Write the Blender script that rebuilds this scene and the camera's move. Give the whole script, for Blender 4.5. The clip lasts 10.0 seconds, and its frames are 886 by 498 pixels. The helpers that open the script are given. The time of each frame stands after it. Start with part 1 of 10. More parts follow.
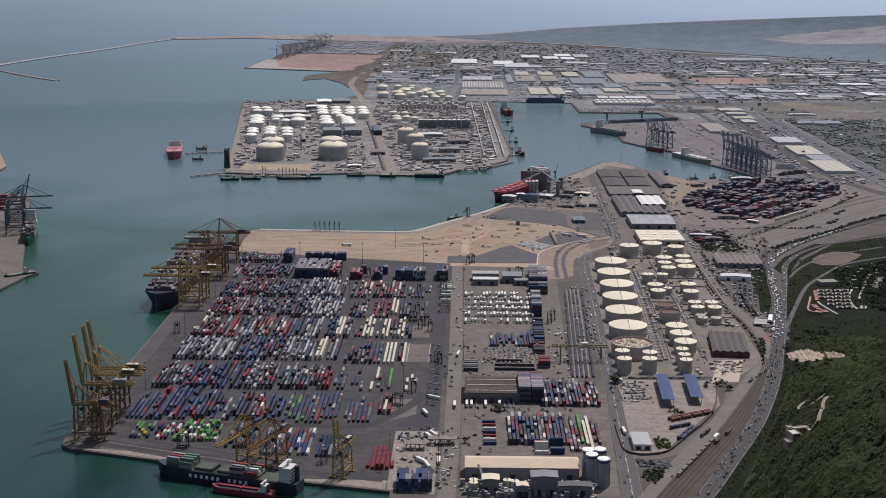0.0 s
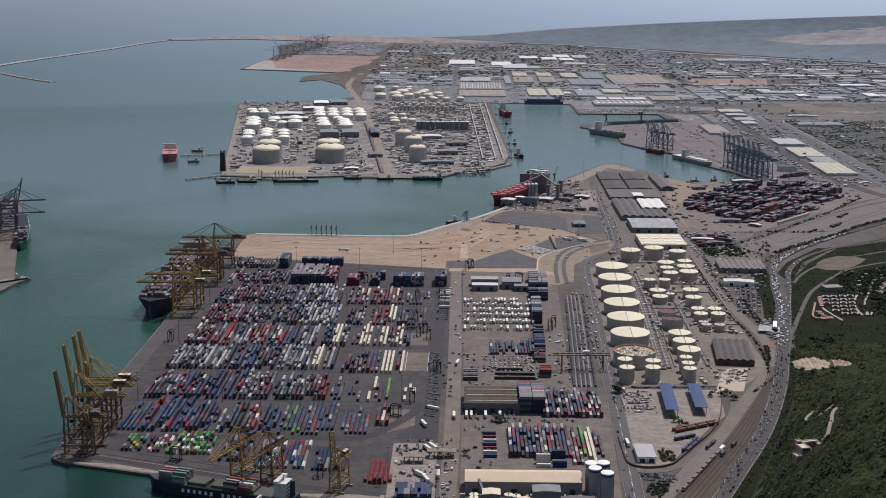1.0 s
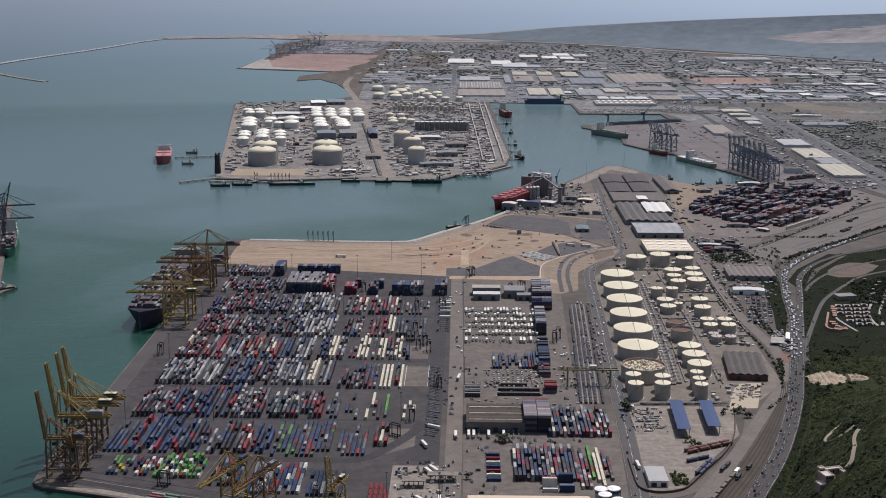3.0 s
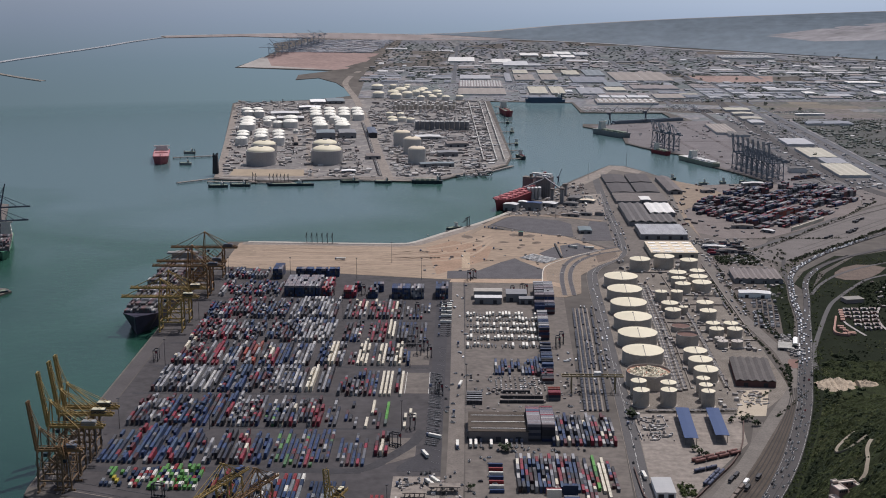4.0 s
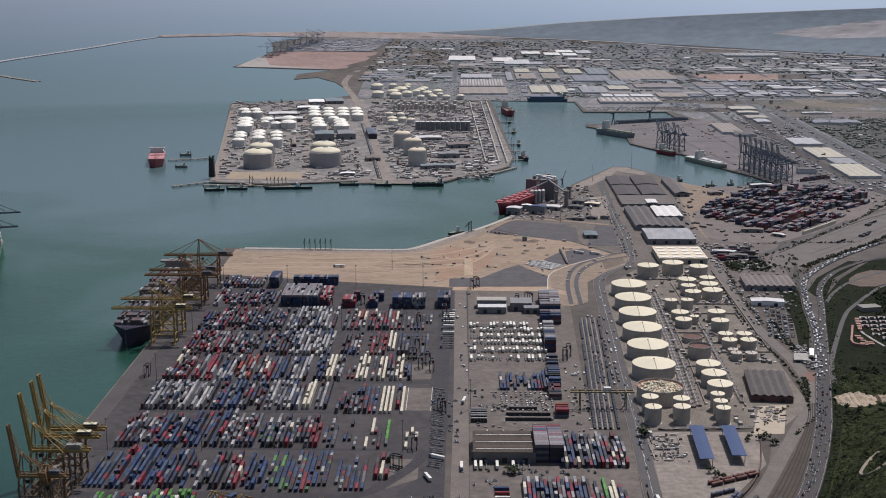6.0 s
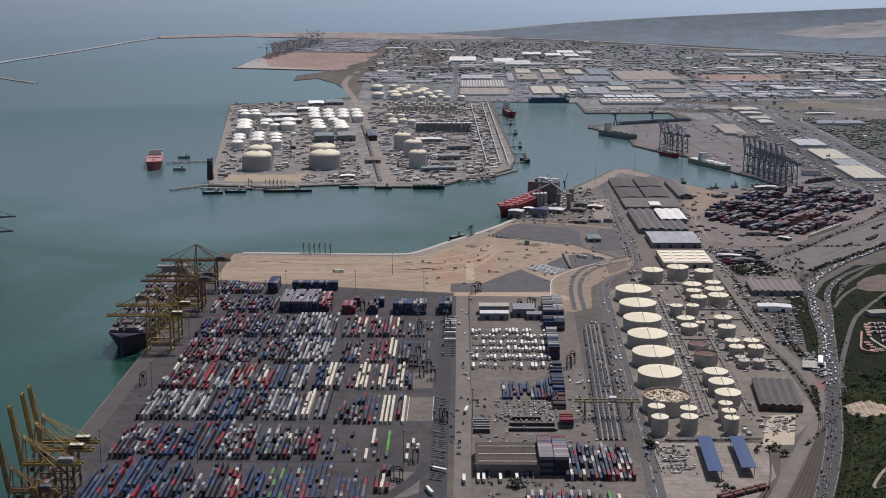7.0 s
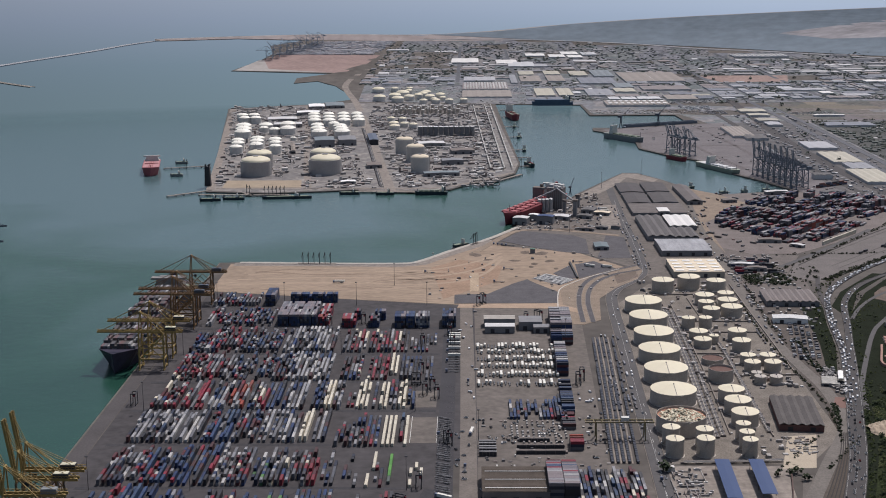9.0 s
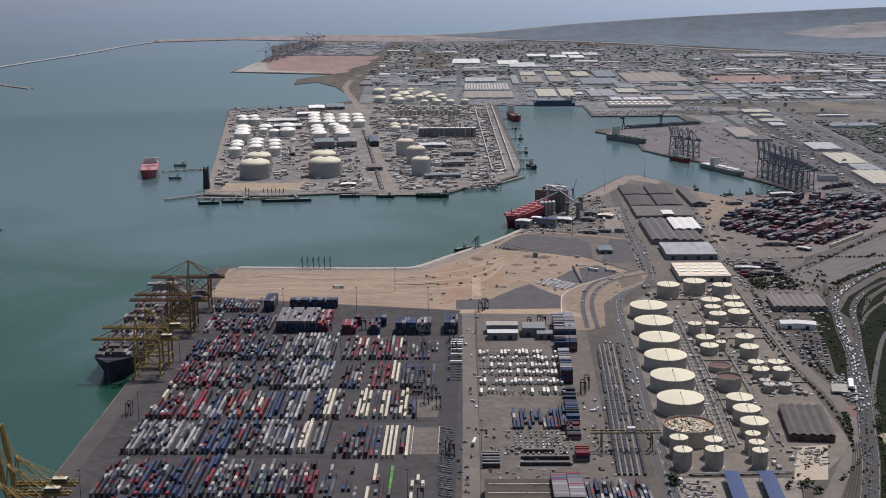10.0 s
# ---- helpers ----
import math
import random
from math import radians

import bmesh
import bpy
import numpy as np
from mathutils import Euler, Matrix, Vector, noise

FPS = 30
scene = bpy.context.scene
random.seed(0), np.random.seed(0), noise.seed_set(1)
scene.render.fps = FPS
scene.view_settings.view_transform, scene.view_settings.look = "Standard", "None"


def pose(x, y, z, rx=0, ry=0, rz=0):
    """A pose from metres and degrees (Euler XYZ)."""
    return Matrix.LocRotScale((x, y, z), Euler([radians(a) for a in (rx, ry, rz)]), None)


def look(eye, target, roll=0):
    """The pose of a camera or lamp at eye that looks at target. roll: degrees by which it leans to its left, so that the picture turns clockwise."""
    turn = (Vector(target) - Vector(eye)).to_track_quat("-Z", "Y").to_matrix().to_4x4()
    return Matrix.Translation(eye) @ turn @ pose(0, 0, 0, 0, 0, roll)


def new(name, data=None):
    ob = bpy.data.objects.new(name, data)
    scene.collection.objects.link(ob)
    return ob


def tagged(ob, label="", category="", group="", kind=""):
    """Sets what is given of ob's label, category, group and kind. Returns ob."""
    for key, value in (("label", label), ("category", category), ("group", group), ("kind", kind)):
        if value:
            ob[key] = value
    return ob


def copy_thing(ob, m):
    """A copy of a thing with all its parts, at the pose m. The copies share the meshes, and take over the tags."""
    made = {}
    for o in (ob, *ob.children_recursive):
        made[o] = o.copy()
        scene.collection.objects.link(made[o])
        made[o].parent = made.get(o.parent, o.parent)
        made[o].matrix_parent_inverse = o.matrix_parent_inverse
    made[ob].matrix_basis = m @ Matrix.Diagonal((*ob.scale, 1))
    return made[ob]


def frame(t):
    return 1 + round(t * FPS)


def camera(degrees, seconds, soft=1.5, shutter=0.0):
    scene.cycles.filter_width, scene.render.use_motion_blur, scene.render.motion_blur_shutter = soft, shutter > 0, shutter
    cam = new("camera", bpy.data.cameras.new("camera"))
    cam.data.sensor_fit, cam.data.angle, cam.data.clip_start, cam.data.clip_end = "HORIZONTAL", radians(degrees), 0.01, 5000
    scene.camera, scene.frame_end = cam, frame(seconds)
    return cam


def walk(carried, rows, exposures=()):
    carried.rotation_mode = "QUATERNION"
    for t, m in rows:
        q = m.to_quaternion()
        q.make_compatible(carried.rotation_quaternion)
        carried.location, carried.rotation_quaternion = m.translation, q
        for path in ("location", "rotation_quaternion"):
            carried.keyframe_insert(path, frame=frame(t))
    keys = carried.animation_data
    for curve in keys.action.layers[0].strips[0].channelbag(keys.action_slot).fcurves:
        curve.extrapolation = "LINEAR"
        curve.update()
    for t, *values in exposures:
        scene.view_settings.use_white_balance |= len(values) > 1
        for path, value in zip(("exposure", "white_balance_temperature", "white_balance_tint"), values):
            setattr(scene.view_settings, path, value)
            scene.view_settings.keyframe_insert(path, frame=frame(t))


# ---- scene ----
cam = camera(37.0, 10.0, soft=1.0)
PATH = [
    (0.0, (3.62, 13.0, 429.61), (-15.11, 989.58, 215.26), 0.253),
    (0.5, (2.66, 27.62, 429.99), (-15.04, 1004.23, 215.69), 0.223),
    (1.0, (1.73, 42.22, 430.33), (-15.19, 1018.84, 216.03), 0.218),
    (1.5, (0.82, 56.8, 430.64), (-15.55, 1033.39, 216.14), 0.219),
    (2.0, (-0.06, 71.36, 430.91), (-16.06, 1047.87, 216.0), 0.216),
    (2.5, (-0.91, 85.9, 431.14), (-16.69, 1062.28, 215.62), 0.203),
    (3.0, (-1.74, 100.43, 431.34), (-17.41, 1076.63, 215.06), 0.179),
    (3.5, (-2.53, 114.93, 431.5), (-18.17, 1090.95, 214.4), 0.145),
    (4.0, (-3.31, 129.41, 431.62), (-18.95, 1105.25, 213.71), 0.103),
    (4.5, (-4.05, 143.87, 431.71), (-19.75, 1119.55, 213.07), 0.055),
    (5.0, (-4.77, 158.31, 431.76), (-20.54, 1133.86, 212.54), 0.005),
    (5.5, (-5.47, 172.73, 431.77), (-21.34, 1148.18, 212.15), -0.046),
    (6.0, (-6.13, 187.13, 431.75), (-22.14, 1162.53, 211.91), -0.097),
    (6.5, (-6.77, 201.51, 431.69), (-22.98, 1176.9, 211.81), -0.147),
    (7.0, (-7.39, 215.87, 431.59), (-23.85, 1191.27, 211.79), -0.197),
    (7.5, (-7.97, 230.21, 431.46), (-24.77, 1205.64, 211.82), -0.25),
    (8.0, (-8.54, 244.52, 431.29), (-25.75, 1219.99, 211.83), -0.306),
    (8.5, (-9.07, 258.82, 431.08), (-26.77, 1234.32, 211.76), -0.366),
    (9.0, (-9.58, 273.1, 430.84), (-27.8, 1248.6, 211.6), -0.429),
    (9.5, (-10.06, 287.36, 430.56), (-28.77, 1262.86, 211.34), -0.493),
    (10.0, (-10.51, 301.6, 430.24), (-29.58, 1277.1, 211.07), -0.549),
]
walk(cam, [(t, look(eye, target, roll)) for t, eye, target, roll in PATH], [(0.0, 0.0, 6330.0, 15.0), (10.0, 0.0, 6330.0, 15.0)])

# ---------------------------------------------------------------- light
SUN_EL, SUN_AZ = radians(60), radians(32)
sun_way = Vector((math.cos(SUN_EL) * math.sin(SUN_AZ), math.cos(SUN_EL) * math.cos(SUN_AZ), math.sin(SUN_EL)))
world = bpy.data.worlds.new("sky")
scene.world = world
world.use_nodes = True
sky = world.node_tree.nodes.new("ShaderNodeTexSky")
sky.sky_type, sky.sun_disc = "NISHITA", False
sky.sun_elevation, sky.sun_rotation = SUN_EL, SUN_AZ
sky.air_density, sky.dust_density, sky.ozone_density = 1.2, 3.0, 1.0
back = world.node_tree.nodes["Background"]
world.node_tree.links.new(sky.outputs[0], back.inputs[0])
back.inputs[1].default_value = 0.074
lamp = bpy.data.lights.new("sun", "SUN")
lamp.energy, lamp.angle, lamp.color = 3.4, radians(0.6), (1.0, 0.965, 0.925)
sun = new("sun", lamp)
sun.matrix_world = look(sun_way * 800, (0, 0, 0))
scene.view_settings.exposure = 0.0

# ---------------------------------------------------------------- materials
def mat(name, rgb, rough=0.8, metal=0.0, vary=0.25, size=30.0, bump=0.0, fine=None, streak=1.0, level=False, gloss=0.25):
    """A weathered surface: a base colour that varies in broad stains and in fine grain."""
    m = bpy.data.materials.new(name)
    m.use_nodes = True
    t = m.node_tree
    n, l = t.nodes, t.links
    b = n["Principled BSDF"]
    co = n.new("ShaderNodeTexCoord")
    mp = n.new("ShaderNodeMapping")
    mp.inputs["Scale"].default_value = (1.0, streak, 1.0)
    l.new(co.outputs["Object"], mp.inputs[0])
    big, small = n.new("ShaderNodeTexNoise"), n.new("ShaderNodeTexNoise")
    big.inputs["Scale"].default_value, big.inputs["Detail"].default_value = 1 / size, 6
    big.inputs["Roughness"].default_value = 0.65
    small.inputs["Scale"].default_value, small.inputs["Detail"].default_value = 1 / (fine or size / 14), 4
    l.new(mp.outputs[0], big.inputs[0])
    l.new(mp.outputs[0], small.inputs[0])
    mix = n.new("ShaderNodeMath")
    mix.operation = "ADD"
    l.new(big.outputs[0], mix.inputs[0])
    l.new(small.outputs[0], mix.inputs[1])
    ramp = n.new("ShaderNodeValToRGB")
    ramp.color_ramp.elements[0].position, ramp.color_ramp.elements[1].position = 0.30, 0.72
    lo = [max(0.0, c * (1 - vary)) for c in rgb]
    hi = [min(0.95, c * (1 + vary)) for c in rgb]
    ramp.color_ramp.elements[0].color, ramp.color_ramp.elements[1].color = (*lo, 1), (*hi, 1)
    half = n.new("ShaderNodeMath")
    half.operation, half.inputs[1].default_value = "MULTIPLY", 0.5
    l.new(mix.outputs[0], half.inputs[0])
    l.new(half.outputs[0], ramp.inputs[0])
    l.new(ramp.outputs[0], b.inputs["Base Color"])
    b.inputs["Roughness"].default_value, b.inputs["Metallic"].default_value = rough, metal
    b.inputs["Specular IOR Level"].default_value = gloss
    if bump:
        bp = n.new("ShaderNodeBump")
        bp.inputs["Strength"].default_value, bp.inputs["Distance"].default_value = 0.6, bump
        l.new(small.outputs[0], bp.inputs["Height"])
        if level:
            up = n.new("ShaderNodeCombineXYZ")
            up.inputs[2].default_value = 1
            l.new(up.outputs[0], bp.inputs["Normal"])
        l.new(bp.outputs[0], b.inputs["Normal"])
    return m


def palette(name, colours, rough=0.55, source="island", dust=0.25, grime=(0.24, 0.22, 0.20)):
    """Paint whose colour is drawn piece by piece from a palette, dulled by dust."""
    m = bpy.data.materials.new(name)
    m.use_nodes = True
    n, l = m.node_tree.nodes, m.node_tree.links
    b = n["Principled BSDF"]
    if source == "island":
        pick = n.new("ShaderNodeNewGeometry").outputs["Random Per Island"]
    else:
        pick = n.new("ShaderNodeObjectInfo").outputs["Random"]
    ramp = n.new("ShaderNodeValToRGB")
    ramp.color_ramp.interpolation = "CONSTANT"
    while len(ramp.color_ramp.elements) < len(colours):
        ramp.color_ramp.elements.new(0.5)
    for i, c in enumerate(colours):
        ramp.color_ramp.elements[i].position = i / len(colours)
        ramp.color_ramp.elements[i].color = (*c, 1)
    l.new(pick, ramp.inputs[0])
    co, noise_tex = n.new("ShaderNodeTexCoord"), n.new("ShaderNodeTexNoise")
    noise_tex.inputs["Scale"].default_value, noise_tex.inputs["Detail"].default_value = 0.35, 6
    l.new(co.outputs["Object"], noise_tex.inputs[0])
    mix = n.new("ShaderNodeMix")
    mix.data_type = "RGBA"
    fac = n.new("ShaderNodeMath")
    fac.operation, fac.inputs[1].default_value = "MULTIPLY", dust * 2
    l.new(noise_tex.outputs[0], fac.inputs[0])
    l.new(fac.outputs[0], mix.inputs[0])
    l.new(ramp.outputs[0], mix.inputs[6])
    mix.inputs[7].default_value = (*grime, 1)
    l.new(mix.outputs[2], b.inputs["Base Color"])
    b.inputs["Roughness"].default_value = rough
    b.inputs["Specular IOR Level"].default_value = 0.3
    return m


def water_material(name="harbour_water"):
    m = bpy.data.materials.new(name)
    m.use_nodes = True
    n, l = m.node_tree.nodes, m.node_tree.links
    b = n["Principled BSDF"]
    co = n.new("ShaderNodeTexCoord")
    up = n.new("ShaderNodeCombineXYZ")
    up.inputs[2].default_value = 1
    last = up.outputs[0]
    for scale, dist in ((0.012, 1.2), (0.09, 0.5), (0.5, 0.18)):
        w, bp = n.new("ShaderNodeTexNoise"), n.new("ShaderNodeBump")
        w.inputs["Scale"].default_value, w.inputs["Detail"].default_value = scale, 5
        bp.inputs["Strength"].default_value, bp.inputs["Distance"].default_value = 0.5, dist
        l.new(co.outputs["Object"], w.inputs[0])
        l.new(w.outputs[0], bp.inputs["Height"])
        l.new(last, bp.inputs["Normal"])
        last = bp.outputs[0]
    l.new(last, b.inputs["Normal"])
    mottle = n.new("ShaderNodeTexNoise")
    mottle.inputs["Scale"].default_value, mottle.inputs["Detail"].default_value = 0.0022, 5
    mottle.inputs["Distortion"].default_value = 1.0
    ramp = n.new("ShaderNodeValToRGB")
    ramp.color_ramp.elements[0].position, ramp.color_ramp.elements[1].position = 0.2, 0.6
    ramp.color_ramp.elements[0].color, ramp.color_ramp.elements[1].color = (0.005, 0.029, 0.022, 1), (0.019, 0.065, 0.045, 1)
    l.new(co.outputs["Object"], mottle.inputs[0])
    # haze put into the water's base colour: paler with distance along y
    sep, haze_reach, add = n.new("ShaderNodeSeparateXYZ"), n.new("ShaderNodeMapRange"), n.new("ShaderNodeMath")
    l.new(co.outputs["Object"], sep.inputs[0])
    l.new(sep.outputs[1], haze_reach.inputs[0])
    haze_reach.inputs["From Min"].default_value, haze_reach.inputs["From Max"].default_value = 1000, 3700
    haze_reach.inputs["To Min"].default_value, haze_reach.inputs["To Max"].default_value = -0.22, 0.78
    l.new(mottle.outputs[0], add.inputs[0])
    l.new(haze_reach.outputs[0], add.inputs[1])
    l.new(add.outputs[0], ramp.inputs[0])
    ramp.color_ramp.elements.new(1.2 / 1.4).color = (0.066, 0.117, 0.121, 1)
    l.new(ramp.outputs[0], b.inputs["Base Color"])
    b.inputs["Roughness"].default_value, b.inputs["IOR"].default_value = 0.22, 1.33
    return m


def distance_material():
    """The open sea far off: harbour water that passes into a plain glowing backdrop, haze put into its glow, paler
    towards the horizon.
    """
    m = water_material("distant_sea_glow")
    n, l = m.node_tree.nodes, m.node_tree.links
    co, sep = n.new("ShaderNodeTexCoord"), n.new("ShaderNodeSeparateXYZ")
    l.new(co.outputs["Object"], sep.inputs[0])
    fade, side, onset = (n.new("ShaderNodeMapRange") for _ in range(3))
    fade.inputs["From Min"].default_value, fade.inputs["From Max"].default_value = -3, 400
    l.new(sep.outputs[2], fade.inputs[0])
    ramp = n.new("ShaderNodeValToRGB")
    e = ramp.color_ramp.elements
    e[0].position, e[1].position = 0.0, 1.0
    e[0].color, e[1].color = (*SEA_HAZE_TONES[0], 1), (*SEA_HAZE_TONES[3], 1)
    for p, c in ((0.22, SEA_HAZE_TONES[1]), (0.55, SEA_HAZE_TONES[2])):
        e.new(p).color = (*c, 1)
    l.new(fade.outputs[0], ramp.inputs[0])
    # glow raised on the side that the sun stands on, as painted sunlit haze
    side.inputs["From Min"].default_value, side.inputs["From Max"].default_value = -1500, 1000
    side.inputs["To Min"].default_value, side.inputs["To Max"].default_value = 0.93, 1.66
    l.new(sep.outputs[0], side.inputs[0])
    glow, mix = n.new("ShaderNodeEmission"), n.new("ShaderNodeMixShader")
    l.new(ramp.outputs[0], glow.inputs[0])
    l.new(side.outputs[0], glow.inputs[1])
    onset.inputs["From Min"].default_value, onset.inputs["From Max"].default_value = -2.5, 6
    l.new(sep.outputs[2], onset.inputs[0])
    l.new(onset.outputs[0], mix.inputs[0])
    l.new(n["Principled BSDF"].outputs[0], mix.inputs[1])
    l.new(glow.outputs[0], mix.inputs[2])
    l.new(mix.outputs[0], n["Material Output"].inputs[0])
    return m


# emission tones that hold the distance haze, water to horizon
SEA_HAZE_TONES = [(0.136, 0.197, 0.222), (0.158, 0.220, 0.262), (0.222, 0.275, 0.345), (0.315, 0.365, 0.43)]
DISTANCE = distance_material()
def plots_material(name, colours, size):
    """Built-up ground seen from afar: small plots of differing tone."""
    m = mat(name, (0.2, 0.2, 0.2), 0.9)
    n, l = m.node_tree.nodes, m.node_tree.links
    b = n["Principled BSDF"]
    co = n.new("ShaderNodeTexCoord")
    cell = n.new("ShaderNodeTexVoronoi")
    cell.distance, cell.inputs["Scale"].default_value = "CHEBYCHEV", 1 / size
    grain = n.new("ShaderNodeTexNoise")
    grain.inputs["Scale"].default_value, grain.inputs["Detail"].default_value = 1 / 14, 5
    l.new(co.outputs["Object"], cell.inputs[0])
    l.new(co.outputs["Object"], grain.inputs[0])
    ramp = n.new("ShaderNodeValToRGB")
    while len(ramp.color_ramp.elements) < len(colours):
        ramp.color_ramp.elements.new(0.5)
    for i, c in enumerate(colours):
        ramp.color_ramp.elements[i].position, ramp.color_ramp.elements[i].color = i / (len(colours) - 1), (*c, 1)
    l.new(cell.outputs["Color"], ramp.inputs[0])
    mix = n.new("ShaderNodeMix")
    mix.data_type, mix.blend_type = "RGBA", "OVERLAY"
    mix.inputs[0].default_value = 0.8
    l.new(ramp.outputs[0], mix.inputs[6])
    l.new(grain.outputs[0], mix.inputs[7])
    l.new(mix.outputs[2], b.inputs["Base Color"])
    return m


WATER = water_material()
CITY = mat("town_ground", (0.092, 0.081, 0.071), 0.9, vary=0.45, size=160, fine=25, bump=0.3, level=True)
ASPHALT = mat("yard_asphalt", (0.056, 0.051, 0.052), 0.85, vary=0.45, size=45, fine=9, bump=0.02)
APRON = mat("quay_concrete", (0.128, 0.111, 0.097), 0.85, vary=0.42, size=34, fine=7)
PALE = mat("pale_concrete", (0.22, 0.19, 0.163), 0.85, vary=0.38, size=24, fine=6)
ROAD = mat("road_asphalt", (0.088, 0.083, 0.082), 0.85, vary=0.22, size=25, fine=2, bump=0.01)
SAND = mat("sand_fill", (0.282, 0.215, 0.157), 0.95, vary=0.36, size=90, fine=11, streak=2.6)
GRAVEL = mat("dark_gravel", (0.10, 0.10, 0.105), 0.95, vary=0.25, size=30, fine=2, bump=0.05)
EARTH = mat("brown_earth", (0.15, 0.118, 0.095), 0.95, vary=0.35, size=35, fine=3, bump=0.2)
GRASS = mat("scrub_grass", (0.0155, 0.0195, 0.0115), 0.95, vary=0.5, size=22, fine=2.2, bump=0.5, gloss=0.05)
# field green shifted to blue-grey: distance haze painted into the base colour
HAZEFIELD = mat("far_haze_fields", (0.175, 0.212, 0.24), 0.95, vary=0.22, size=260, fine=40, streak=2.0)
DUNE = mat("beach_sand", (0.38, 0.35, 0.32), 0.95, vary=0.25, size=200, fine=30)
BALLAST = mat("rail_ballast", (0.074, 0.060, 0.048), 0.95, vary=0.45, size=18, fine=1.2, bump=0.1)
STEEL = mat("worn_steel", (0.16, 0.15, 0.15), 0.5, 0.6, vary=0.3, size=6)
QUAYWALL = mat("wet_quay_wall", (0.09, 0.085, 0.075), 0.8, vary=0.4, size=8)
ROCK = mat("armour_rock", (0.24, 0.22, 0.19), 0.95, vary=0.4, size=9, bump=0.5)
CLIFF = mat("pale_cliff", (0.40, 0.325, 0.24), 0.95, vary=0.35, size=9, bump=0.8)
PAINT = mat("white_road_paint", (0.62, 0.61, 0.58), 0.7, vary=0.2, size=4)
TANKWALL = mat("tank_shell", (0.42, 0.38, 0.33), 0.5, vary=0.26, size=9, streak=0.3)
TANKROOF = mat("cream_tank_roof", (0.66, 0.60, 0.44), 0.55, vary=0.06, size=7)
TANKRUST = mat("rusty_floating_roof", (0.13, 0.075, 0.06), 0.8, vary=0.3, size=5)
WHITE = mat("white_paint", (0.82, 0.81, 0.77), 0.5, vary=0.1, size=6)
LNGWALL = mat("lng_concrete", (0.37, 0.35, 0.335), 0.75, vary=0.16, size=14, streak=0.25)
GREY = mat("grey_cladding", (0.20, 0.20, 0.205), 0.6, vary=0.2, size=9)
DARK = mat("dark_steel", (0.045, 0.045, 0.05), 0.6, vary=0.3, size=5)
ROOFDARK = mat("dark_fibre_roof", (0.125, 0.12, 0.118), 0.85, vary=0.25, size=18, fine=1.4)
ROOFBROWN = mat("brown_roof", (0.175, 0.15, 0.135), 0.85, vary=0.25, size=18, fine=1.4)
ROOFLIGHT = mat("light_metal_roof", (0.56, 0.55, 0.53), 0.5, vary=0.16, size=14, fine=1.2)
ROOFBEIGE = mat("beige_roof", (0.64, 0.55, 0.41), 0.7, vary=0.12, size=16, fine=1.0)
BLUE = mat("blue_roof", (0.036, 0.064, 0.15), 0.5, vary=0.12, size=9)
BRICK = mat("terracotta", (0.33, 0.17, 0.11), 0.9, vary=0.25, size=5)
YELLOW = mat("crane_yellow", (0.30, 0.21, 0.075), 0.6, vary=0.3, size=7)
OCHRE = mat("crane_ochre", (0.21, 0.125, 0.06), 0.65, vary=0.35, size=7)
RUSTLEG = mat("weathered_crane_leg", (0.155, 0.105, 0.062), 0.7, vary=0.35, size=7)
NAVY = mat("crane_navy", (0.075, 0.09, 0.115), 0.6, vary=0.3, size=7)
CABIN = mat("machinery_house", (0.55, 0.54, 0.50), 0.6, vary=0.2, size=4)
HULLDARK = mat("dark_hull", (0.035, 0.05, 0.06), 0.5, vary=0.3, size=10)
HULLRED = mat("red_hull", (0.22, 0.045, 0.055), 0.55, vary=0.25, size=9)
HULLGREEN = mat("green_hull", (0.05, 0.16, 0.10), 0.55, vary=0.25, size=9)
HULLGREY = mat("grey_hull", (0.22, 0.23, 0.23), 0.55, vary=0.25, size=9)
DECK = mat("green_deck", (0.17, 0.20, 0.15), 0.75, vary=0.25, size=8)
SCRUB = mat("hill_scrub_canopy", (0.027, 0.034, 0.014), 0.95, vary=0.85, size=30, fine=2.4, bump=2.0, gloss=0.08)
LEAF = mat("leaves", (0.060, 0.076, 0.029), 0.85, vary=0.55, size=14, fine=1.5, gloss=0.1)
LEAFDARK = mat("dark_leaves", (0.032, 0.043, 0.023), 0.85, vary=0.5, size=14, fine=1.5, gloss=0.1)
BARK = mat("bark", (0.12, 0.09, 0.065), 0.95, vary=0.3, size=2)
GLASS = mat("dark_window_glass", (0.03, 0.04, 0.05), 0.15, vary=0.2, size=2)
RUBBER = mat("tyre_rubber", (0.02, 0.02, 0.02), 0.9, vary=0.2, size=1)

# ---------------------------------------------------------------- helpers
EYE = Vector((-4.8, 158.0, 431.8))
NEAR, SPAN = 3700.0, 1180.0


def draw_in(x, y):
    """How much the distance beyond NEAR is drawn in towards the middle of the flight."""
    r = math.hypot(x - EYE.x, y - EYE.y)
    if r <= NEAR:
        return 1.0
    u = r - NEAR
    return (NEAR + SPAN * u / (u + SPAN)) / r


def far(x, y, z=0.0):
    k = draw_in(x, y)
    return EYE + (Vector((x, y, z)) - EYE) * k


def spread(bm):
    """Lay a sheet that reaches into the distance."""
    for v in bm.verts:
        v.co = far(*v.co)


def mesh(name, bm, *mats, smooth=False):
    me = bpy.data.meshes.new(name)
    bm.to_mesh(me)
    bm.free()
    for m in mats:
        me.materials.append(m)
    if smooth:
        for p in me.polygons:
            p.use_smooth = True
    return me


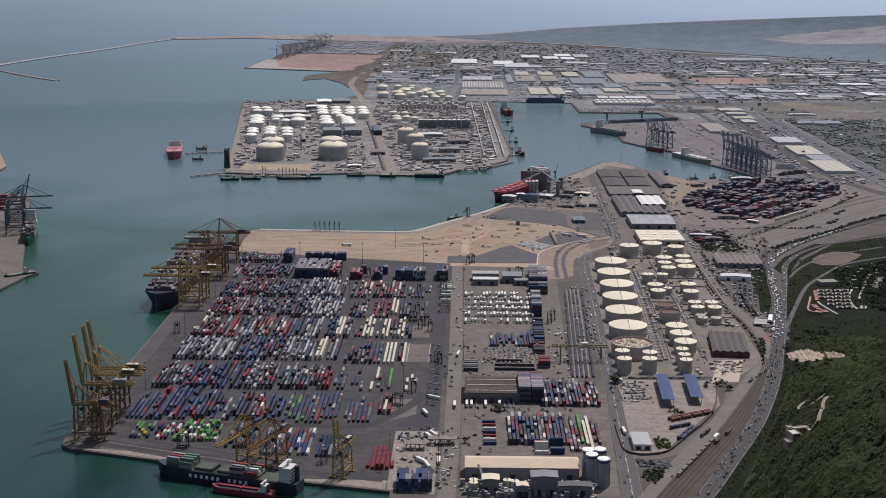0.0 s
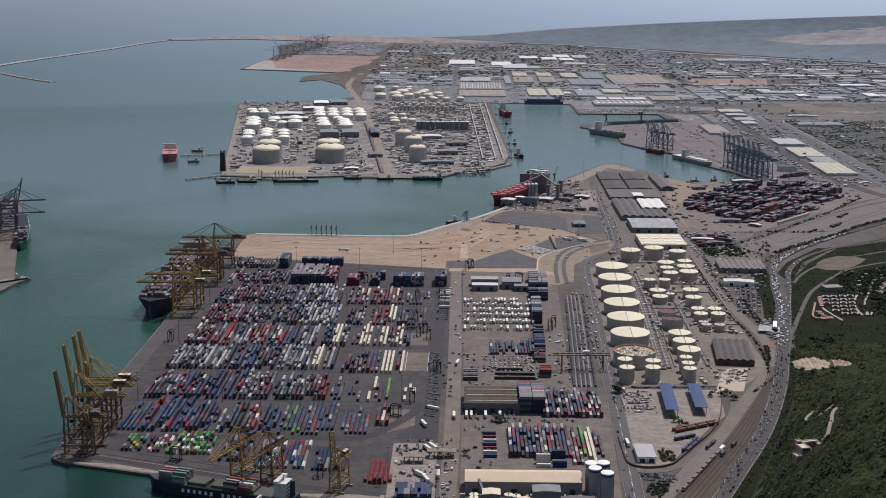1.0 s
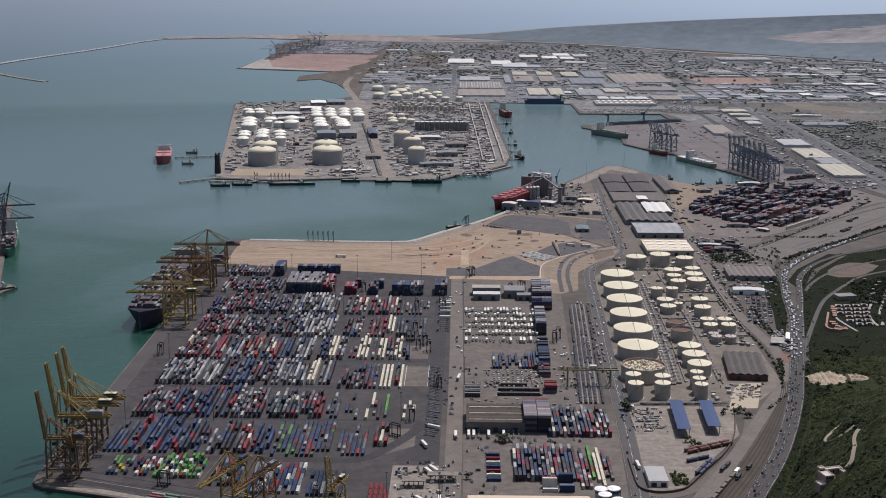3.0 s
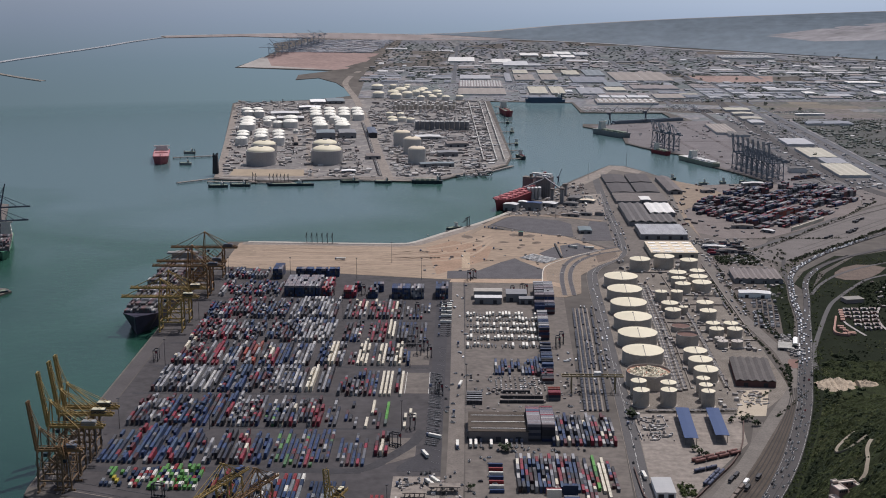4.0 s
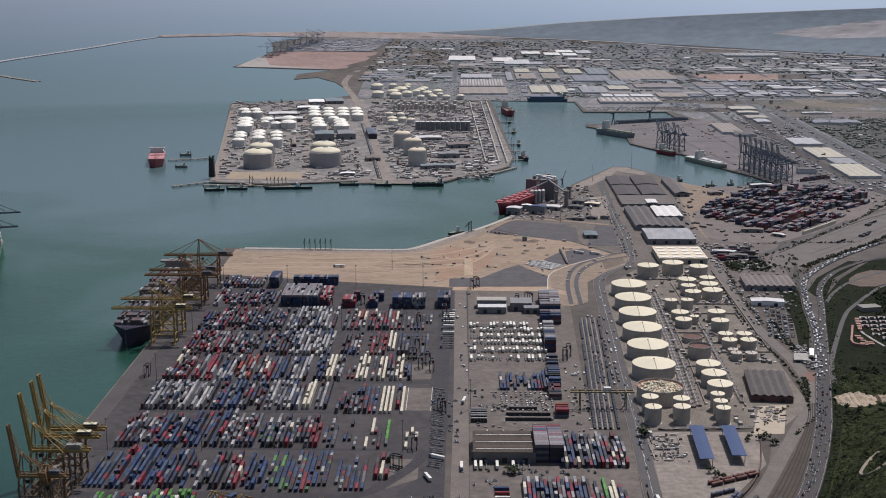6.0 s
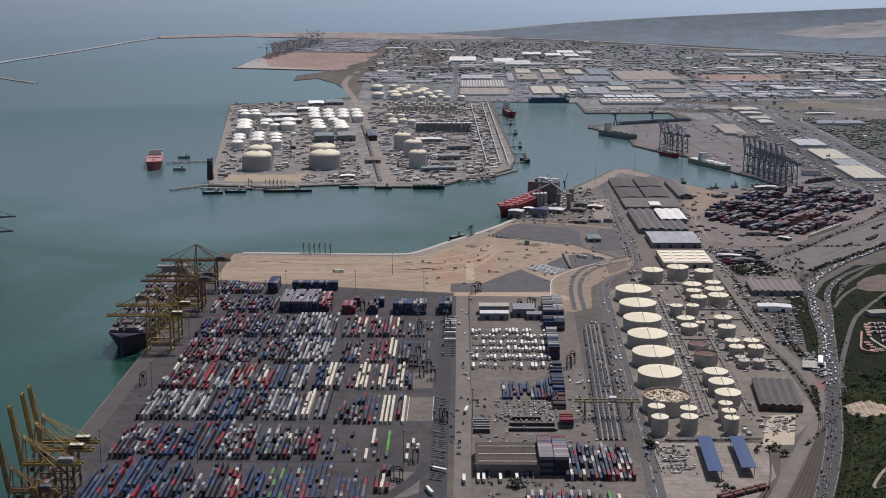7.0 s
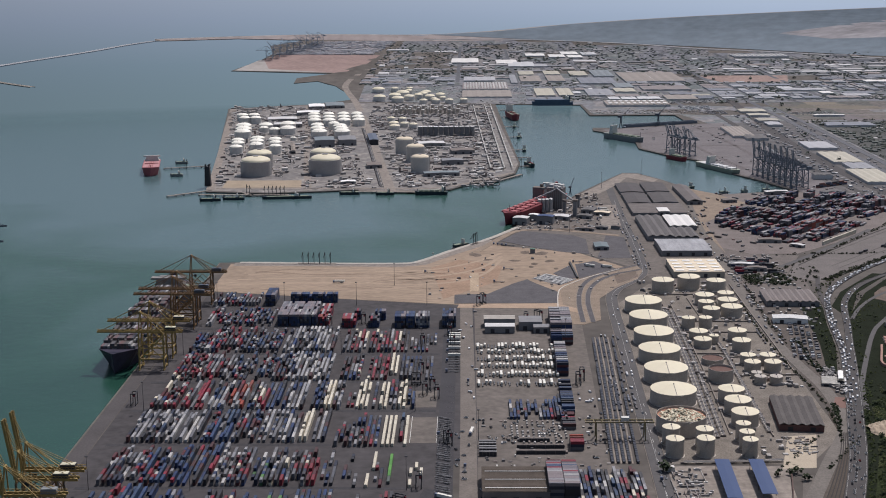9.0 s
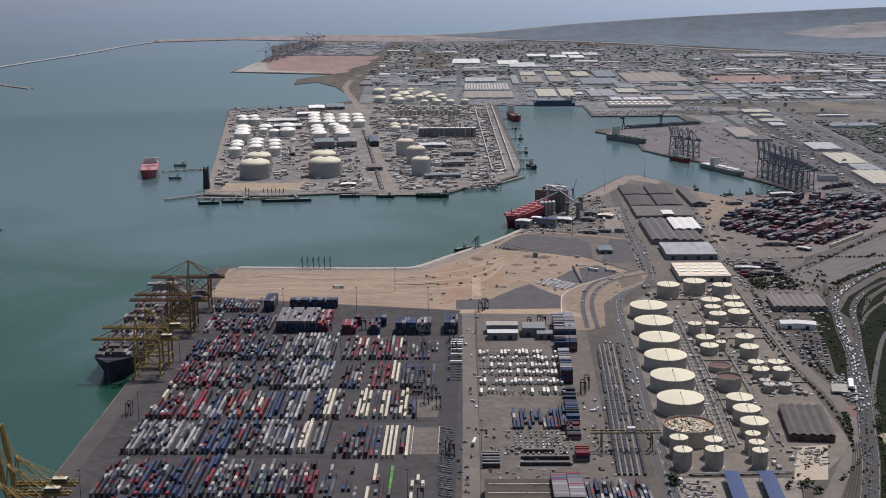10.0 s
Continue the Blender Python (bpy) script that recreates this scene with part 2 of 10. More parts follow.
def thing(name, x, y, z=0.0, rz=0.0, label="", category="", group=""):
    """An Empty at the base of a thing; far things stand on the drawn-in ground."""
    ob = new(name)
    k = draw_in(x, y)
    ob.matrix_basis = Matrix.LocRotScale(far(x, y, z), Euler((0, 0, radians(rz))), (k, k, k))
    return tagged(ob, label, category, group)


def settle(ob, x, y, rz=0.0):
    """Lay the parts of a broad far thing on the drawn-in ground."""
    back, turn = ob.matrix_basis.inverted(), Matrix.Rotation(radians(rz), 4, "Z")
    for piece in ob.children:
        for v in piece.data.vertices:
            w = turn @ v.co
            v.co = back @ far(x + w.x, y + w.y, w.z + 0.2)


def part(name, bm, material, parent, label="", smooth=False):
    ob = new(name, bm if isinstance(bm, bpy.types.Mesh) else mesh(name, bm, material, smooth=smooth))
    ob.parent = parent
    return tagged(ob, label)


def box(bm, cx, cy, z0, sx, sy, h, rz=0.0):
    """A box with its base's middle at cx, cy, z0."""
    m = Matrix.Translation((cx, cy, z0 + h / 2)) @ Matrix.Rotation(radians(rz), 4, "Z") @ Matrix.Diagonal((sx, sy, h, 1))
    return bmesh.ops.create_cube(bm, size=1, matrix=m)["verts"]


def beam(bm, a, b, w, d=None):
    a, b = Vector(a), Vector(b)
    way = b - a
    m = Matrix.Translation((a + b) / 2) @ way.to_track_quat("Z", "Y").to_matrix().to_4x4() @ Matrix.Diagonal((w, d or w, way.length, 1))
    bmesh.ops.create_cube(bm, size=1, matrix=m)


def drum(bm, x, y, z0, z1, r, n=28, r2=None):
    m = Matrix.Translation((x, y, (z0 + z1) / 2))
    bmesh.ops.create_cone(bm, cap_ends=True, segments=n, radius1=r, radius2=r if r2 is None else r2, depth=z1 - z0, matrix=m)


def gable(bm, sx, sy, z0, h, along="y", over=0.4):
    """A pitched roof slab with its ridge along one side."""
    a, b = sx / 2 + over, sy / 2 + over
    t = 0.35
    if along == "y":
        prof = [(-a, z0), (0, z0 + h), (a, z0), (a, z0 - t), (0, z0 + h - t), (-a, z0 - t)]
        ends = [[bm.verts.new((x, y, z)) for x, z in prof] for y in (-b, b)]
    else:
        prof = [(-b, z0), (0, z0 + h), (b, z0), (b, z0 - t), (0, z0 + h - t), (-b, z0 - t)]
        ends = [[bm.verts.new((x, y, z)) for y, z in prof] for x in (-a, a)]
    for i in range(6):
        j = (i + 1) % 6
        bm.faces.new((ends[0][i], ends[0][j], ends[1][j], ends[1][i]))
    for e in ends:
        bm.faces.new((e[0], e[1], e[4], e[5]))
        bm.faces.new((e[1], e[2], e[3], e[4]))


def flat_poly(bm, pts, z, depth=0.0, cuts=()):
    """A level polygon, with a skirt that goes down by depth."""
    from mathutils import geometry
    vs = [bm.verts.new((x, y, z)) for x, y in pts]
    for tri in geometry.tessellate_polygon([[Vector((x, y, 0)) for x, y in pts]]):
        f = bm.faces.new([vs[i] for i in tri])
        f.normal_update()
        if f.normal.z < 0:
            f.normal_flip()
    if depth:
        low = [bm.verts.new((x, y, z - depth)) for x, y in pts]
        for i in range(len(pts)):
            j = (i + 1) % len(pts)
            bm.faces.new((vs[i], vs[j], low[j], low[i])).material_index = 1
    for axis, value in cuts:
        no = (1, 0, 0) if axis == "x" else (0, 1, 0)
        co = (value, 0, 0) if axis == "x" else (0, value, 0)
        bmesh.ops.bisect_plane(bm, geom=bm.verts[:] + bm.edges[:] + bm.faces[:], plane_co=co, plane_no=no)


FAR_CUTS = [("y", 3500 * 1.042 ** i) for i in range(33)] + [("x", -1600 + 260 * i) for i in range(24)]


def patch(name, pts, material, z=0.12, label="", category="ground", cuts=(), depth=0.4):
    bm = bmesh.new()
    flat_poly(bm, pts, z, depth, cuts)
    spread(bm)
    ob = new(name, mesh(name, bm, material, material))
    return tagged(ob, label, category, kind="structure")


def ribbon(name, line, width, material, z=0.2, label="", category="road", lift=0.3):
    """A road or track along a smoothed line."""
    pts = [Vector((*p[:2], p[2] if len(p) > 2 else 0)) for p in line]
    for _ in range(3):
        out = [pts[0]]
        for a, b in zip(pts, pts[1:]):
            out += [a.lerp(b, 0.25), a.lerp(b, 0.75)]
        pts = out + [pts[-1]]
    bm = bmesh.new()
    rows = []
    for i, p in enumerate(pts):
        d = (pts[min(i + 1, len(pts) - 1)] - pts[max(i - 1, 0)])
        side = Vector((d.y, -d.x, 0)).normalized() * width / 2
        rows.append([bm.verts.new(p + s + Vector((0, 0, h))) for s, h in ((-side, z - lift), (-side, z), (side, z), (side, z - lift))])
    for a, b in zip(rows, rows[1:]):
        for k in range(3):
            bm.faces.new((a[k], a[k + 1], b[k + 1], b[k]))
    spread(bm)
    return tagged(new(name, mesh(name, bm, material)), label, category, kind="structure")

# ---------------------------------------------------------------- sea and land
def sea(distant):
    bm = bmesh.new()
    near_radii = [5, 400, 900, 1400, 1900, 2400, 2900, 3300, 3700]
    far_radii = [3700 * 1.045 ** i for i in range(40)] + [24000, 32000, 60000, 200000]
    radii = far_radii if distant else near_radii
    rings = []
    n = 240
    for r in radii:
        rings.append([bm.verts.new((EYE.x + r * math.sin(2 * math.pi * i / n), EYE.y + r * math.cos(2 * math.pi * i / n), -2.5)) for i in range(n)])
    if not distant:
        bm.faces.new(rings[0][::-1])
    for a, b in zip(rings, rings[1:]):
        for i in range(n):
            j = (i + 1) % n
            bm.faces.new((a[i], b[i], b[j], a[j]))
    spread(bm)
    bmesh.ops.recalc_face_normals(bm, faces=bm.faces)
    if sum(f.normal.z for f in bm.faces) < 0:
        bmesh.ops.reverse_faces(bm, faces=bm.faces)
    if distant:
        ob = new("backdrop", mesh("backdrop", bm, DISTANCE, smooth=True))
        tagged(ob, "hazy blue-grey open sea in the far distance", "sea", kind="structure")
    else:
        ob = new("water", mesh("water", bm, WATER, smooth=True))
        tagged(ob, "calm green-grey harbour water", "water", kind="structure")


sea(False)
sea(True)

south_quay = [(-59, 700), (-59, 1036), (-136, 1054), (-260, 1097), (-309, 1112), (-350, 1124), (-361, 1133), (-363, 1150), (-363, 2106)]
sand_quay = [(-333, 2108), (-99, 2095), (-77, 2109), (-33, 2182), (25, 2260), (76, 2359), (192, 2647), (270, 2815), (299, 2873), (329, 2866),
             (363, 2796), (385, 2736), (421, 2623), (479, 2640), (560, 2662), (611, 2598)]
crane_quay = [(550, 2774), (516, 2851), (481, 3019), (426, 3090), (373, 3205), (378, 3310), (341, 3443), (300, 3512), (304, 3562), (373, 3551),
              (461, 3590), (584, 3641), (556, 3655), (546, 3816), (320, 3817), (314, 4060), (177, 4084), (73, 4094)]
island_quay = [(101, 3000), (87, 2871), (41, 2788), (-7, 2747), (-41, 2690), (-110, 2676), (-215, 2693), (-373, 2660), (-492, 2680), (-531, 2969),
               (-685, 4016), (-469, 4111), (-381, 4202), (-354, 4239)]
far_shore = [(-382, 4423), (-443, 4664), (-521, 4837), (-594, 4764), (-607, 4950), (-498, 5133), (-892, 5265), (-856, 5780), (-855, 6130), (-941, 6645),
             (-823, 7050), (-1185, 7188), (-1581, 7051), (-1614, 7199), (-1219, 7395), (-733, 7551), (-249, 7380), (130, 7691), (601, 8424), (1434, 9256),
             (2374, 9969), (3251, 10562), (8000, 13600), (11000, 13600), (11000, 1500), (1500, 500), (600, 400)]


def land():
    bm = bmesh.new()
    flat_poly(bm, south_quay + sand_quay + crane_quay + island_quay + far_shore, 0.0, 7.0, FAR_CUTS)
    spread(bm)
    ob = new("ground", mesh("ground", bm, CITY, QUAYWALL))
    tagged(ob, "grey-brown harbour ground with stone quay walls", "ground", kind="structure")


land()

# ---------------------------------------------------------------- paving, roads and rails
TYRED = mat("tyre_dark_asphalt", (0.040, 0.038, 0.041), 0.8, vary=0.4, size=25, fine=3)
patch("pavement_terminal", [(-345, 1140), (-345, 1940), (-19, 1868), (-1, 1868), (-1, 1345), (-22, 1345), (-22, 1180), (-62, 1180), (-62, 1060), (-140, 1062), (-300, 1122)], ASPHALT, 0.12,
      "dark stained asphalt of the container terminal", "pavement")
patch("pavement_quay", [(-361, 1150), (-361, 1960), (-346, 1960), (-346, 1150)], mat("quay_asphalt", (0.075, 0.068, 0.067), 0.85, vary=0.3, size=30, fine=2), 0.1, "worn grey concrete quay apron along the water", "pavement")
patch("pavement_south_quay", [(-352, 1127), (-309, 1115), (-260, 1100), (-136, 1057), (-63, 1040), (-63, 1059), (-140, 1061), (-300, 1121)], PALE, 0.1, "pale concrete quay edge", "pavement")
patch("pavement_gate", [(-62, 1040), (-62, 1179), (-22, 1179), (-22, 1030)], PALE, 0.1, "pale concrete gate area of the terminal", "pavement")
patch("pavement_lots", [(-1, 1030), (-1, 1860), (100, 1860), (128, 1850), (112, 1352), (144, 1290), (130, 1030)], APRON, 0.1, "grey concrete of the depot yards", "pavement")
patch("pavement_stack_bay", [(-65, 1395), (-65, 1462), (-38, 1462), (-38, 1395)], APRON, 0.18, "pale empty concrete stacking bay", "pavement")
patch("pavement_stack_bay_2", [(-70, 1490), (-70, 1540), (-40, 1540), (-40, 1490)], APRON, 0.18, "worn empty stacking bay", "pavement")
patch("pavement_stack_bay_3", [(-70, 1205), (-70, 1270), (-45, 1270), (-45, 1225)], APRON, 0.18, "worn empty stacking bay", "pavement")
patch("pavement_reclaimed", [(-345, 1943), (-345, 2098), (-101, 2086), (-79, 2099), (-36, 2172), (22, 2250), (44, 2208), (150, 2165), (222, 2050), (222, 1990), (151, 1985), (136, 1867), (102, 1862), (-19, 1872), (-150, 1898)],
      SAND, 0.14, "bare tan sand of newly filled land with wheel tracks", "ground")
patch("pavement_cap", [(80, 2350), (196, 2640), (272, 2808), (299, 2866), (326, 2860), (358, 2794), (380, 2734), (416, 2615), (380, 2480), (350, 2100), (340, 1890), (250, 1950), (224, 2060), (152, 2170), (70, 2285)],
      APRON, 0.1, "grey concrete of the bulk terminal cape", "pavement")
LOTGREY = mat("lot_gravel", (0.095, 0.090, 0.094), 0.95, vary=0.4, size=16, fine=1.8, bump=0.05)
TAN = mat("tan_dust", (0.235, 0.185, 0.14), 0.95, vary=0.4, size=14, fine=1.6)
APRON2 = mat("freight_concrete", (0.142, 0.127, 0.118), 0.9, vary=0.3, size=30, fine=2.5)
patch("pavement_lot_west", [(-26, 1877), (-26, 1921), (17, 1925), (50, 1977), (71, 2002), (80, 1982), (109, 1932), (104, 1879)], LOTGREY, 0.3, "dark gravel lot at the edge of the sand", "ground")
patch("pavement_lot_wedge", [(108, 2035), (136, 2086), (138, 2006), (120, 2006)], LOTGREY, 0.3, "dark gravel lot beside the wall", "ground")
patch("pavement_lot_bend", [(142, 2088), (170, 2108), (197, 2062), (141, 2004)], LOTGREY, 0.3, "dark gravel lot inside the road's bend", "ground")
patch("ground_dirt_band", [(-22, 1857), (-20, 1874), (104, 1876), (134, 1842), (128, 1830), (100, 1852)], mat("pale_dirt_band", (0.36, 0.265, 0.19), 0.95, vary=0.3, size=14, fine=1.6), 0.33, "pale tan dirt strip behind the workshops", "ground")
patch("ground_sand_scrape", [(-6, 1936), (6, 1941), (6, 2040), (-6, 2035)], mat("scraped_sand", (0.37, 0.285, 0.20), 0.95, vary=0.3, size=12, fine=1.5, streak=0.3), 0.3, "pale scraped strip of sand", "ground")
patch("pavement_pipe_yard", [(77, 2005), (97, 2033), (137, 2001), (113, 1969)], mat("pipe_yard_gravel", (0.19, 0.185, 0.18), 0.95, vary=0.3, size=8), 0.34, "pale gravel under the stacked pipes", "ground")
ribbon("wall_sand_lot", [(135, 2096), (137, 2050), (139, 2005)], 2.4, DARK, 2.6, "dark wall between the gravel lots", "wall", 2.5)
ribbon("trim_lot_kerb", [(102, 1847), (107, 1932), (114, 1956), (125, 1975), (156, 2015), (201, 2059)], 1.3, mat("white_kerb", (0.55, 0.51, 0.45), 0.9, vary=0.2, size=8), 0.7, "white kerb along the bend of the dirt road", "kerb", 0.5)
patch("pavement_lot_north", [(41, 2244), (76, 2317), (155, 2282), (172, 2254), (168, 2153), (132, 2166), (98, 2191)], LOTGREY, 0.32, "dark gravel storage lot", "ground")
patch("ground_sand_loop", [(110, 1870), (111, 1943), (151, 2015), (195, 2062), (227, 2083), (232, 2050), (219, 2002), (187, 1958), (158, 1900), (150, 1800), (128, 1780), (114, 1782)], TAN, 0.28, "tan dirt inside the bend of the port road", "ground")
patch("ground_brown_dirt", [(190, 2022), (222, 2046), (222, 2015), (189, 1976)], EARTH, 0.34, "dark brown dirt heap ground", "ground")
patch("pavement_tan_lot", [(205, 2329), (214, 2524), (248, 2535), (236, 2338)], PALE, 0.3, "pale dusty truck lot", "ground")
patch("pavement_grey_lot", [(177, 2126), (205, 2280), (232, 2268), (226, 2126)], LOTGREY, 0.26, "grey storage lot", "ground")
patch("ground_tan_east", [(366, 2150), (374, 2373), (416, 2445), (475, 2548), (441, 2633), (402, 2690), (384, 2577), (372, 2440), (362, 2284)], TAN, 0.3, "tan dusty ground behind the bulk stores", "ground")
ribbon("road_tan", [(5, 2172), (36, 2250), (72, 2334), (150, 2318), (226, 2280)], 11, TAN, 0.36, "tan dirt road round the gravel lot", "road", 0.2)
for i, line in enumerate(([(229, 2083), (177, 2038), (144, 1983), (130, 1898), (128, 1790)], [(230, 2055), (187, 2028), (155, 1974), (141, 1898), (140, 1790)])):
    ribbon("road_loop_%d" % (i + 1), line, 5.5, LOTGREY, 0.42, "narrow grey road curving through the dirt", "road", 0.2)
    for e in (-3.1, 3.1):
        ribbon("trim_loop_kerb_%d_%d" % (i + 1, e > 0), [(x + e, y - e * .4) for x, y in line], 0.7, PALE, 0.62, "pale kerb of the curving road", "kerb", 0.3)
patch("pavement_cape_edge", [(196, 2640), (272, 2808), (299, 2866), (326, 2860), (358, 2794), (345, 2760), (300, 2815), (275, 2740), (215, 2610)], PALE, 0.3, "pale concrete cape quay", "pavement")
patch("pavement_tank_farm", [(166, 1345), (160, 1500), (176, 1870), (230, 1975), (330, 1985), (332, 1600), (330, 1415), (285, 1345)], mat("tank_yard", (0.172, 0.150, 0.126), 0.9, vary=0.6, size=22, fine=1.6), 0.11, "dusty grey yard of the tank farm", "pavement")
patch("pavement_loading", [(150, 1120), (158, 1340), (262, 1340), (254, 1262), (215, 1195), (190, 1150), (175, 1115)], PALE, 0.1, "pale dusty concrete of the truck loading yard", "pavement")
patch("ground_red_court", [(346, 1500), (352, 1519), (364, 1517), (358, 1488), (349, 1486)], mat("red_court", (0.19, 0.115, 0.095), 0.95, vary=0.2, size=8), 0.32, "flat red-brown court beside the highway", "ground")
patch("ground_lot", [(258, 1334), (280, 1411), (307, 1415), (287, 1336)], mat("pale_dirt", (0.40, 0.34, 0.26), 0.95, vary=0.2, size=18), 0.2, "pale dirt lot", "ground")
patch("ground_railway", [(140, 1000), (196, 1107), (241, 1193), (287, 1293), (316, 1369), (328, 1410), (332, 1470), (356, 1492), (335, 1420), (324, 1371), (301, 1297), (270, 1210), (238, 1135), (208, 1068), (172, 1000)], BALLAST, 0.2, "brown gravel railway ground", "ground")
patch("ground_rail_side", [(150, 1060), (186, 1118), (214, 1168), (250, 1216), (268, 1268), (290, 1330), (320, 1400), (318, 1372), (289, 1296), (243, 1196), (198, 1110), (150, 1010)], mat("rail_side_dirt", (0.088, 0.073, 0.06), 0.95, vary=0.4, size=14, fine=1.5), 0.22, "grey-brown dirt beside the railway", "ground")
for i, (y, x0, x1, w) in enumerate(((1190, -330, -90, 11), (1292, -335, -60, 5), (1390, -335, -132, 5), (1480, -335, -40, 6), (1567, -335, -40, 6), (1664, -335, -40, 6), (1766, -335, -40, 9))):
    ribbon("road_stack_lane_%d" % (i + 1), [(x0, y), ((x0 + x1) / 2, y + 1), (x1, y)], w, TYRED, 0.17, "tyre-darkened lane between the container blocks", "road", 0.1)
ribbon("road_south_quay", [(-335, 1140), (-300, 1131), (-250, 1114), (-140, 1076), (-66, 1060)], 9, TYRED, 0.2, "tyre-darkened crane lane along the south quay", "road", 0.1)
for i, d in enumerate((0, 5, 17)):
    ribbon("rail_quay_corner_%d" % (i + 1), [(-352 + d, 1240), (-350 + d, 1178), (-346 + d * .8, 1160 + d * .5), (-334 + d * .5, 1146 + d * .8), (-314 + d * .3, 1138 + d), (-250, 1116 + d), (-140, 1078 + d)], 0.9, (PALE, DARK, DARK)[i], 0.3, "worn crane rail curving round the quay corner", "rail track", 0.12)
ribbon("road_stack_diagonal", [(-120, 1188), (-86, 1192), (-66, 1224), (-48, 1256), (-40, 1290)], 11, TYRED, 0.19, "tyre-darkened lane curving to the terminal gate", "road", 0.1)
patch("ground_verge", [(345, 1440), (372, 1600), (404, 1780), (420, 1860), (430, 1990), (350, 1990), (338, 1700), (336, 1470)], mat("waste_ground", (0.098, 0.083, 0.072), 0.95, vary=0.45, size=14, fine=1.6), 0.1, "brown waste ground beside the road", "ground")
patch("ground_loop_green", [(440, 1860), (470, 1930), (540, 2030), (560, 2025), (490, 1925), (446, 1800)], GRASS, 0.25, "green verge between the highway ramps", "ground")
patch("ground_verge_green", [(374, 1590), (399, 1690), (413, 1780), (427, 1850), (432, 1900), (404, 1880), (392, 1780), (384, 1700), (366, 1600)], GRASS, 0.25, "green highway verge", "ground")
patch("ground_plain_green", [(346, 1390), (377, 1500), (410, 1627), (442, 1800), (500, 1925), (570, 2030), (720, 2120), (1500, 2300), (1500, 1000), (700, 1000)], GRASS, 0.15, "scrubby green ground at the foot of the hill", "ground")
patch("pavement_rail_yard", [(421, 2014), (459, 1982), (540, 2068), (625, 2160), (719, 2262), (900, 2420), (900, 2560), (787, 2490), (676, 2371), (560, 2235), (451, 2089)], APRON2, 0.18, "wide pale freight rail yard", "pavement")
patch("pavement_box_yard", [(340, 2228), (372, 2352), (400, 2690), (441, 2633), (560, 2650), (690, 2640), (720, 2530), (690, 2400), (560, 2238), (468, 2150), (400, 2150)], mat("yard_dust", (0.165, 0.14, 0.128), 0.9, vary=0.4, size=22, fine=2), 0.14, "dusty grey-brown ground of the inland box yard", "pavement")
patch("pavement_depots", [(340, 1880), (345, 2225), (400, 2148), (468, 2140), (421, 2016), (440, 1985), (430, 1900)], mat("depot_dust", (0.135, 0.116, 0.104), 0.9, vary=0.45, size=16, fine=1.6), 0.16, "brown-grey dusty ground of small depots", "pavement")
patch("pavement_crane_quay", [(615, 2610), (556, 2778), (522, 2855), (487, 3022), (432, 3094), (380, 3208), (390, 3310), (350, 3440), (320, 3520), (590, 3630), (640, 3640), (655, 3320), (660, 2900), (680, 2640)],
      mat("empty_quay", (0.150, 0.136, 0.136), 0.9, vary=0.4, size=45, fine=5), 0.12, "wide empty dusty quay below the dark cranes", "pavement")
patch("pavement_island", [(97, 3000), (83, 2876), (38, 2794), (-10, 2753), (-44, 2697), (-110, 2684), (-215, 2701), (-372, 2668), (-484, 2690), (-524, 2969), (-672, 4005), (-460, 4095), (-330, 4150), (60, 4085)],
      plots_material("island_ground", [(0.13, 0.122, 0.118), (0.20, 0.185, 0.172), (0.155, 0.146, 0.14), (0.25, 0.228, 0.205), (0.12, 0.117, 0.118)], 24), 0.12, "stained concrete ground of the oil and gas island", "pavement", FAR_CUTS)
patch("ground_island_lawn", [(-470, 2720), (-475, 2800), (-330, 2800), (-320, 2720)], mat("dry_dirt", (0.31, 0.25, 0.18), 0.95, vary=0.25, size=30), 0.3, "bare tan dirt in front of the gas tanks", "ground")
patch("ground_spit", [(-880, 5290), (-850, 5780), (-820, 6100), (-380, 6000), (-420, 5250), (-500, 5150)], mat("reddish_fill", (0.30, 0.215, 0.19), 0.95, vary=0.3, size=120, fine=14, streak=4.0), 0.4, "reddish bare fill of the far container quay", "ground", FAR_CUTS)
patch("ground_spit_sand", [(-880, 5275), (-862, 5760), (-840, 5760), (-760, 5330), (-500, 5160)], DUNE, 0.8, "pale sandy tip of the far quay", "ground", FAR_CUTS)
patch("ground_marsh", [(-200, 7420), (130, 7650), (600, 8370), (1430, 9190), (2370, 9900), (3250, 10490), (8000, 13400), (8000, 6200), (1750, 5720), (980, 6450), (300, 6980)], HAZEFIELD, 1.6, "flat marsh and fields near the coast, tinted haze blue-grey", "ground", FAR_CUTS, 0)
patch("ground_airfield", [(1603, 7345), (2356, 8404), (2709, 8784), (4500, 9600), (4500, 7200), (2168, 7008), (1762, 6882)], mat("airfield_soil", (0.34, 0.32, 0.32), 0.95, vary=0.4, size=220, fine=50, streak=5.0), 2.1, "pale reddish bare airfield ground", "ground", FAR_CUTS, 0)
patch("ground_red_works", [(793, 4940), (1109, 4950), (1059, 4722), (838, 4707)], mat("red_soil", (0.30, 0.215, 0.185), 0.95, vary=0.3, size=60, fine=10), 0.7, "red-brown building ground among the sheds", "ground", FAR_CUTS)
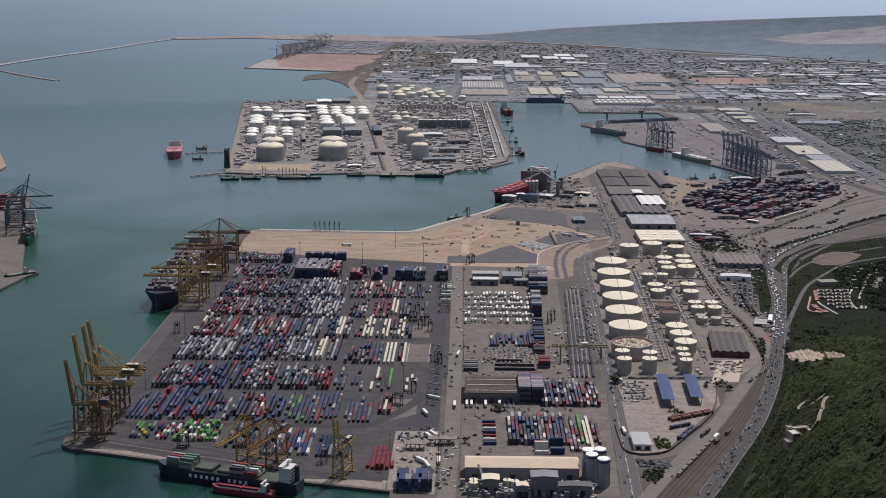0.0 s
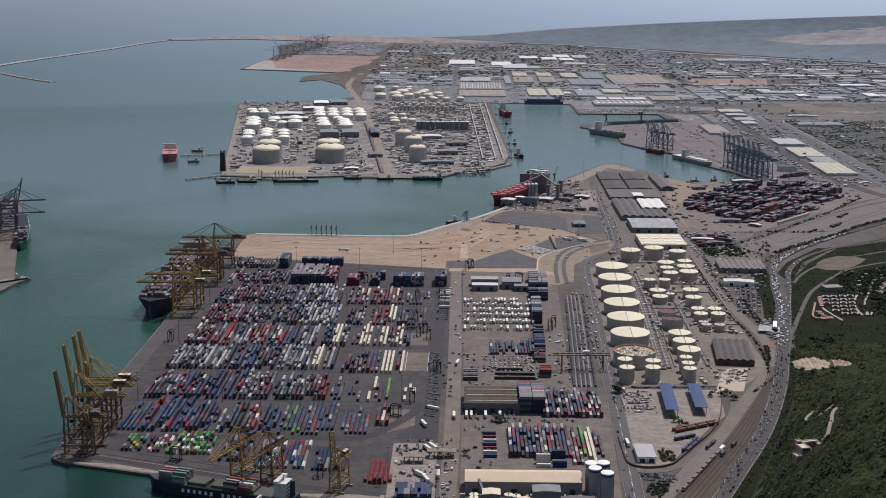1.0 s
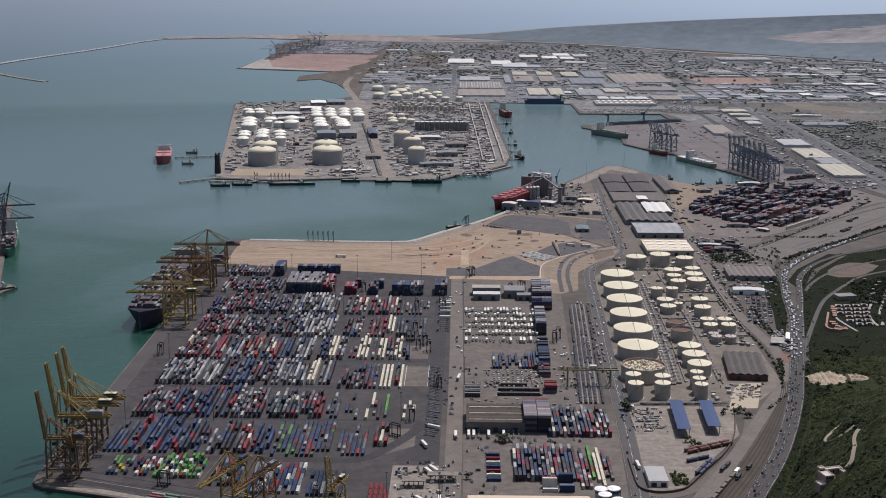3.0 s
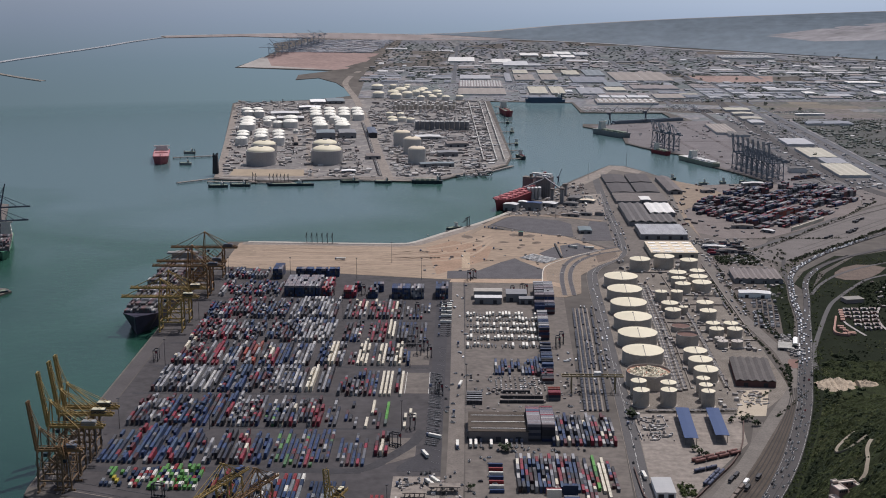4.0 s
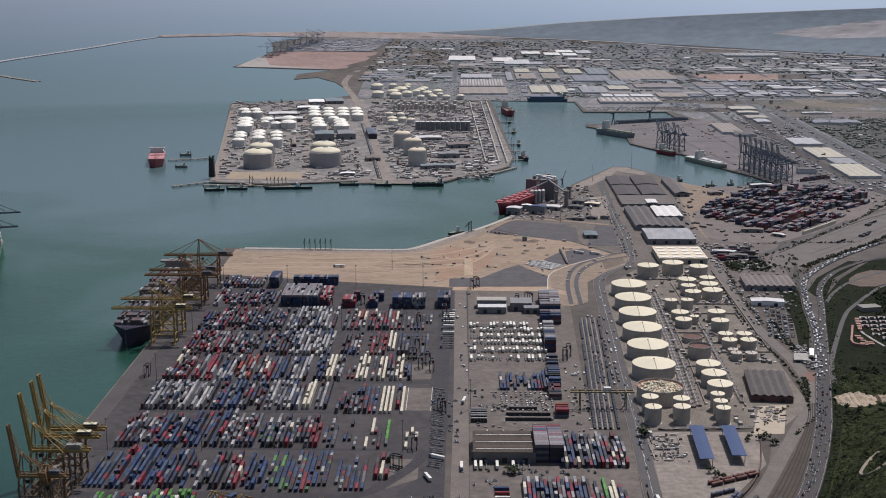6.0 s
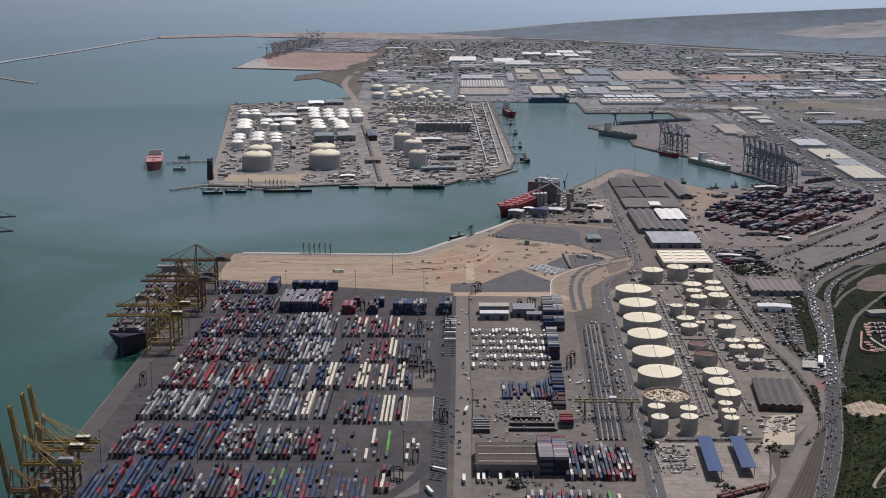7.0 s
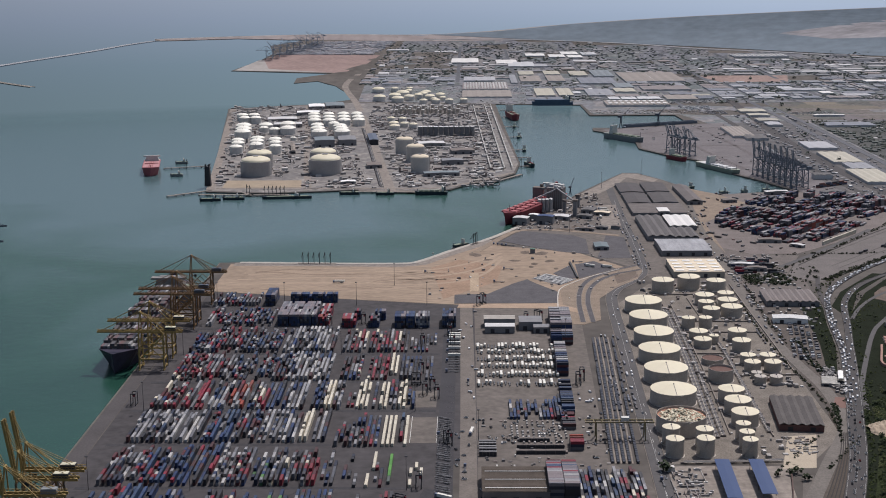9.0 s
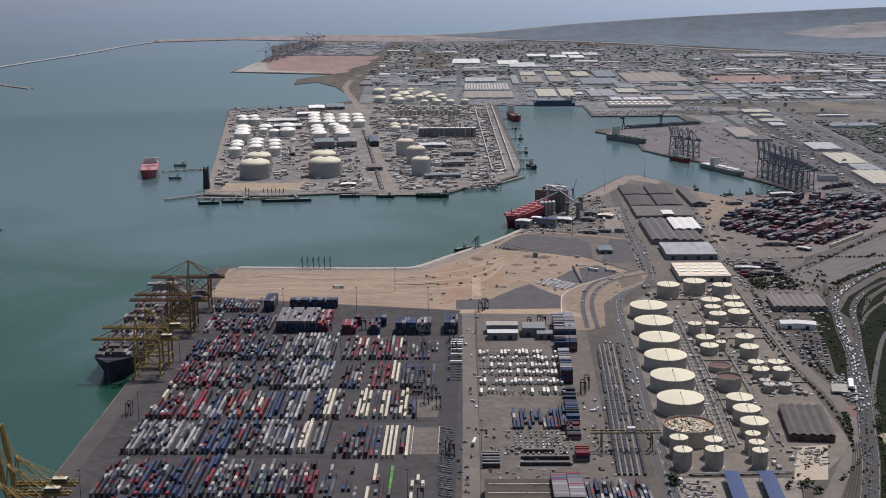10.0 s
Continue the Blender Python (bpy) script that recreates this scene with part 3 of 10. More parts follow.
# plot tones carry the blue cast of distance haze in their colour
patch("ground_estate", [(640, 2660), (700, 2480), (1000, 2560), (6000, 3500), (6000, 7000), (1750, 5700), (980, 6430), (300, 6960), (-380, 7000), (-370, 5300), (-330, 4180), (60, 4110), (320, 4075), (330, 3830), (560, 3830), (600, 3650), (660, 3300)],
      plots_material("haze_estate_ground", [(0.13, 0.138, 0.152), (0.18, 0.178, 0.19), (0.125, 0.142, 0.14), (0.215, 0.20, 0.195), (0.15, 0.155, 0.165)], 42), 0.1, "ground of the industrial estate, tinted pale haze-blue", "ground", FAR_CUTS)
patch("pavement_sand_quay", [(-340, 2086), (-340, 2104), (-101, 2092), (-79, 2105), (-36, 2178), (22, 2256), (36, 2240), (-22, 2160), (-68, 2088), (-100, 2076)], PALE, 0.22, "wide pale concrete edge of the sand quay", "pavement")
patch("ground_red_sand", [(-40, 1900), (-60, 2070), (-20, 2120), (40, 2080), (30, 1990)], mat("red_sand", (0.285, 0.195, 0.135), 0.95, vary=0.3, size=40, fine=4), 0.19, "reddish churned sand with wheel tracks", "ground")
patch("pavement_dark_lane", [(-60, 1190), (-60, 1200), (-37, 1240), (-37, 1862), (-22, 1862), (-22, 1190)], mat("fresh_asphalt", (0.046, 0.044, 0.048), 0.85, vary=0.3, size=30, fine=2), 0.2, "darker asphalt lane beside the terminal road", "pavement")
patch("ground_shore", [(-1560, 7075), (-1600, 7185), (-1219, 7380), (-733, 7535), (-249, 7368), (130, 7680), (320, 6960), (-240, 6900), (-800, 7060), (-1185, 7200)], mat("shore_soil", (0.34, 0.29, 0.27), 0.95, vary=0.25, size=150, fine=30), 0.45, "pale flat ground along the far shore", "ground", FAR_CUTS)
ribbon("beach", [(-1614, 7190), (-1219, 7385), (-733, 7540), (-249, 7372), (130, 7681), (601, 8412), (1434, 9242), (2374, 9953), (3251, 10545), (7000, 12960)], 50, DUNE, 0.9, "pale strip of beach along the open sea", "beach")

HIGHWAY = mat("highway_asphalt", (0.062, 0.057, 0.056), 0.85, vary=0.25, size=20, fine=2)
ribbon("road_terminal", [(-13, 1000), (-10, 1130), (-9, 1300), (-9, 1500), (-11, 1870)], 15, mat("road_concrete", (0.15, 0.13, 0.113), 0.85, vary=0.35, size=18, fine=2), 0.24, "pale concrete terminal road")
ribbon("road_port", [(138, 980), (141, 1030), (148, 1200), (155, 1380), (158, 1500), (165, 1680), (170, 1860), (176, 1930), (200, 1972), (221, 2005), (234, 2048), (241, 2202), (243, 2352), (250, 2578), (256, 2740)], 14, ROAD, 0.26, "grey two-lane port road")
ribbon("road_tanks", [(384, 2640), (371, 2446), (360, 2284), (353, 2125), (347, 2021), (340, 1875), (336, 1760), (337, 1693), (342, 1620), (348, 1565), (349, 1525), (346, 1480), (338, 1430), (324, 1395), (307, 1361), (280, 1299), (234, 1193), (189, 1106), (151, 1028), (130, 980)], 13, mat("access_concrete", (0.150, 0.134, 0.118), 0.9, vary=0.3, size=16, fine=2), 0.28, "grey access road round the tank farm")
PORT_LINE = [(138, 980), (141, 1030), (148, 1200), (155, 1380), (158, 1500), (165, 1680), (170, 1860), (176, 1930), (200, 1972), (221, 2005), (234, 2048), (241, 2202), (243, 2352), (250, 2578)]
for i, e in enumerate((-7.6, 7.6)):
    ribbon("trim_port_kerb_%d" % (i + 1), [(x + e, y) for x, y in PORT_LINE], 0.5, PALE, 0.45, "pale kerb of the port road", "kerb", 0.4)
for i, e in enumerate((0.0,)):
    ribbon("trim_port_line_%d" % (i + 1), [(x + e, y) for x, y in PORT_LINE], 0.14, PAINT, 0.32, "worn white lane line on the port road", "marking", 0.05)
BUND = mat("bund_concrete", (0.23, 0.20, 0.175), 0.9, vary=0.3, size=8)
for i, line in enumerate(([(229, 1415), (240, 1640), (243, 1870)], [(267, 1410), (272, 1640), (268, 1900)], [(331, 1600), (333, 1780), (335, 1970)], [(229, 1535), (268, 1540)], [(232, 1600), (270, 1602)], [(235, 1662), (272, 1662)], [(237, 1745), (330, 1745)], [(240, 1790), (332, 1790)], [(272, 1650), (331, 1650)], [(226, 1915), (334, 1920)], [(268, 1585), (331, 1588)])):
    ribbon("wall_bund_%d" % (i + 1), line, 0.9, BUND, 1.6, "low concrete bund wall between the tanks", "wall", 1.5)
def offset(line, d):
    out = []
    for i, (x, y) in enumerate(line):
        (xa, ya), (xb, yb) = line[max(0, i - 1)], line[min(len(line) - 1, i + 1)]
        n = math.hypot(xb - xa, yb - ya)
        out.append((x + d * (yb - ya) / n, y - d * (xb - xa) / n))
    return out


WEST_LINE = [(168, 980), (196, 1032), (213, 1068), (242.5, 1135), (257, 1166), (275, 1210), (286.5, 1240), (306, 1297), (329.5, 1371), (341, 1420), (361, 1495), (380.5, 1578), (399.7, 1657), (405, 1684), (419, 1780), (431.5, 1842), (438, 1874), (445, 1900), (463, 1946), (500, 2005), (541, 2060), (625, 2152), (719, 2250), (1000, 2480)]
EAST_LINE = [(176, 980), (204, 1032), (221, 1069), (250.2, 1135), (264.8, 1166), (283, 1210), (294.2, 1240), (314, 1297), (336.6, 1371), (348.7, 1420), (368, 1495), (388.5, 1578), (408, 1660), (417, 1700), (437, 1780), (450, 1842), (459.7, 1875), (469, 1900), (491.7, 1946), (520, 1985), (564, 2031), (690, 2125), (1000, 2330)]
ribbon("highway_west", WEST_LINE, 8.2, HIGHWAY, 0.55, "dark multi-lane coastal highway")
ribbon("highway_exit", [(428, 1835), (433, 1862), (437.5, 1900), (446, 1946), (455, 1985), (462, 2012)], 5.5, HIGHWAY, 0.5, "dark exit lane leaving the coastal highway")
ribbon("highway_east", EAST_LINE, 7.6, HIGHWAY, 0.6, "dark second carriageway of the coastal highway")
ribbon("road_cemetery", [(372, 1480), (386, 1548), (413, 1627), (456, 1746), (478, 1785), (517, 1847), (556, 1902), (700, 1980)], 5.2, ROAD, 0.6, "narrow grey road below the cemetery")
ribbon("road_inland", [(783, 4927), (753, 3976), (722, 3329), (728, 2902), (750, 2560), (830, 2400)], 24, HIGHWAY, 0.5, "wide dark road through the industrial estate")
ribbon("road_inland_quay", [(640, 4300), (662, 3753), (668, 3326), (680, 2899), (705, 2600)], 14, HIGHWAY, 0.5, "dark road behind the crane quay")
def straight(a, b, n=9):
    return [(a[0] + (b[0] - a[0]) * i / n, a[1] + (b[1] - a[1]) * i / n) for i in range(n + 1)]


# road grey tinted blue for distance haze
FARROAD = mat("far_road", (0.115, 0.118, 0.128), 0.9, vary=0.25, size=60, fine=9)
patch("ground_quay_side", [(668, 2640), (664, 3300), (652, 3640), (858, 3680), (858, 2560), (720, 2530)], plots_material("quay_side_ground", [(0.085, 0.082, 0.085), (0.115, 0.108, 0.105), (0.09, 0.088, 0.09), (0.145, 0.13, 0.12)], 26), 0.3, "dusty grey ground beside the estate highway", "ground")
patch("ground_yard_east", [(690, 2400), (724, 2532), (670, 2642), (858, 2562), (1000, 2572), (900, 2562), (787, 2492)], mat("yard_east_dust", (0.15, 0.132, 0.122), 0.9, vary=0.4, size=20, fine=2), 0.34, "dusty ground at the end of the box yard", "ground")
patch("ground_estate_fields", [(850, 3690), (850, 4110), (1900, 4130), (1700, 3690)], plots_material("field_strips", [(0.112, 0.10, 0.092), (0.088, 0.094, 0.084), (0.145, 0.126, 0.112), (0.10, 0.096, 0.094)], 75), 0.6, "brown and olive field strips in the estate", "ground", FAR_CUTS)
patch("ground_estate_scrub", [(862, 2700), (868, 3660), (1700, 3660), (1500, 2760), (1000, 2560), (880, 2560)], mat("estate_scrub", (0.078, 0.079, 0.074), 0.95, vary=0.5, size=40, fine=6), 0.6, "dark scrub and plots beside the highway", "ground", FAR_CUTS)
for i, (x, y, sx, sy, tone) in enumerate(((901, 3981, 120, 130, (0.135, 0.125, 0.10)), (1046, 3962, 180, 90, (0.165, 0.145, 0.115)), (1053, 3738, 172, 130, (0.15, 0.135, 0.135)), (1240, 3960, 170, 100, (0.12, 0.125, 0.105)), (1046, 4066, 180, 70, (0.19, 0.165, 0.13)), (1240, 3750, 170, 130, (0.14, 0.14, 0.13)))):
    patch("ground_field_%d" % (i + 1), [(x - sx / 2, y - sy / 2), (x + sx / 2, y - sy / 2), (x + sx / 2, y + sy / 2), (x - sx / 2, y + sy / 2)], mat("field_soil_%d" % (i + 1), tone, 0.95, vary=0.3, size=60, fine=8, streak=4.0), 0.75, "ploughed brown field between dirt roads", "ground", FAR_CUTS)
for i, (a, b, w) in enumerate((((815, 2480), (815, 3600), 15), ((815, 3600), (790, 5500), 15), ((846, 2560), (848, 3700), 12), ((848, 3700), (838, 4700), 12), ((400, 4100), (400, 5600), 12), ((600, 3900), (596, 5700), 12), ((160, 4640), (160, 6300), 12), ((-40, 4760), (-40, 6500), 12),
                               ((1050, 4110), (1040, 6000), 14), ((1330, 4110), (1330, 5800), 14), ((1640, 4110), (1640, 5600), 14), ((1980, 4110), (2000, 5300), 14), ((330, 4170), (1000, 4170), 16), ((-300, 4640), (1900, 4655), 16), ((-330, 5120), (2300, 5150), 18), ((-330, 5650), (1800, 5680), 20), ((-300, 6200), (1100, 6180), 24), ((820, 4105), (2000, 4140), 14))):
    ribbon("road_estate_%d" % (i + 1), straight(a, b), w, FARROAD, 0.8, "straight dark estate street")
for i, (a, b) in enumerate((((850, 3905), (1800, 3915)), ((850, 3800), (1800, 3810)), ((850, 4015), (1800, 4030)))):
    ribbon("road_field_%d" % (i + 1), straight(a, b), 9, PALE, 0.85, "pale dirt road between the fields")
ribbon("road_coast", [(-240, 7000), (120, 7060), (758, 6663), (979, 6281), (1344, 6022), (1731, 5573), (2600, 4900)], 36, mat("far_pale_road", (0.34, 0.335, 0.33), 0.9, vary=0.2, size=60), 2.0, "pale far road along the river")
ribbon("road_island", [(-150, 2680), (-205, 3130), (-268, 3640), (-332, 4153), (-380, 4420), (-420, 4700), (-400, 5150), (-330, 5700), (-240, 6373)], 20, PALE, 0.4, "pale road onto the oil island")
for i, line in enumerate(([(600, 2700), (560, 2850), (520, 3100), (480, 3400)], [(640, 2760), (610, 3000), (590, 3300), (560, 3560)], [(420, 3180), (520, 3250), (640, 3230)], [(380, 3420), (480, 3500), (620, 3560)])):
    ribbon("road_quay_track_%d" % (i + 1), line, 9, mat("stained_quay", (0.125, 0.11, 0.108), 0.9, vary=0.4, size=18), 0.3, "darker wheel track across the empty quay", "track", 0.1)
ribbon("road_island_cross", [(-640, 3860), (-480, 3850), (-330, 3850), (-280, 3800)], 12, PALE, 0.5, "pale cross road between tank groups")
ribbon("road_island_cross_2", [(-545, 3340), (-400, 3330), (-240, 3340)], 10, PALE, 0.5, "pale cross road between tank groups")
ribbon("road_island_quay", [(-480, 2715), (-300, 2705), (-215, 2712), (-110, 2700), (-50, 2712), (30, 2800), (80, 2880)], 12, PALE, 0.5, "pale quay road along the island front")
ribbon("road_island_inner", [(-304, 2690), (-350, 3050), (-400, 3500), (-464, 4062)], 13, PALE, 0.45, "pale inner road between tank groups")
ribbon("road_island_west", [(-488, 2700), (-545, 3120), (-600, 3500), (-670, 4005)], 16, PALE, 0.45, "pale pier road along the island edge")
for i, x in enumerate((0, 4.9, 9.8, 14.7, 22)):
    if i < 4:
        ribbon("pavement_siding_%d" % (i + 1), [(135.5 + x - 18, 1345), (135.5 + x - 8, 1540), (135.5 + x, 1727)], 1.5, PALE, 0.5, "pale concrete strip between the sidings", "pavement", 0.3)
    ribbon("rail_track_%d" % (i + 1), [(133 + x - 18, 1345), (133 + x - 8, 1540), (133 + x, 1727)], 2.2, DARK, 0.5, "dark rail siding of the freight terminal", "rail track", 0.45)
RAIL = mat("rusty_rail", (0.036, 0.030, 0.027), 0.8, vary=0.3, size=6)
for i in range(5):
    ribbon("rail_line_%d" % (i + 1), [(151 + 5 * i, 1010), (200 + 4.6 * i, 1107), (245 + 4.2 * i, 1193), (288 + 3 * i, 1293), (317 + 2 * i, 1369), (331 + 1.6 * i, 1420)], 1.0, RAIL, 0.42, "rusty railway line", "rail track", 0.3)
HEDGES = [[(431, 2062), (494, 2138), (546, 2205), (630, 2315), (732, 2468)], [(466, 1992), (510, 2041), (545, 2080), (593, 2131), (654, 2203), (740, 2290)], [(434, 2139), (488, 2152), (538, 2147), (597, 2156)]]
ribbon("road_yard_side", offset(HEDGES[0][:-1], -8), 9, ROAD, 0.34, "grey road along the hedge of the rail yard", "road", 0.2)
ribbon("ground_yard_bank", offset(HEDGES[1], 1), 7, GRASS, 0.36, "dark green bank between the rail yard and the highway", "verge", 0.2)
for i in (0, 3, 4):
    ribbon("rail_freight_%d" % (i + 1), [(470 + 9 * i, 2104 - 10 * i), (540 + 9 * i, 2182 - 10 * i), (620 + 9 * i, 2278 - 10 * i), (740 + 9 * i, 2420 - 10 * i)], 1.4, mat("freight_rail_%d" % i, (0.105, 0.093, 0.086), 0.85, vary=0.3, size=6), 0.36, "worn rail line in the wide freight yard", "rail track", 0.2)
for i in (0, 5):
    ribbon("rail_yard_line_%d" % (i + 1), [(452 + 3 * i, 2078 - 18 * i), (560 + 4 * i, 2220 - 20 * i), (676 + 6 * i, 2360 - 22 * i), (890, 2535 - 24 * i)], 2.4, RAIL, 0.4, "rail line in the wide freight yard", "rail track", 0.3)
for i, w in enumerate((0, 1, 2)):
    ribbon("sand_track_%d" % (i + 1), [(-330 + 10 * w, 1975 + 30 * w), (-200, 1990 + 26 * w), (-60, 1970 + 40 * w), (10, 2010 + 50 * w), (40, 2120 + 20 * w)], 5, mat("packed_sand", (0.34, 0.26, 0.19), 0.95, vary=0.2, size=15), 0.2, "wheel-packed track across the sand", "track")
TRACKS = [mat("packed_sand_pale", (0.36, 0.275, 0.20), 0.95, vary=0.3, size=9), mat("packed_sand_dark", (0.235, 0.172, 0.125), 0.95, vary=0.3, size=9)]
wheel = random.Random(17)
for i in range(22):
    x, y = wheel.uniform(-320, 30), wheel.uniform(1945, 2075)
    dx, dy = wheel.uniform(25, 80), wheel.uniform(-26, 26)
    if x < -60 and y > 2060 or x + dx * 2 > 60:
        continue
    ribbon("sand_rut_%d" % (i + 1), [(x, y), (x + dx, y + dy), (x + dx * 1.7, y + dy * wheel.uniform(0.2, 1.4)), (x + dx * 2, y + dy * 0.8)], wheel.uniform(1.6, 4.5), TRACKS[i % 2], 0.24, "wheel rut across the sand", "track", 0.08)
ribbon("quay_coping_sand", [(-333, 2106), (-99, 2093), (-77, 2107), (-33, 2180), (25, 2258), (76, 2357)], 8, mat("new_quay_concrete", (0.38, 0.345, 0.30), 0.85, vary=0.2, size=12, fine=1.5), 0.4, "pale concrete quay edge of the filled land", "quay edge")
ribbon("trim_quay_channel", [(-330, 2098), (-101, 2085), (-84, 2094), (-45, 2166)], 2.6, GRAVEL, 0.3, "dark drain channel behind the quay edge", "trim", 0.2)
ribbon("quay_coping_west", [(-362, 1152), (-362, 1500), (-362, 2104)], 1.6, APRON, 0.3, "pale coping of the west quay", "quay edge")
PALEROCK = mat("pale_breakwater_rock", (0.36, 0.365, 0.37), 0.95, vary=0.25, size=30)
ribbon("breakwater", [(-1892, 5360), (-1858, 5605), (-1810, 5839), (-1701, 6369), (-1660, 6760), (-1581, 7060)], 30, PALEROCK, 1.6, "long pale rock breakwater", "breakwater", 5)
ribbon("breakwater_inner", [(-1790, 5066), (-1604, 4832), (-1455, 4683)], 18, ROCK, 1.2, "inner rock breakwater arm", "breakwater", 8)
ribbon("breakwater_root", [(-1892, 5360), (-1960, 4900), (-2100, 4500)], 30, PALEROCK, 1.6, "rock breakwater root", "breakwater", 8)

patch("ground_cemetery_bare", [(503, 1896), (512, 1925), (530, 1953), (555, 1973), (580, 1970), (592, 1955), (575, 1925), (556, 1900), (535, 1882), (514, 1882)], mat("bare_brown_slope", (0.13, 0.10, 0.082), 0.95, vary=0.4, size=14, fine=1.6), 0.45, "bare brown ground above the cemetery", "ground")
ribbon("road_ramp", [(448, 1800), (470, 1850), (505, 1905), (560, 1960), (640, 2010)], 4.6, ROAD, 0.62, "grey slip road between the highway ramps")
ribbon("ground_highway_verge", offset(EAST_LINE[:15], 12.0), 16, GRASS, 0.5, "dark green verge at the foot of the hill", "verge", 0.2)
# edge lines and barriers of the highway, and the wall of the loading yard
for i, (line, d) in enumerate(((WEST_LINE[:-1], -4.3), (WEST_LINE[:-1], 3.9), (EAST_LINE[:-2], 4.0), (EAST_LINE[13:-2], -3.7))):
    ribbon("trim_highway_barrier_%d" % (i + 1), offset(line, d), 0.4, ROAD, 1.2, "grey concrete barrier along the highway", "barrier", 1.0)
for i, (line, d) in enumerate(((WEST_LINE[:-1], -3.5), (EAST_LINE[:-2], 3.2))):
    ribbon("trim_lane_line_%d" % (i + 1), offset(line, d), 0.12, PAINT, 0.68, "worn white lane line on the highway", "marking", 0.05)
ribbon("wall_loading_yard", [(144, 1200), (144, 1141), (146, 1132), (151, 1126), (160, 1123), (172, 1125), (183, 1131), (189, 1140), (210, 1177), (232, 1213), (249, 1257), (262, 1320)], 1.0, mat("red_brown_wall", (0.11, 0.075, 0.065), 0.9, vary=0.3, size=6), 2.2, "low red-brown wall round the loading yard", "wall", 2.1)
ribbon("road_wall_lane", [(146, 1118), (172, 1116), (196, 1136), (220, 1180), (243, 1216), (262, 1262), (276, 1320)], 9, mat("lane_grey", (0.125, 0.11, 0.097), 0.9, vary=0.25, size=14, fine=1.5), 0.24, "grey lane outside the yard wall", "road")


def left_pier():
    bm = bmesh.new()
    flat_poly(bm, [(-614, 1700), (-604, 1772), (-594, 1797), (-606, 1811), (-622, 1812), (-717, 2120), (-804, 2407), (-1100, 2500), (-1300, 1800), (-700, 1550)], 0.0, 7.0)
    tagged(new("pavement_east_pier", mesh("pavement_east_pier", bm, APRON, QUAYWALL)), "grey concrete container pier across the water", "pavement", kind="structure")
    bm = bmesh.new()
    flat_poly(bm, [(-966, 2745), (-962, 2700), (-1200, 2600), (-1300, 2900), (-1068, 2990)], 0.0, 7.0)
    tagged(new("pavement_east_mole", mesh("pavement_east_mole", bm, SAND, QUAYWALL)), "sandy mole across the water", "pavement", kind="structure")


left_pier()

# ---------------------------------------------------------------- hill
EDGE = [(110, 480), (168, 900), (220, 1032), (236, 1069), (261, 1135), (290, 1210), (321, 1297), (343, 1371), (355, 1420), (375, 1500), (408, 1627), (440, 1800)]


def hill_edge(y):
    for (xa, ya), (xb, yb) in zip(EDGE, EDGE[1:]):
        if y <= yb:
            return xa + (xb - xa) * max(0, (y - ya)) / (yb - ya)
    return EDGE[-1][0]


def hill_height(x, y):
    d = x - hill_edge(y) - 6
    if d <= 0:
        return 0.0
    s = max(0.0, min(1.25, (1465 - y) / 370))
    h = 165 * (1 - math.exp(-d * s / 130)) * min(1, s * 1.3)
    return max(0, h + min(1, d / 30) * min(1, s) * 7 * noise.noise(Vector((x / 45, y / 45, 0))))


HILL_PATHS = [[(278, 985), (278, 1011), (284, 1019), (291, 1038), (300, 1066), (309, 1098), (319, 1122), (326, 1141)], [(345, 1247), (335, 1236), (325, 1216), (316, 1195), (310, 1182), (309, 1175), (311, 1169), (316, 1165), (324, 1166), (331, 1170)]]
HILL_PATHS = [[(a[0] + (b[0] - a[0]) * f / 3, a[1] + (b[1] - a[1]) * f / 3) for a, b in zip(line, line[1:]) for f in range(3)] + line[-1:] for line in HILL_PATHS]


def canopy_rise(x, y):
    """The uneven top of the scrub, bare on the paths and round the villa."""
    if 350 < x < 428 and 1376 < y < 1442:
        return 0.0
    for line in HILL_PATHS:
        for a, b in zip(line, line[1:]):
            for f in (0, .5):
                if math.hypot(x - a[0] - f * (b[0] - a[0]), y - a[1] - f * (b[1] - a[1])) < 9:
                    return 0.0
    low = min(1.0, max(0.0, (x - hill_edge(y) - 8) / 12))
    return low * (3.4 * max(0, noise.noise(Vector((x / 9, y / 9, 4))) + 0.25) + 3.2 * abs(noise.noise(Vector((x / 5, y / 5, 7)))) + 1.8 * abs(noise.noise(Vector((x / 2.2, y / 2.2, 1)))))


def hill():
    xs = [i * 2.8 for i in range(125)] + [360 + 35 * i for i in range(13)]
    ys = [500 + 20 * j for j in range(11)] + [712 + 2.8 * j for j in range(285)]
    verts = []
    for y in ys:
        e = hill_edge(y) + 4
        for x in xs:
            verts.append((e + x, y, hill_height(e + x, y) + 0.35 + (canopy_rise(e + x, y) if x < 350 and y > 700 else 1.0)))
    w = len(xs)
    faces = [(j * w + i, j * w + i + 1, (j + 1) * w + i + 1, (j + 1) * w + i) for j in range(len(ys) - 1) for i in range(w - 1)]
    me = bpy.data.meshes.new("hillside")
    me.from_pydata(verts, [], faces)
    me.materials.append(SCRUB)
    tagged(new("hillside", me), "steep green scrub hillside above the highway", "hill", kind="structure")


hill()
DUST = mat("path_dust", (0.23, 0.20, 0.155), 0.95, vary=0.2, size=8)
for k, line in enumerate(HILL_PATHS):
    ribbon("road_hill_path_%d" % (k + 1), [(x, y, hill_height(x, y) + 1.1) for x, y in line], (3.6, 2.8)[k], DUST, 0.3, "pale dirt path winding up the hillside", "path", 1.6)

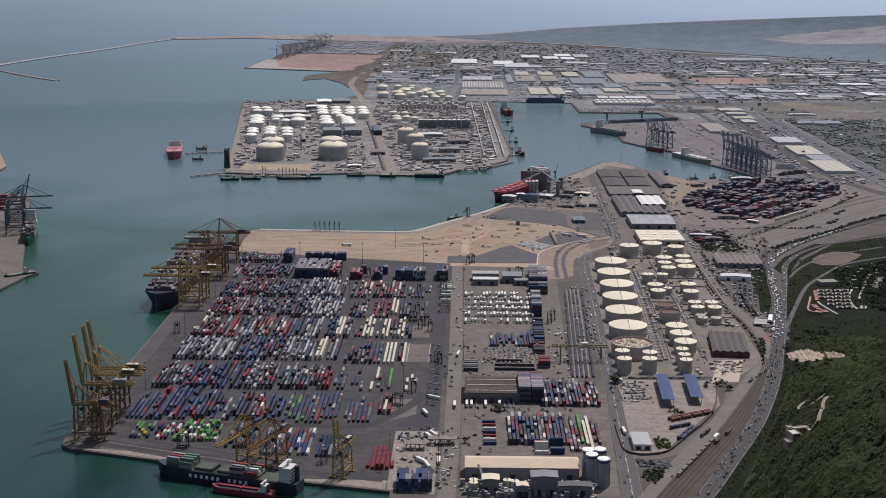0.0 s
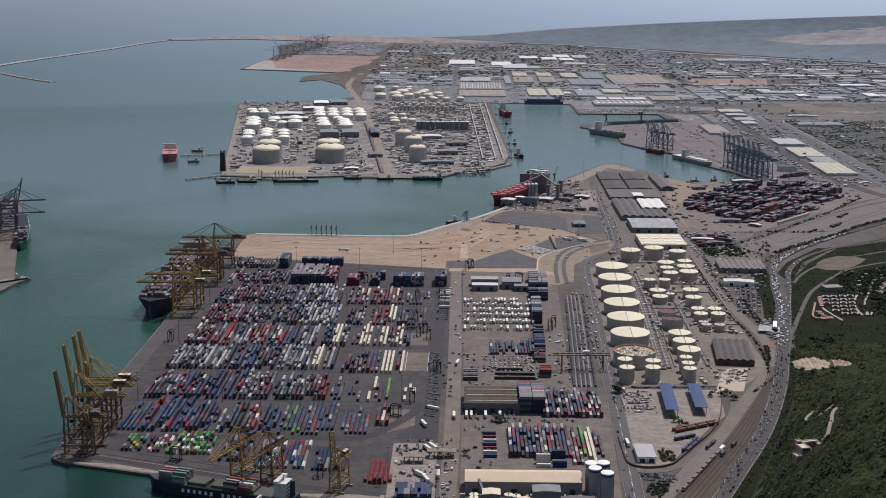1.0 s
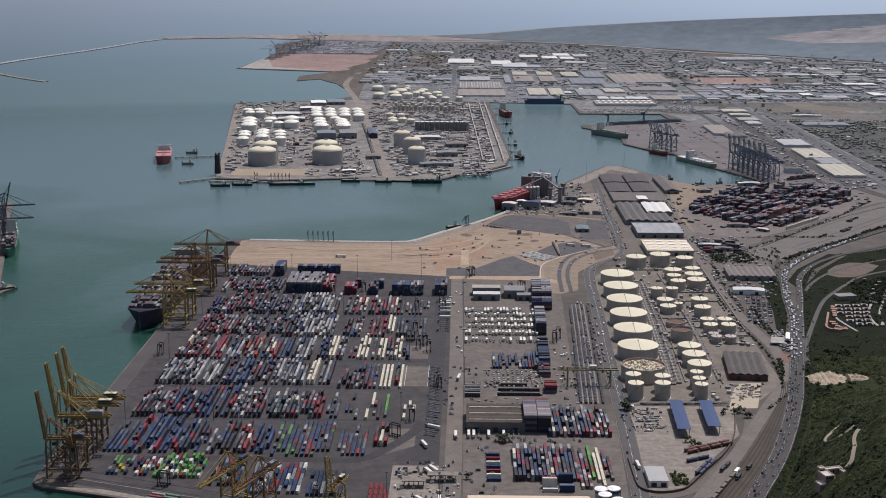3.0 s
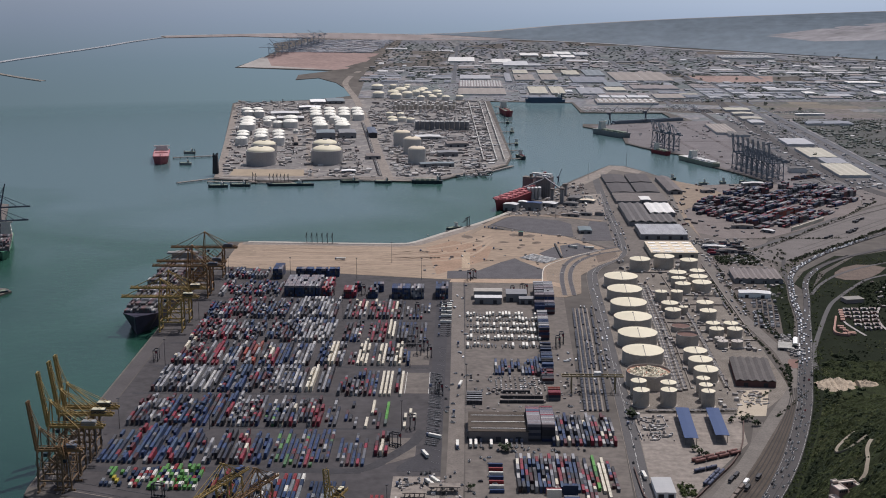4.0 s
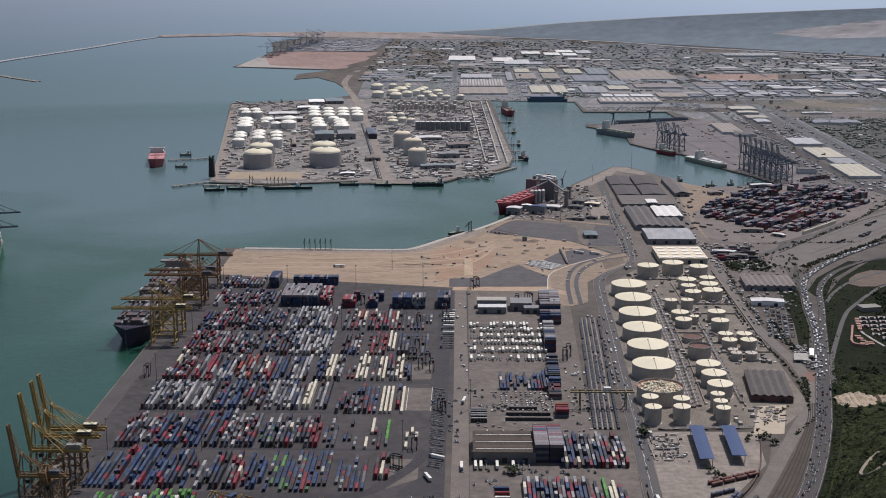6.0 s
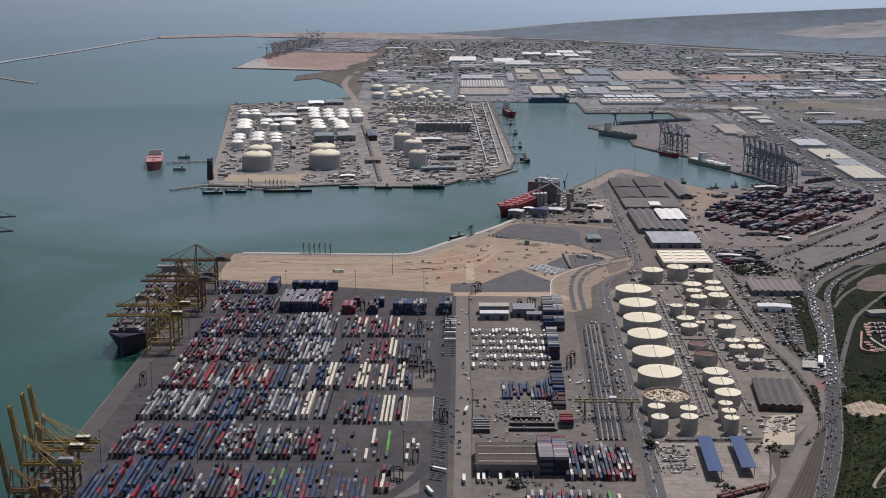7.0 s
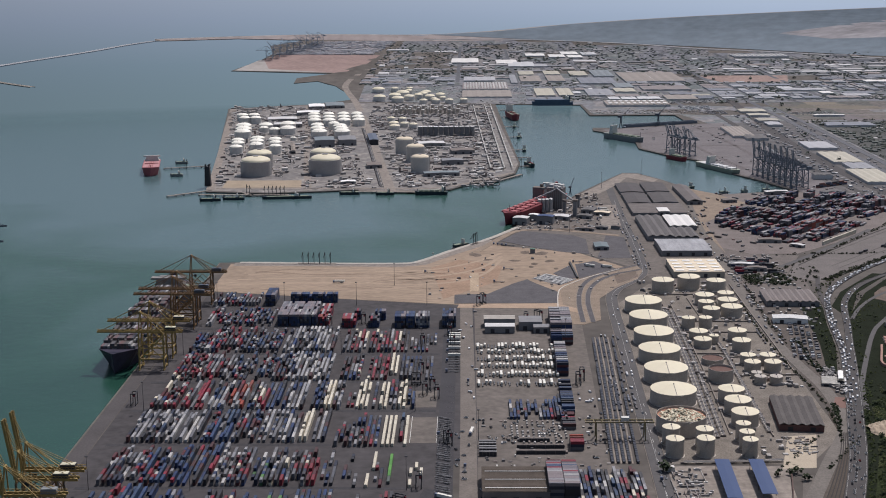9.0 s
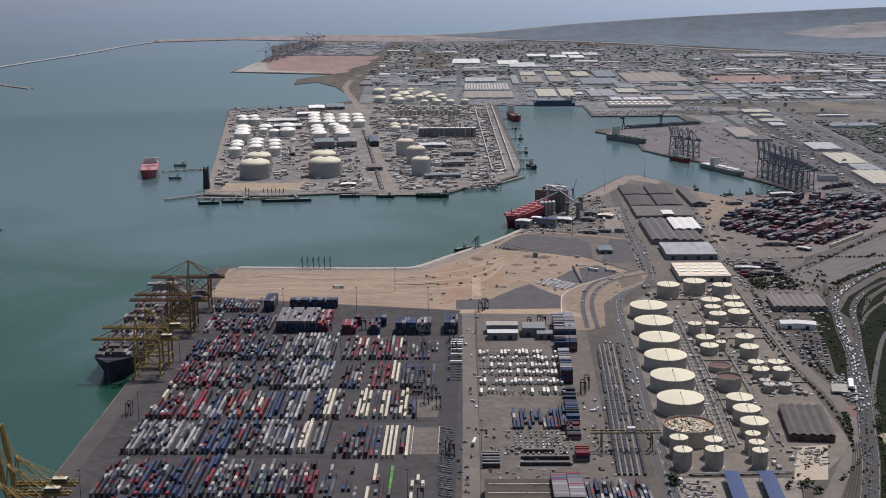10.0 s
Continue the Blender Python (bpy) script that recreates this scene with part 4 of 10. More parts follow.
# ---------------------------------------------------------------- shipping containers
BOX_L, BOX_W, BOX_H, LANE = 12.19, 2.44, 2.75, 4.4
NAVYS = [(0.018, 0.032, 0.075), (0.028, 0.05, 0.11), (0.03, 0.04, 0.06), (0.05, 0.078, 0.125)]
REDS = [(0.20, 0.018, 0.028), (0.14, 0.024, 0.028), (0.23, 0.03, 0.032), (0.09, 0.02, 0.024)]
GREYS = [(0.20, 0.205, 0.21), (0.15, 0.16, 0.17), (0.27, 0.27, 0.26), (0.10, 0.11, 0.125)]
SETS = {
    "grey": GREYS + [(0.36, 0.355, 0.34), (0.07, 0.085, 0.105), (0.19, 0.195, 0.21), (0.24, 0.24, 0.235)],
    "mixed": REDS[:3] + NAVYS[:3] + GREYS + [(0.045, 0.04, 0.042), (0.36, 0.34, 0.31), (0.08, 0.05, 0.04), (0.03, 0.035, 0.04)],
    "blue": NAVYS * 2 + [(0.07, 0.11, 0.17), (0.20, 0.03, 0.025), (0.18, 0.185, 0.19), (0.035, 0.04, 0.05), (0.05, 0.09, 0.15)],
    "red": REDS * 2 + [(0.19, 0.19, 0.19), (0.03, 0.035, 0.06), (0.30, 0.28, 0.25), (0.07, 0.03, 0.03), (0.04, 0.045, 0.06)],
    "orange": [(0.30, 0.055, 0.034), (0.25, 0.065, 0.045), (0.16, 0.045, 0.035), (0.26, 0.25, 0.23)],
    "white": [(0.65, 0.59, 0.46), (0.69, 0.64, 0.52), (0.59, 0.54, 0.43)],
    "green": [(0.07, 0.24, 0.04), (0.10, 0.30, 0.055), (0.04, 0.13, 0.045), (0.20, 0.03, 0.025), (0.09, 0.11, 0.10), (0.45, 0.43, 0.39), (0.07, 0.24, 0.04)],
}
SETS.update({
    "dark": [(0.022, 0.024, 0.03), (0.034, 0.034, 0.04), (0.018, 0.023, 0.042), (0.055, 0.055, 0.062), (0.065, 0.026, 0.028)],
    "confetti": [(0.026, 0.055, 0.14), (0.055, 0.18, 0.05), (0.19, 0.022, 0.03), (0.05, 0.085, 0.14), (0.38, 0.36, 0.32), (0.045, 0.06, 0.085), (0.10, 0.03, 0.027), (0.16, 0.165, 0.17), (0.03, 0.045, 0.09)],
    "lightgrey": [(0.34, 0.335, 0.335), (0.24, 0.242, 0.255), (0.46, 0.45, 0.43), (0.29, 0.29, 0.30)],
    "midgrey": [(0.13, 0.132, 0.145), (0.10, 0.104, 0.12), (0.16, 0.158, 0.165)],
    "navy": [(0.014, 0.030, 0.085), (0.020, 0.044, 0.125), (0.022, 0.030, 0.055), (0.030, 0.055, 0.11)],
    "midblue": [(0.032, 0.062, 0.145), (0.05, 0.082, 0.14), (0.03, 0.056, 0.12)],
    "crimson": [(0.235, 0.022, 0.042), (0.18, 0.024, 0.036), (0.085, 0.02, 0.026)],
    "leafgreen": [(0.10, 0.23, 0.075), (0.06, 0.14, 0.06)],
    "maroon": [(0.085, 0.030, 0.036), (0.12, 0.036, 0.042), (0.06, 0.026, 0.032)],
    "roofgrey": [(0.20, 0.17, 0.185), (0.17, 0.165, 0.185), (0.23, 0.195, 0.20)],
})
# x from, x to, y front, y rear, palette, share filled, highest stack, row-wise
ROW_NORTH = [(-327, -268, 1868, 1926, "mixed", 0.85, 2, 0), (-320, -240, 1776, 1856, "mixed", 0.8, 2, 0)]
ROW_SIXTH = [(-318, -298, 1671, 1745, "mixed", 0.8, 2, 0), (-298, -262, 1671, 1759, "red", 0.8, 2, 0), (-262, -216, 1671, 1759, "mixed", 0.8, 2, 0), (-214, -156, 1671, 1759, "grey", 0.97, 2, 1),
    (-148, -121, 1671, 1757, "red", 0.9, 2, 1), (-119, -76, 1671, 1757, "red", 0.9, 2, 1), (-74, -52, 1671, 1735, "mixed", 0.8, 1, 0), (-52, -44, 1700, 1757, "dark", 0.8, 1, 0)]
ROW_FIFTH = [(-316, -282, 1572, 1659, "red", 0.8, 2, 0), (-282, -232, 1572, 1659, "mixed", 0.8, 2, 0), (-230, -196, 1572, 1659, "mixed", 0.8, 2, 0), (-196, -150, 1572, 1659, "grey", 0.97, 2, 1),
    (-142, -118, 1574, 1656, "red", 0.9, 2, 1), (-114, -92, 1574, 1656, "red", 0.9, 2, 1), (-91, -84, 1590, 1656, "white", 0.95, 2, 1), (-80, -58, 1574, 1650, "dark", 0.85, 2, 1),
    (-54, -44, 1574, 1650, "dark", 0.8, 1, 0)]
ROW_FOURTH = [(-318, -290, 1484, 1563, "red", 0.8, 2, 0), (-288, -264, 1484, 1563, "red", 0.9, 2, 1), (-262, -246, 1484, 1563, "grey", 0.9, 2, 1), (-244, -226, 1484, 1563, "orange", 0.9, 2, 1),
    (-224, -212, 1484, 1563, "cream", 0.8, 2, 0), (-210, -192, 1484, 1563, "blue", 0.9, 2, 1), (-190, -168, 1484, 1563, "grey", 0.9, 2, 1), (-162, -150, 1484, 1562, "dark", 0.85, 2, 1),
    (-150, -142, 1484, 1562, "white", 0.95, 2, 1), (-141, -130, 1484, 1562, "grey", 0.9, 2, 1), (-128, -120, 1490, 1550, "red", 0.8, 1, 0)]
ROW_FOURTH_EAST = [(-119, -107, 1486, 1561, "white", 1.0, 2, 1), (-103, -97, 1486, 1561, "mixed", 0.8, 1, 0), (-96, -88, 1486, 1561, "white", 0.95, 2, 1), (-87, -80, 1486, 1561, "red", 0.8, 2, 0),
    (-78, -70, 1486, 1561, "white", 0.95, 2, 1), (-69, -62, 1486, 1550, "blue", 0.8, 2, 0)]
ROW_THIRD = [(-319, -254, 1396, 1475, "grey", 0.98, 2, 1), (-252, -226, 1396, 1475, "blue", 0.9, 2, 1), (-224, -204, 1396, 1475, "mixed", 0.8, 2, 0), (-200, -166, 1396, 1475, "grey", 0.9, 2, 1),
    (-163, -154, 1398, 1474, "white", 0.98, 2, 1), (-151, -137, 1398, 1474, "dark", 0.9, 2, 1), (-130, -104, 1386, 1462, "mixed", 0.8, 2, 0), (-103, -91, 1386, 1462, "blue", 0.8, 2, 1),
    (-88, -73, 1386, 1462, "white", 1.0, 2, 1), (-72, -69, 1386, 1462, "blue", 0.9, 2, 1), (-68, -65, 1386, 1462, "white", 0.95, 2, 1)]
ROW_SECOND = [(-319, -288, 1297, 1386, "mixed", 0.8, 2, 0), (-288, -252, 1297, 1386, "blue", 0.9, 2, 0), (-252, -226, 1297, 1386, "blue", 0.9, 2, 1), (-224, -208, 1297, 1386, "cream", 0.8, 2, 0),
    (-207, -194, 1297, 1376, "red", 0.8, 2, 0), (-192, -180, 1297, 1380, "confetti", 0.8, 2, 0), (-180, -158, 1297, 1380, "cream", 0.8, 2, 0), (-158, -137, 1297, 1380, "red", 0.9, 2, 0),
    (-134, -119, 1297, 1376, "dark", 0.8, 1, 0), (-116, -108, 1300, 1376, "dark", 0.4, 1, 0), (-106, -102, 1293, 1366, "red", 0.4, 1, 0)]
ROW_SECOND_EAST = [(-92, -89, 1330, 1378, "white", 0.9, 1, 1), (-96, -93, 1293, 1320, "white", 0.9, 1, 1), (-89, -80, 1293, 1366, "red", 0.6, 1, 0), (-78, -75, 1300, 1366, "green", 0.95, 1, 1),
    (-60, -48, 1293, 1366, "white", 0.3, 1, 0)]
ROW_FIRST = [(-322, -304, 1205, 1286, "blue", 0.8, 1, 0), (-303, -264, 1203, 1290, "blue", 0.95, 2, 1), (-263, -232, 1203, 1288, "blue", 0.9, 2, 0), (-230, -208, 1203, 1286, "mixed", 0.8, 2, 0),
    (-206, -192, 1203, 1280, "red", 0.8, 2, 0), (-191, -174, 1203, 1288, "blue", 0.8, 2, 0), (-172, -118, 1197, 1286, "confetti", 0.85, 1, 0), (-114, -88, 1200, 1276, "blue", 0.85, 1, 0),
    (-82, -70, 1224, 1282, "red", 0.8, 2, 1)]
ROW_DEPOT = [(77, 108, 1252, 1336, "depot", 0.9, 2, 1), (108, 136, 1252, 1334, "depot", 0.7, 2, 0), (42, 97, 1146, 1232, "depot", 0.95, 2, 1), (97, 108, 1130, 1222, "red", 0.8, 1, 0),
    (108, 111.5, 1150, 1225, "green", 0.9, 1, 1), (112, 119, 1132, 1225, "white", 1.0, 1, 1), (120, 127, 1136, 1222, "red", 0.8, 1, 0), (30, 80, 1456, 1514, "blue", 0.8, 1, 0),
    (74, 84, 1440, 1520, "dark", 0.8, 2, 1)]

# solid stacks of empties: x from, x to, y front, y rear, palette, storeys
STACKS = [(-234, -186, 1778, 1848, "roofgrey", 5), (-186, -172, 1778, 1848, "red", 4), (-262, -248, 1870, 1908, "blue", 5), (-232, -172, 1884, 1898, "blue", 4), (-157, -140, 1770, 1800, "red", 4), (-145, -136, 1805, 1820, "dark", 4), (-126, -110, 1770, 1798, "dark", 4), (-120, -106, 1802, 1826, "blue", 4), (-95, -70, 1769, 1796, "blue", 5),
          (-70, -52, 1769, 1796, "grey", 5), (-39, -22, 1769, 1812, "blue", 5), (-54, -24, 1036, 1062, "blue", 4)]
boxes = {k: [] for k in SETS}


BLENDS = {"grey": ["lightgrey"] * 8 + ["midgrey"] * 3 + ["navy"] * 3 + ["dark"] * 5, "blue": ["navy"] * 12 + ["midblue"] * 5 + ["dark"] * 4 + ["midgrey"] + ["crimson"] * 3 + ["lightgrey"],
          "mixed": ["dark"] * 8 + ["navy"] * 4 + ["midgrey"] * 4 + ["lightgrey"] * 3 + ["crimson"] * 3 + ["midblue"], "red": ["crimson"] * 6 + ["dark"] * 5 + ["midgrey"] * 2 + ["lightgrey"] * 2 + ["navy", "white"],
          "confetti": ["navy"] * 9 + ["dark"] * 4 + ["leafgreen"] * 3 + ["crimson"] * 2 + ["midgrey", "midblue", "lightgrey"], "cream": ["white"] + ["lightgrey", "navy", "crimson"] + ["dark"] * 2 + ["midgrey"] * 3 + ["lightgrey"] * 2,
          "dark": ["dark"] * 5 + ["navy"] * 3 + ["midgrey"] * 2 + ["lightgrey"], "depot": ["lightgrey"] * 3 + ["navy"] * 6 + ["crimson"] * 4 + ["white"] + ["dark"] * 6 + ["midgrey"] * 2 + ["midblue"] * 2, "orange": ["orange"] * 3 + ["dark", "lightgrey", "crimson"]}


def lay_block(x0, x1, y0, y1, tone, share, high, rowwise):
    """Lanes of boxes end to end, with a straddle carrier's wheel gap between the lanes."""
    rng = random.Random(int(x0 * 7 + y0))
    pitch = LANE if x0 < 0 else 3.5
    lanes = max(1, round((x1 - x0) / pitch))
    if share >= 0.5:
        share = 0.98 if rowwise else 0.94
    slots = max(1, int((y1 - y0 + 1) / 12.45))
    blend = BLENDS.get(tone, [tone])
    for i in range(lanes):
        lane_high = rng.choice([high] * 3 + [max(1, high - 1)])
        tone = rng.choice(blend)
        short = rng.random() < (0.12 if rowwise else 0.45)
        first, last = (0, slots) if rowwise else (rng.choice((0, 0, 0, 1)), slots - rng.choice((0, 0, 0, 1, 2)))
        for j in range(first, last):
            if rng.random() > share:
                continue
            tall = lane_high if rowwise else rng.choice([high] * 4 + [max(1, high - 1)])
            if rowwise and rng.random() < 0.25:
                tall = max(1, tall - 1)
            y = y0 + 6.3 + j * 12.45 + rng.uniform(-0.1, 0.1)
            if rng.random() < (0.5 if rowwise and x0 < 0 else 0.9):
                tone = rng.choice(blend)
            for k in range(tall):
                if short:
                    for e in (-3.1, 3.1):
                        if rng.random() < 0.9:
                            boxes[rng.choice(blend)].append((x0 + pitch * (i + 0.5), y + e, k * BOX_H, 6.06, 0.0))
                else:
                    boxes[tone].append((x0 + pitch * (i + 0.5), y, k * BOX_H, BOX_L, 0.0))


for row in (ROW_NORTH, ROW_SIXTH, ROW_FIFTH, ROW_FOURTH, ROW_FOURTH_EAST, ROW_THIRD, ROW_SECOND, ROW_SECOND_EAST, ROW_FIRST, ROW_DEPOT):
    for b in row:
        lay_block(*b)
TOPS = {"roofgrey": ["roofgrey"] * 6 + ["lightgrey", "midgrey"], "navy": ["roofgrey"] * 3 + ["navy", "lightgrey", "midblue", "crimson"], "blue": ["navy"] * 3 + ["midblue", "roofgrey"], "red": ["crimson", "crimson", "lightgrey", "orange"], "dark": ["dark", "dark", "midgrey", "crimson"], "grey": ["lightgrey", "roofgrey", "midgrey"]}
SIDES = {"red": ["crimson", "dark", "crimson", "navy"], "grey": ["midgrey", "navy", "lightgrey"]}
for x0, x1, y0, y1, tone, high in STACKS:
    rng = random.Random(int(y0 + x0))
    lanes, slots = int((x1 - x0) / 2.7), max(1, int((y1 - y0) / 12.3))
    for j in range(slots):
        for i in range(lanes):
            tall = high - rng.choice((0, 0, 0, 0, 0, 0, 0, 0, 1) if tone not in ("red", "dark") else (0, 0, 0, 1))
            cap = TOPS[tone][(i * 7 + (j + i) // 2 * 3) % len(TOPS[tone])]
            for k in range(tall):
                boxes[cap if k == tall - 1 else rng.choice(SIDES.get(tone, ["navy", "navy", "dark", "midgrey", "midblue"]))].append((x0 + 2.52 * (i + 0.5) + (i // 5) * 0.9, y0 + 6.15 + 12.3 * j, k * BOX_H, BOX_L, 0.0))
rng = random.Random(5)
BOX_YARD = [(388, 2345), (398, 2425), (490, 2560), (560, 2620), (720, 2600), (688, 2460), (618, 2365), (522, 2240), (462, 2228), (430, 2300)]


def inside(poly, x, y):
    hit = False
    for (xa, ya), (xb, yb) in zip(poly, poly[1:] + poly[:1]):
        if (ya > y) != (yb > y) and x < (xb - xa) * (y - ya) / (yb - ya) + xa:
            hit = not hit
    return hit


for g in range(-12, 13):  # the inland box yard, in long rows five boxes wide
    for u in range(-24, 25):
        x, y = 535 + 0.66 * 12.5 * u + 0.75 * 22 * g, 2405 + 0.75 * 12.5 * u - 0.66 * 22 * g
        swell = noise.noise(Vector((u / 5.0, g / 1.3, 8)))
        if not inside(BOX_YARD, x, y) or swell < -0.30:
            continue
        high = max(1, min(5, round(2.6 + 5 * swell)))
        tone = ("navy", "dark", "midgrey", "maroon", "navy", "dark", "maroon", "midgrey")[int(40 * abs(noise.noise(Vector((u / 4.0 + 9, g * 1.7, 3))))) % 8]
        if math.hypot(x - 540, y - 2335) < 34:
            tone = "orange"
        for w in range(rng.choice((4, 5, 5, 6))):
            tall = max(1, high - rng.choice((0, 0, 0, 1)))
            for k in range(tall):
                boxes[rng.choice(("roofgrey", "midgrey", "lightgrey", "crimson")) if k == tall - 1 and rng.random() < 0.4 else tone if rng.random() < 0.75 else rng.choice(("midgrey", "dark", "lightgrey", "navy", "maroon", "crimson"))].append((x + 0.75 * 2.6 * w, y - 0.66 * 2.6 * w, k * BOX_H, BOX_L, -41.5))
for u in range(9):
    for k in range(2):
        boxes["white"].append((524 + 8.1 * u, 2212 + 9.6 * u, k * BOX_H, BOX_L, -41.5))
for i in range(46):  # boxes of the small depots
    x, y = rng.uniform(360, 410), rng.uniform(2030, 2105)
    for k in range(rng.randint(1, 2)):
        boxes[rng.choice(("mixed", "crimson", "midgrey", "dark"))].append((x, y, k * BOX_H, BOX_L, rng.choice((80.0, 85.0))))
for i in range(170):  # the pier across the water
    for k in range(rng.randint(1, 3)):
        boxes[rng.choice(("mixed", "dark", "blue"))].append((-700 - 9 * (i % 17) - (i // 17) * 2.6, 1800 + 14 * (i // 17) + 3 * (i % 5), k * BOX_H, BOX_L, 20.0))


rng = random.Random(66)
for x in (61.4, 74.2):  # two tight blocks of empties six high beside the freight hall
    for j in range(20):
        top = rng.choice(["roofgrey"] * 3 + ["lightgrey"] * 2) if j < 10 else rng.choice(("crimson", "lightgrey", "roofgrey")) if j < 14 else rng.choice(("midblue", "roofgrey", "midgrey", "crimson"))
        for k in range(6):
            boxes[top if k == 5 else rng.choice(("navy", "navy", "dark", "midgrey"))].append((x, 1264.5 + 2.52 * j, k * BOX_H, BOX_L, 90.0))


# blocks of boxes lying across beside the trailer lot: x, y from, y to, boxes across, storeys, tops
for x0, y0, y1, across, high, tops in ((86, 1742, 1812, 2, 5, ("lightgrey", "roofgrey", "roofgrey", "midgrey")), (84, 1700, 1728, 2, 4, ("roofgrey", "lightgrey", "navy")), (83, 1588, 1668, 1, 5, ("roofgrey", "roofgrey", "navy", "lightgrey", "midgrey")), (82, 1541, 1562, 1, 2, ("crimson", "dark", "navy")),
                                       (80, 1468, 1530, 1, 3, ("navy", "midblue", "dark", "navy")), (78, 1430, 1462, 1, 2, ("crimson", "maroon", "dark")), (81, 1378, 1394, 1, 3, ("lightgrey", "crimson", "orange"))):
    j = 0
    while y0 + 2.6 * j < y1:
        cap, run = rng.choice(tops), rng.randint(2, 5)
        for q in range(run):
            y = y0 + 2.6 * (j + q)
            if y > y1:
                break
            for i in range(across):
                tall = high - (0 if i or rng.random() < 0.6 else rng.choice((0, 1, 2)))
                for k in range(tall):
                    boxes[cap if k == tall - 1 else rng.choice(("navy", "dark", "midgrey", "maroon", "navy"))].append((x0 + 6.2 + 12.5 * i + 0.02 * (y - y0), y, k * BOX_H, BOX_L, 90.0))
        j += run + (rng.random() < 0.3)


def container_cloud(name, places, material, label):
    """Many containers as one heap: each a box whose roof is sunk inside its rails."""
    if not places:
        return
    unit = np.array([(-.5, -.5, 0), (.5, -.5, 0), (.5, .5, 0), (-.5, .5, 0), (-.5, -.5, 1), (.5, -.5, 1), (.5, .5, 1), (-.5, .5, 1),
                     (-.44, -.485, 1), (.44, -.485, 1), (.44, .485, 1), (-.44, .485, 1), (-.44, -.485, .975), (.44, -.485, .975), (.44, .485, .975), (-.44, .485, .975)])
    quads = np.array([(0, 1, 5, 4), (1, 2, 6, 5), (2, 3, 7, 6), (3, 0, 4, 7), (4, 5, 9, 8), (5, 6, 10, 9), (6, 7, 11, 10), (7, 4, 8, 11),
                      (8, 9, 13, 12), (9, 10, 14, 13), (10, 11, 15, 14), (11, 8, 12, 15), (12, 13, 14, 15)])
    verts, faces = [], []
    for n, (x, y, z, length, rz) in enumerate(places):
        p = unit * (BOX_W, length, BOX_H)
        c, s = math.cos(radians(rz)), math.sin(radians(rz))
        q = np.stack([p[:, 0] * c - p[:, 1] * s + x, p[:, 0] * s + p[:, 1] * c + y, p[:, 2] + z + 0.2], -1)
        verts.append(q)
        faces.append(quads + 16 * n)
    me = bpy.data.meshes.new(name)
    me.from_pydata(np.concatenate(verts).tolist(), [], np.concatenate(faces).tolist())
    me.materials.append(material)
    tagged(new(name, me), label, "containers", kind="stuff")


for tone, places in boxes.items():
    container_cloud("container_stacks", places, palette("weathered_box_paint_" + tone, SETS[tone], dust=0.18, grime=(0.035, 0.03, 0.03)), {
        "grey": "rows of stacked light grey shipping containers", "mixed": "stacked shipping containers in mixed red, blue and grey", "blue": "rows of mostly blue shipping containers",
        "red": "stacks of mostly red and rust shipping containers", "orange": "rows of orange-red shipping containers", "white": "rows of cream white refrigerated containers",
        "green": "rows of green shipping containers", "dark": "dark shipping containers in low stacks", "cream": "rows of cream containers", "confetti": "single rows of green, blue and red containers",
        "roofgrey": "tall block of empty containers with dusty mauve roofs", "lightgrey": "rows of pale grey shipping containers", "midgrey": "rows of dull grey shipping containers",
        "navy": "rows of navy blue shipping containers", "midblue": "rows of faded blue shipping containers", "crimson": "rows of crimson shipping containers", "maroon": "stacks of dull maroon shipping containers", "leafgreen": "rows of bright green shipping containers"}[tone])


def container_meshes(paint, length):
    """A steel box: ribbed body, and a pair of doors with lock rods."""
    bm = bmesh.new()
    box(bm, 0, 0, 0.12, BOX_W - 0.1, length - 0.1, BOX_H - 0.24)
    for sx in (-1, 1):
        for z in (0, BOX_H - 0.14):
            box(bm, sx * (BOX_W / 2 - 0.07), 0, z, 0.14, length, 0.14)
        for sy in (-1, 1):
            box(bm, sx * (BOX_W / 2 - 0.08), sy * (length / 2 - 0.08), 0.1, 0.16, 0.16, BOX_H - 0.2)
    for i in range(int(length / 0.76)):
        box(bm, 0, 0.6 - length / 2 + i * 0.73, BOX_H - 0.13, BOX_W - 0.3, 0.3, 0.06)
    body = mesh("body", bm, paint)
    bm = bmesh.new()
    for x in (-0.56, 0.56):
        box(bm, x, 0, 0.2, 1.08, 0.08, BOX_H - 0.4)
    for x in (-0.85, -0.3, 0.3, 0.85):
        drum(bm, x, -0.06, 0.2, BOX_H - 0.2, 0.03, 6)
    return body, mesh("door", bm, paint)


TONES = {"blue": (0.024, 0.047, 0.115), "red": (0.20, 0.028, 0.032), "green": (0.085, 0.20, 0.06), "white": (0.60, 0.58, 0.52), "grey": (0.18, 0.19, 0.20), "navy": (0.02, 0.034, 0.07), "yellow": (0.42, 0.33, 0.05), "lime": (0.095, 0.235, 0.065)}
PAINTS = {k: mat("box_paint_" + k, v, 0.5, vary=0.2, size=5, fine=0.5) for k, v in TONES.items()}
BOXES = {k: container_meshes(p, BOX_L) for k, p in PAINTS.items()}
SHORTS = {k: container_meshes(p, 6.06) for k, p in PAINTS.items()}


def container(x, y, z, tone, length_group, short=False):
    body, door = (SHORTS if short else BOXES)[tone]
    ob = thing("shipping_container", x, y, z + 0.2, 0, "%s steel shipping container on the terminal asphalt" % {"navy": "dark navy"}.get(tone, tone), "shipping container", length_group)
    part("body", body, None, ob)
    part("door", door, None, ob).location = (0, (-6.06 if short else -BOX_L) / 2 + 0.01, 0)


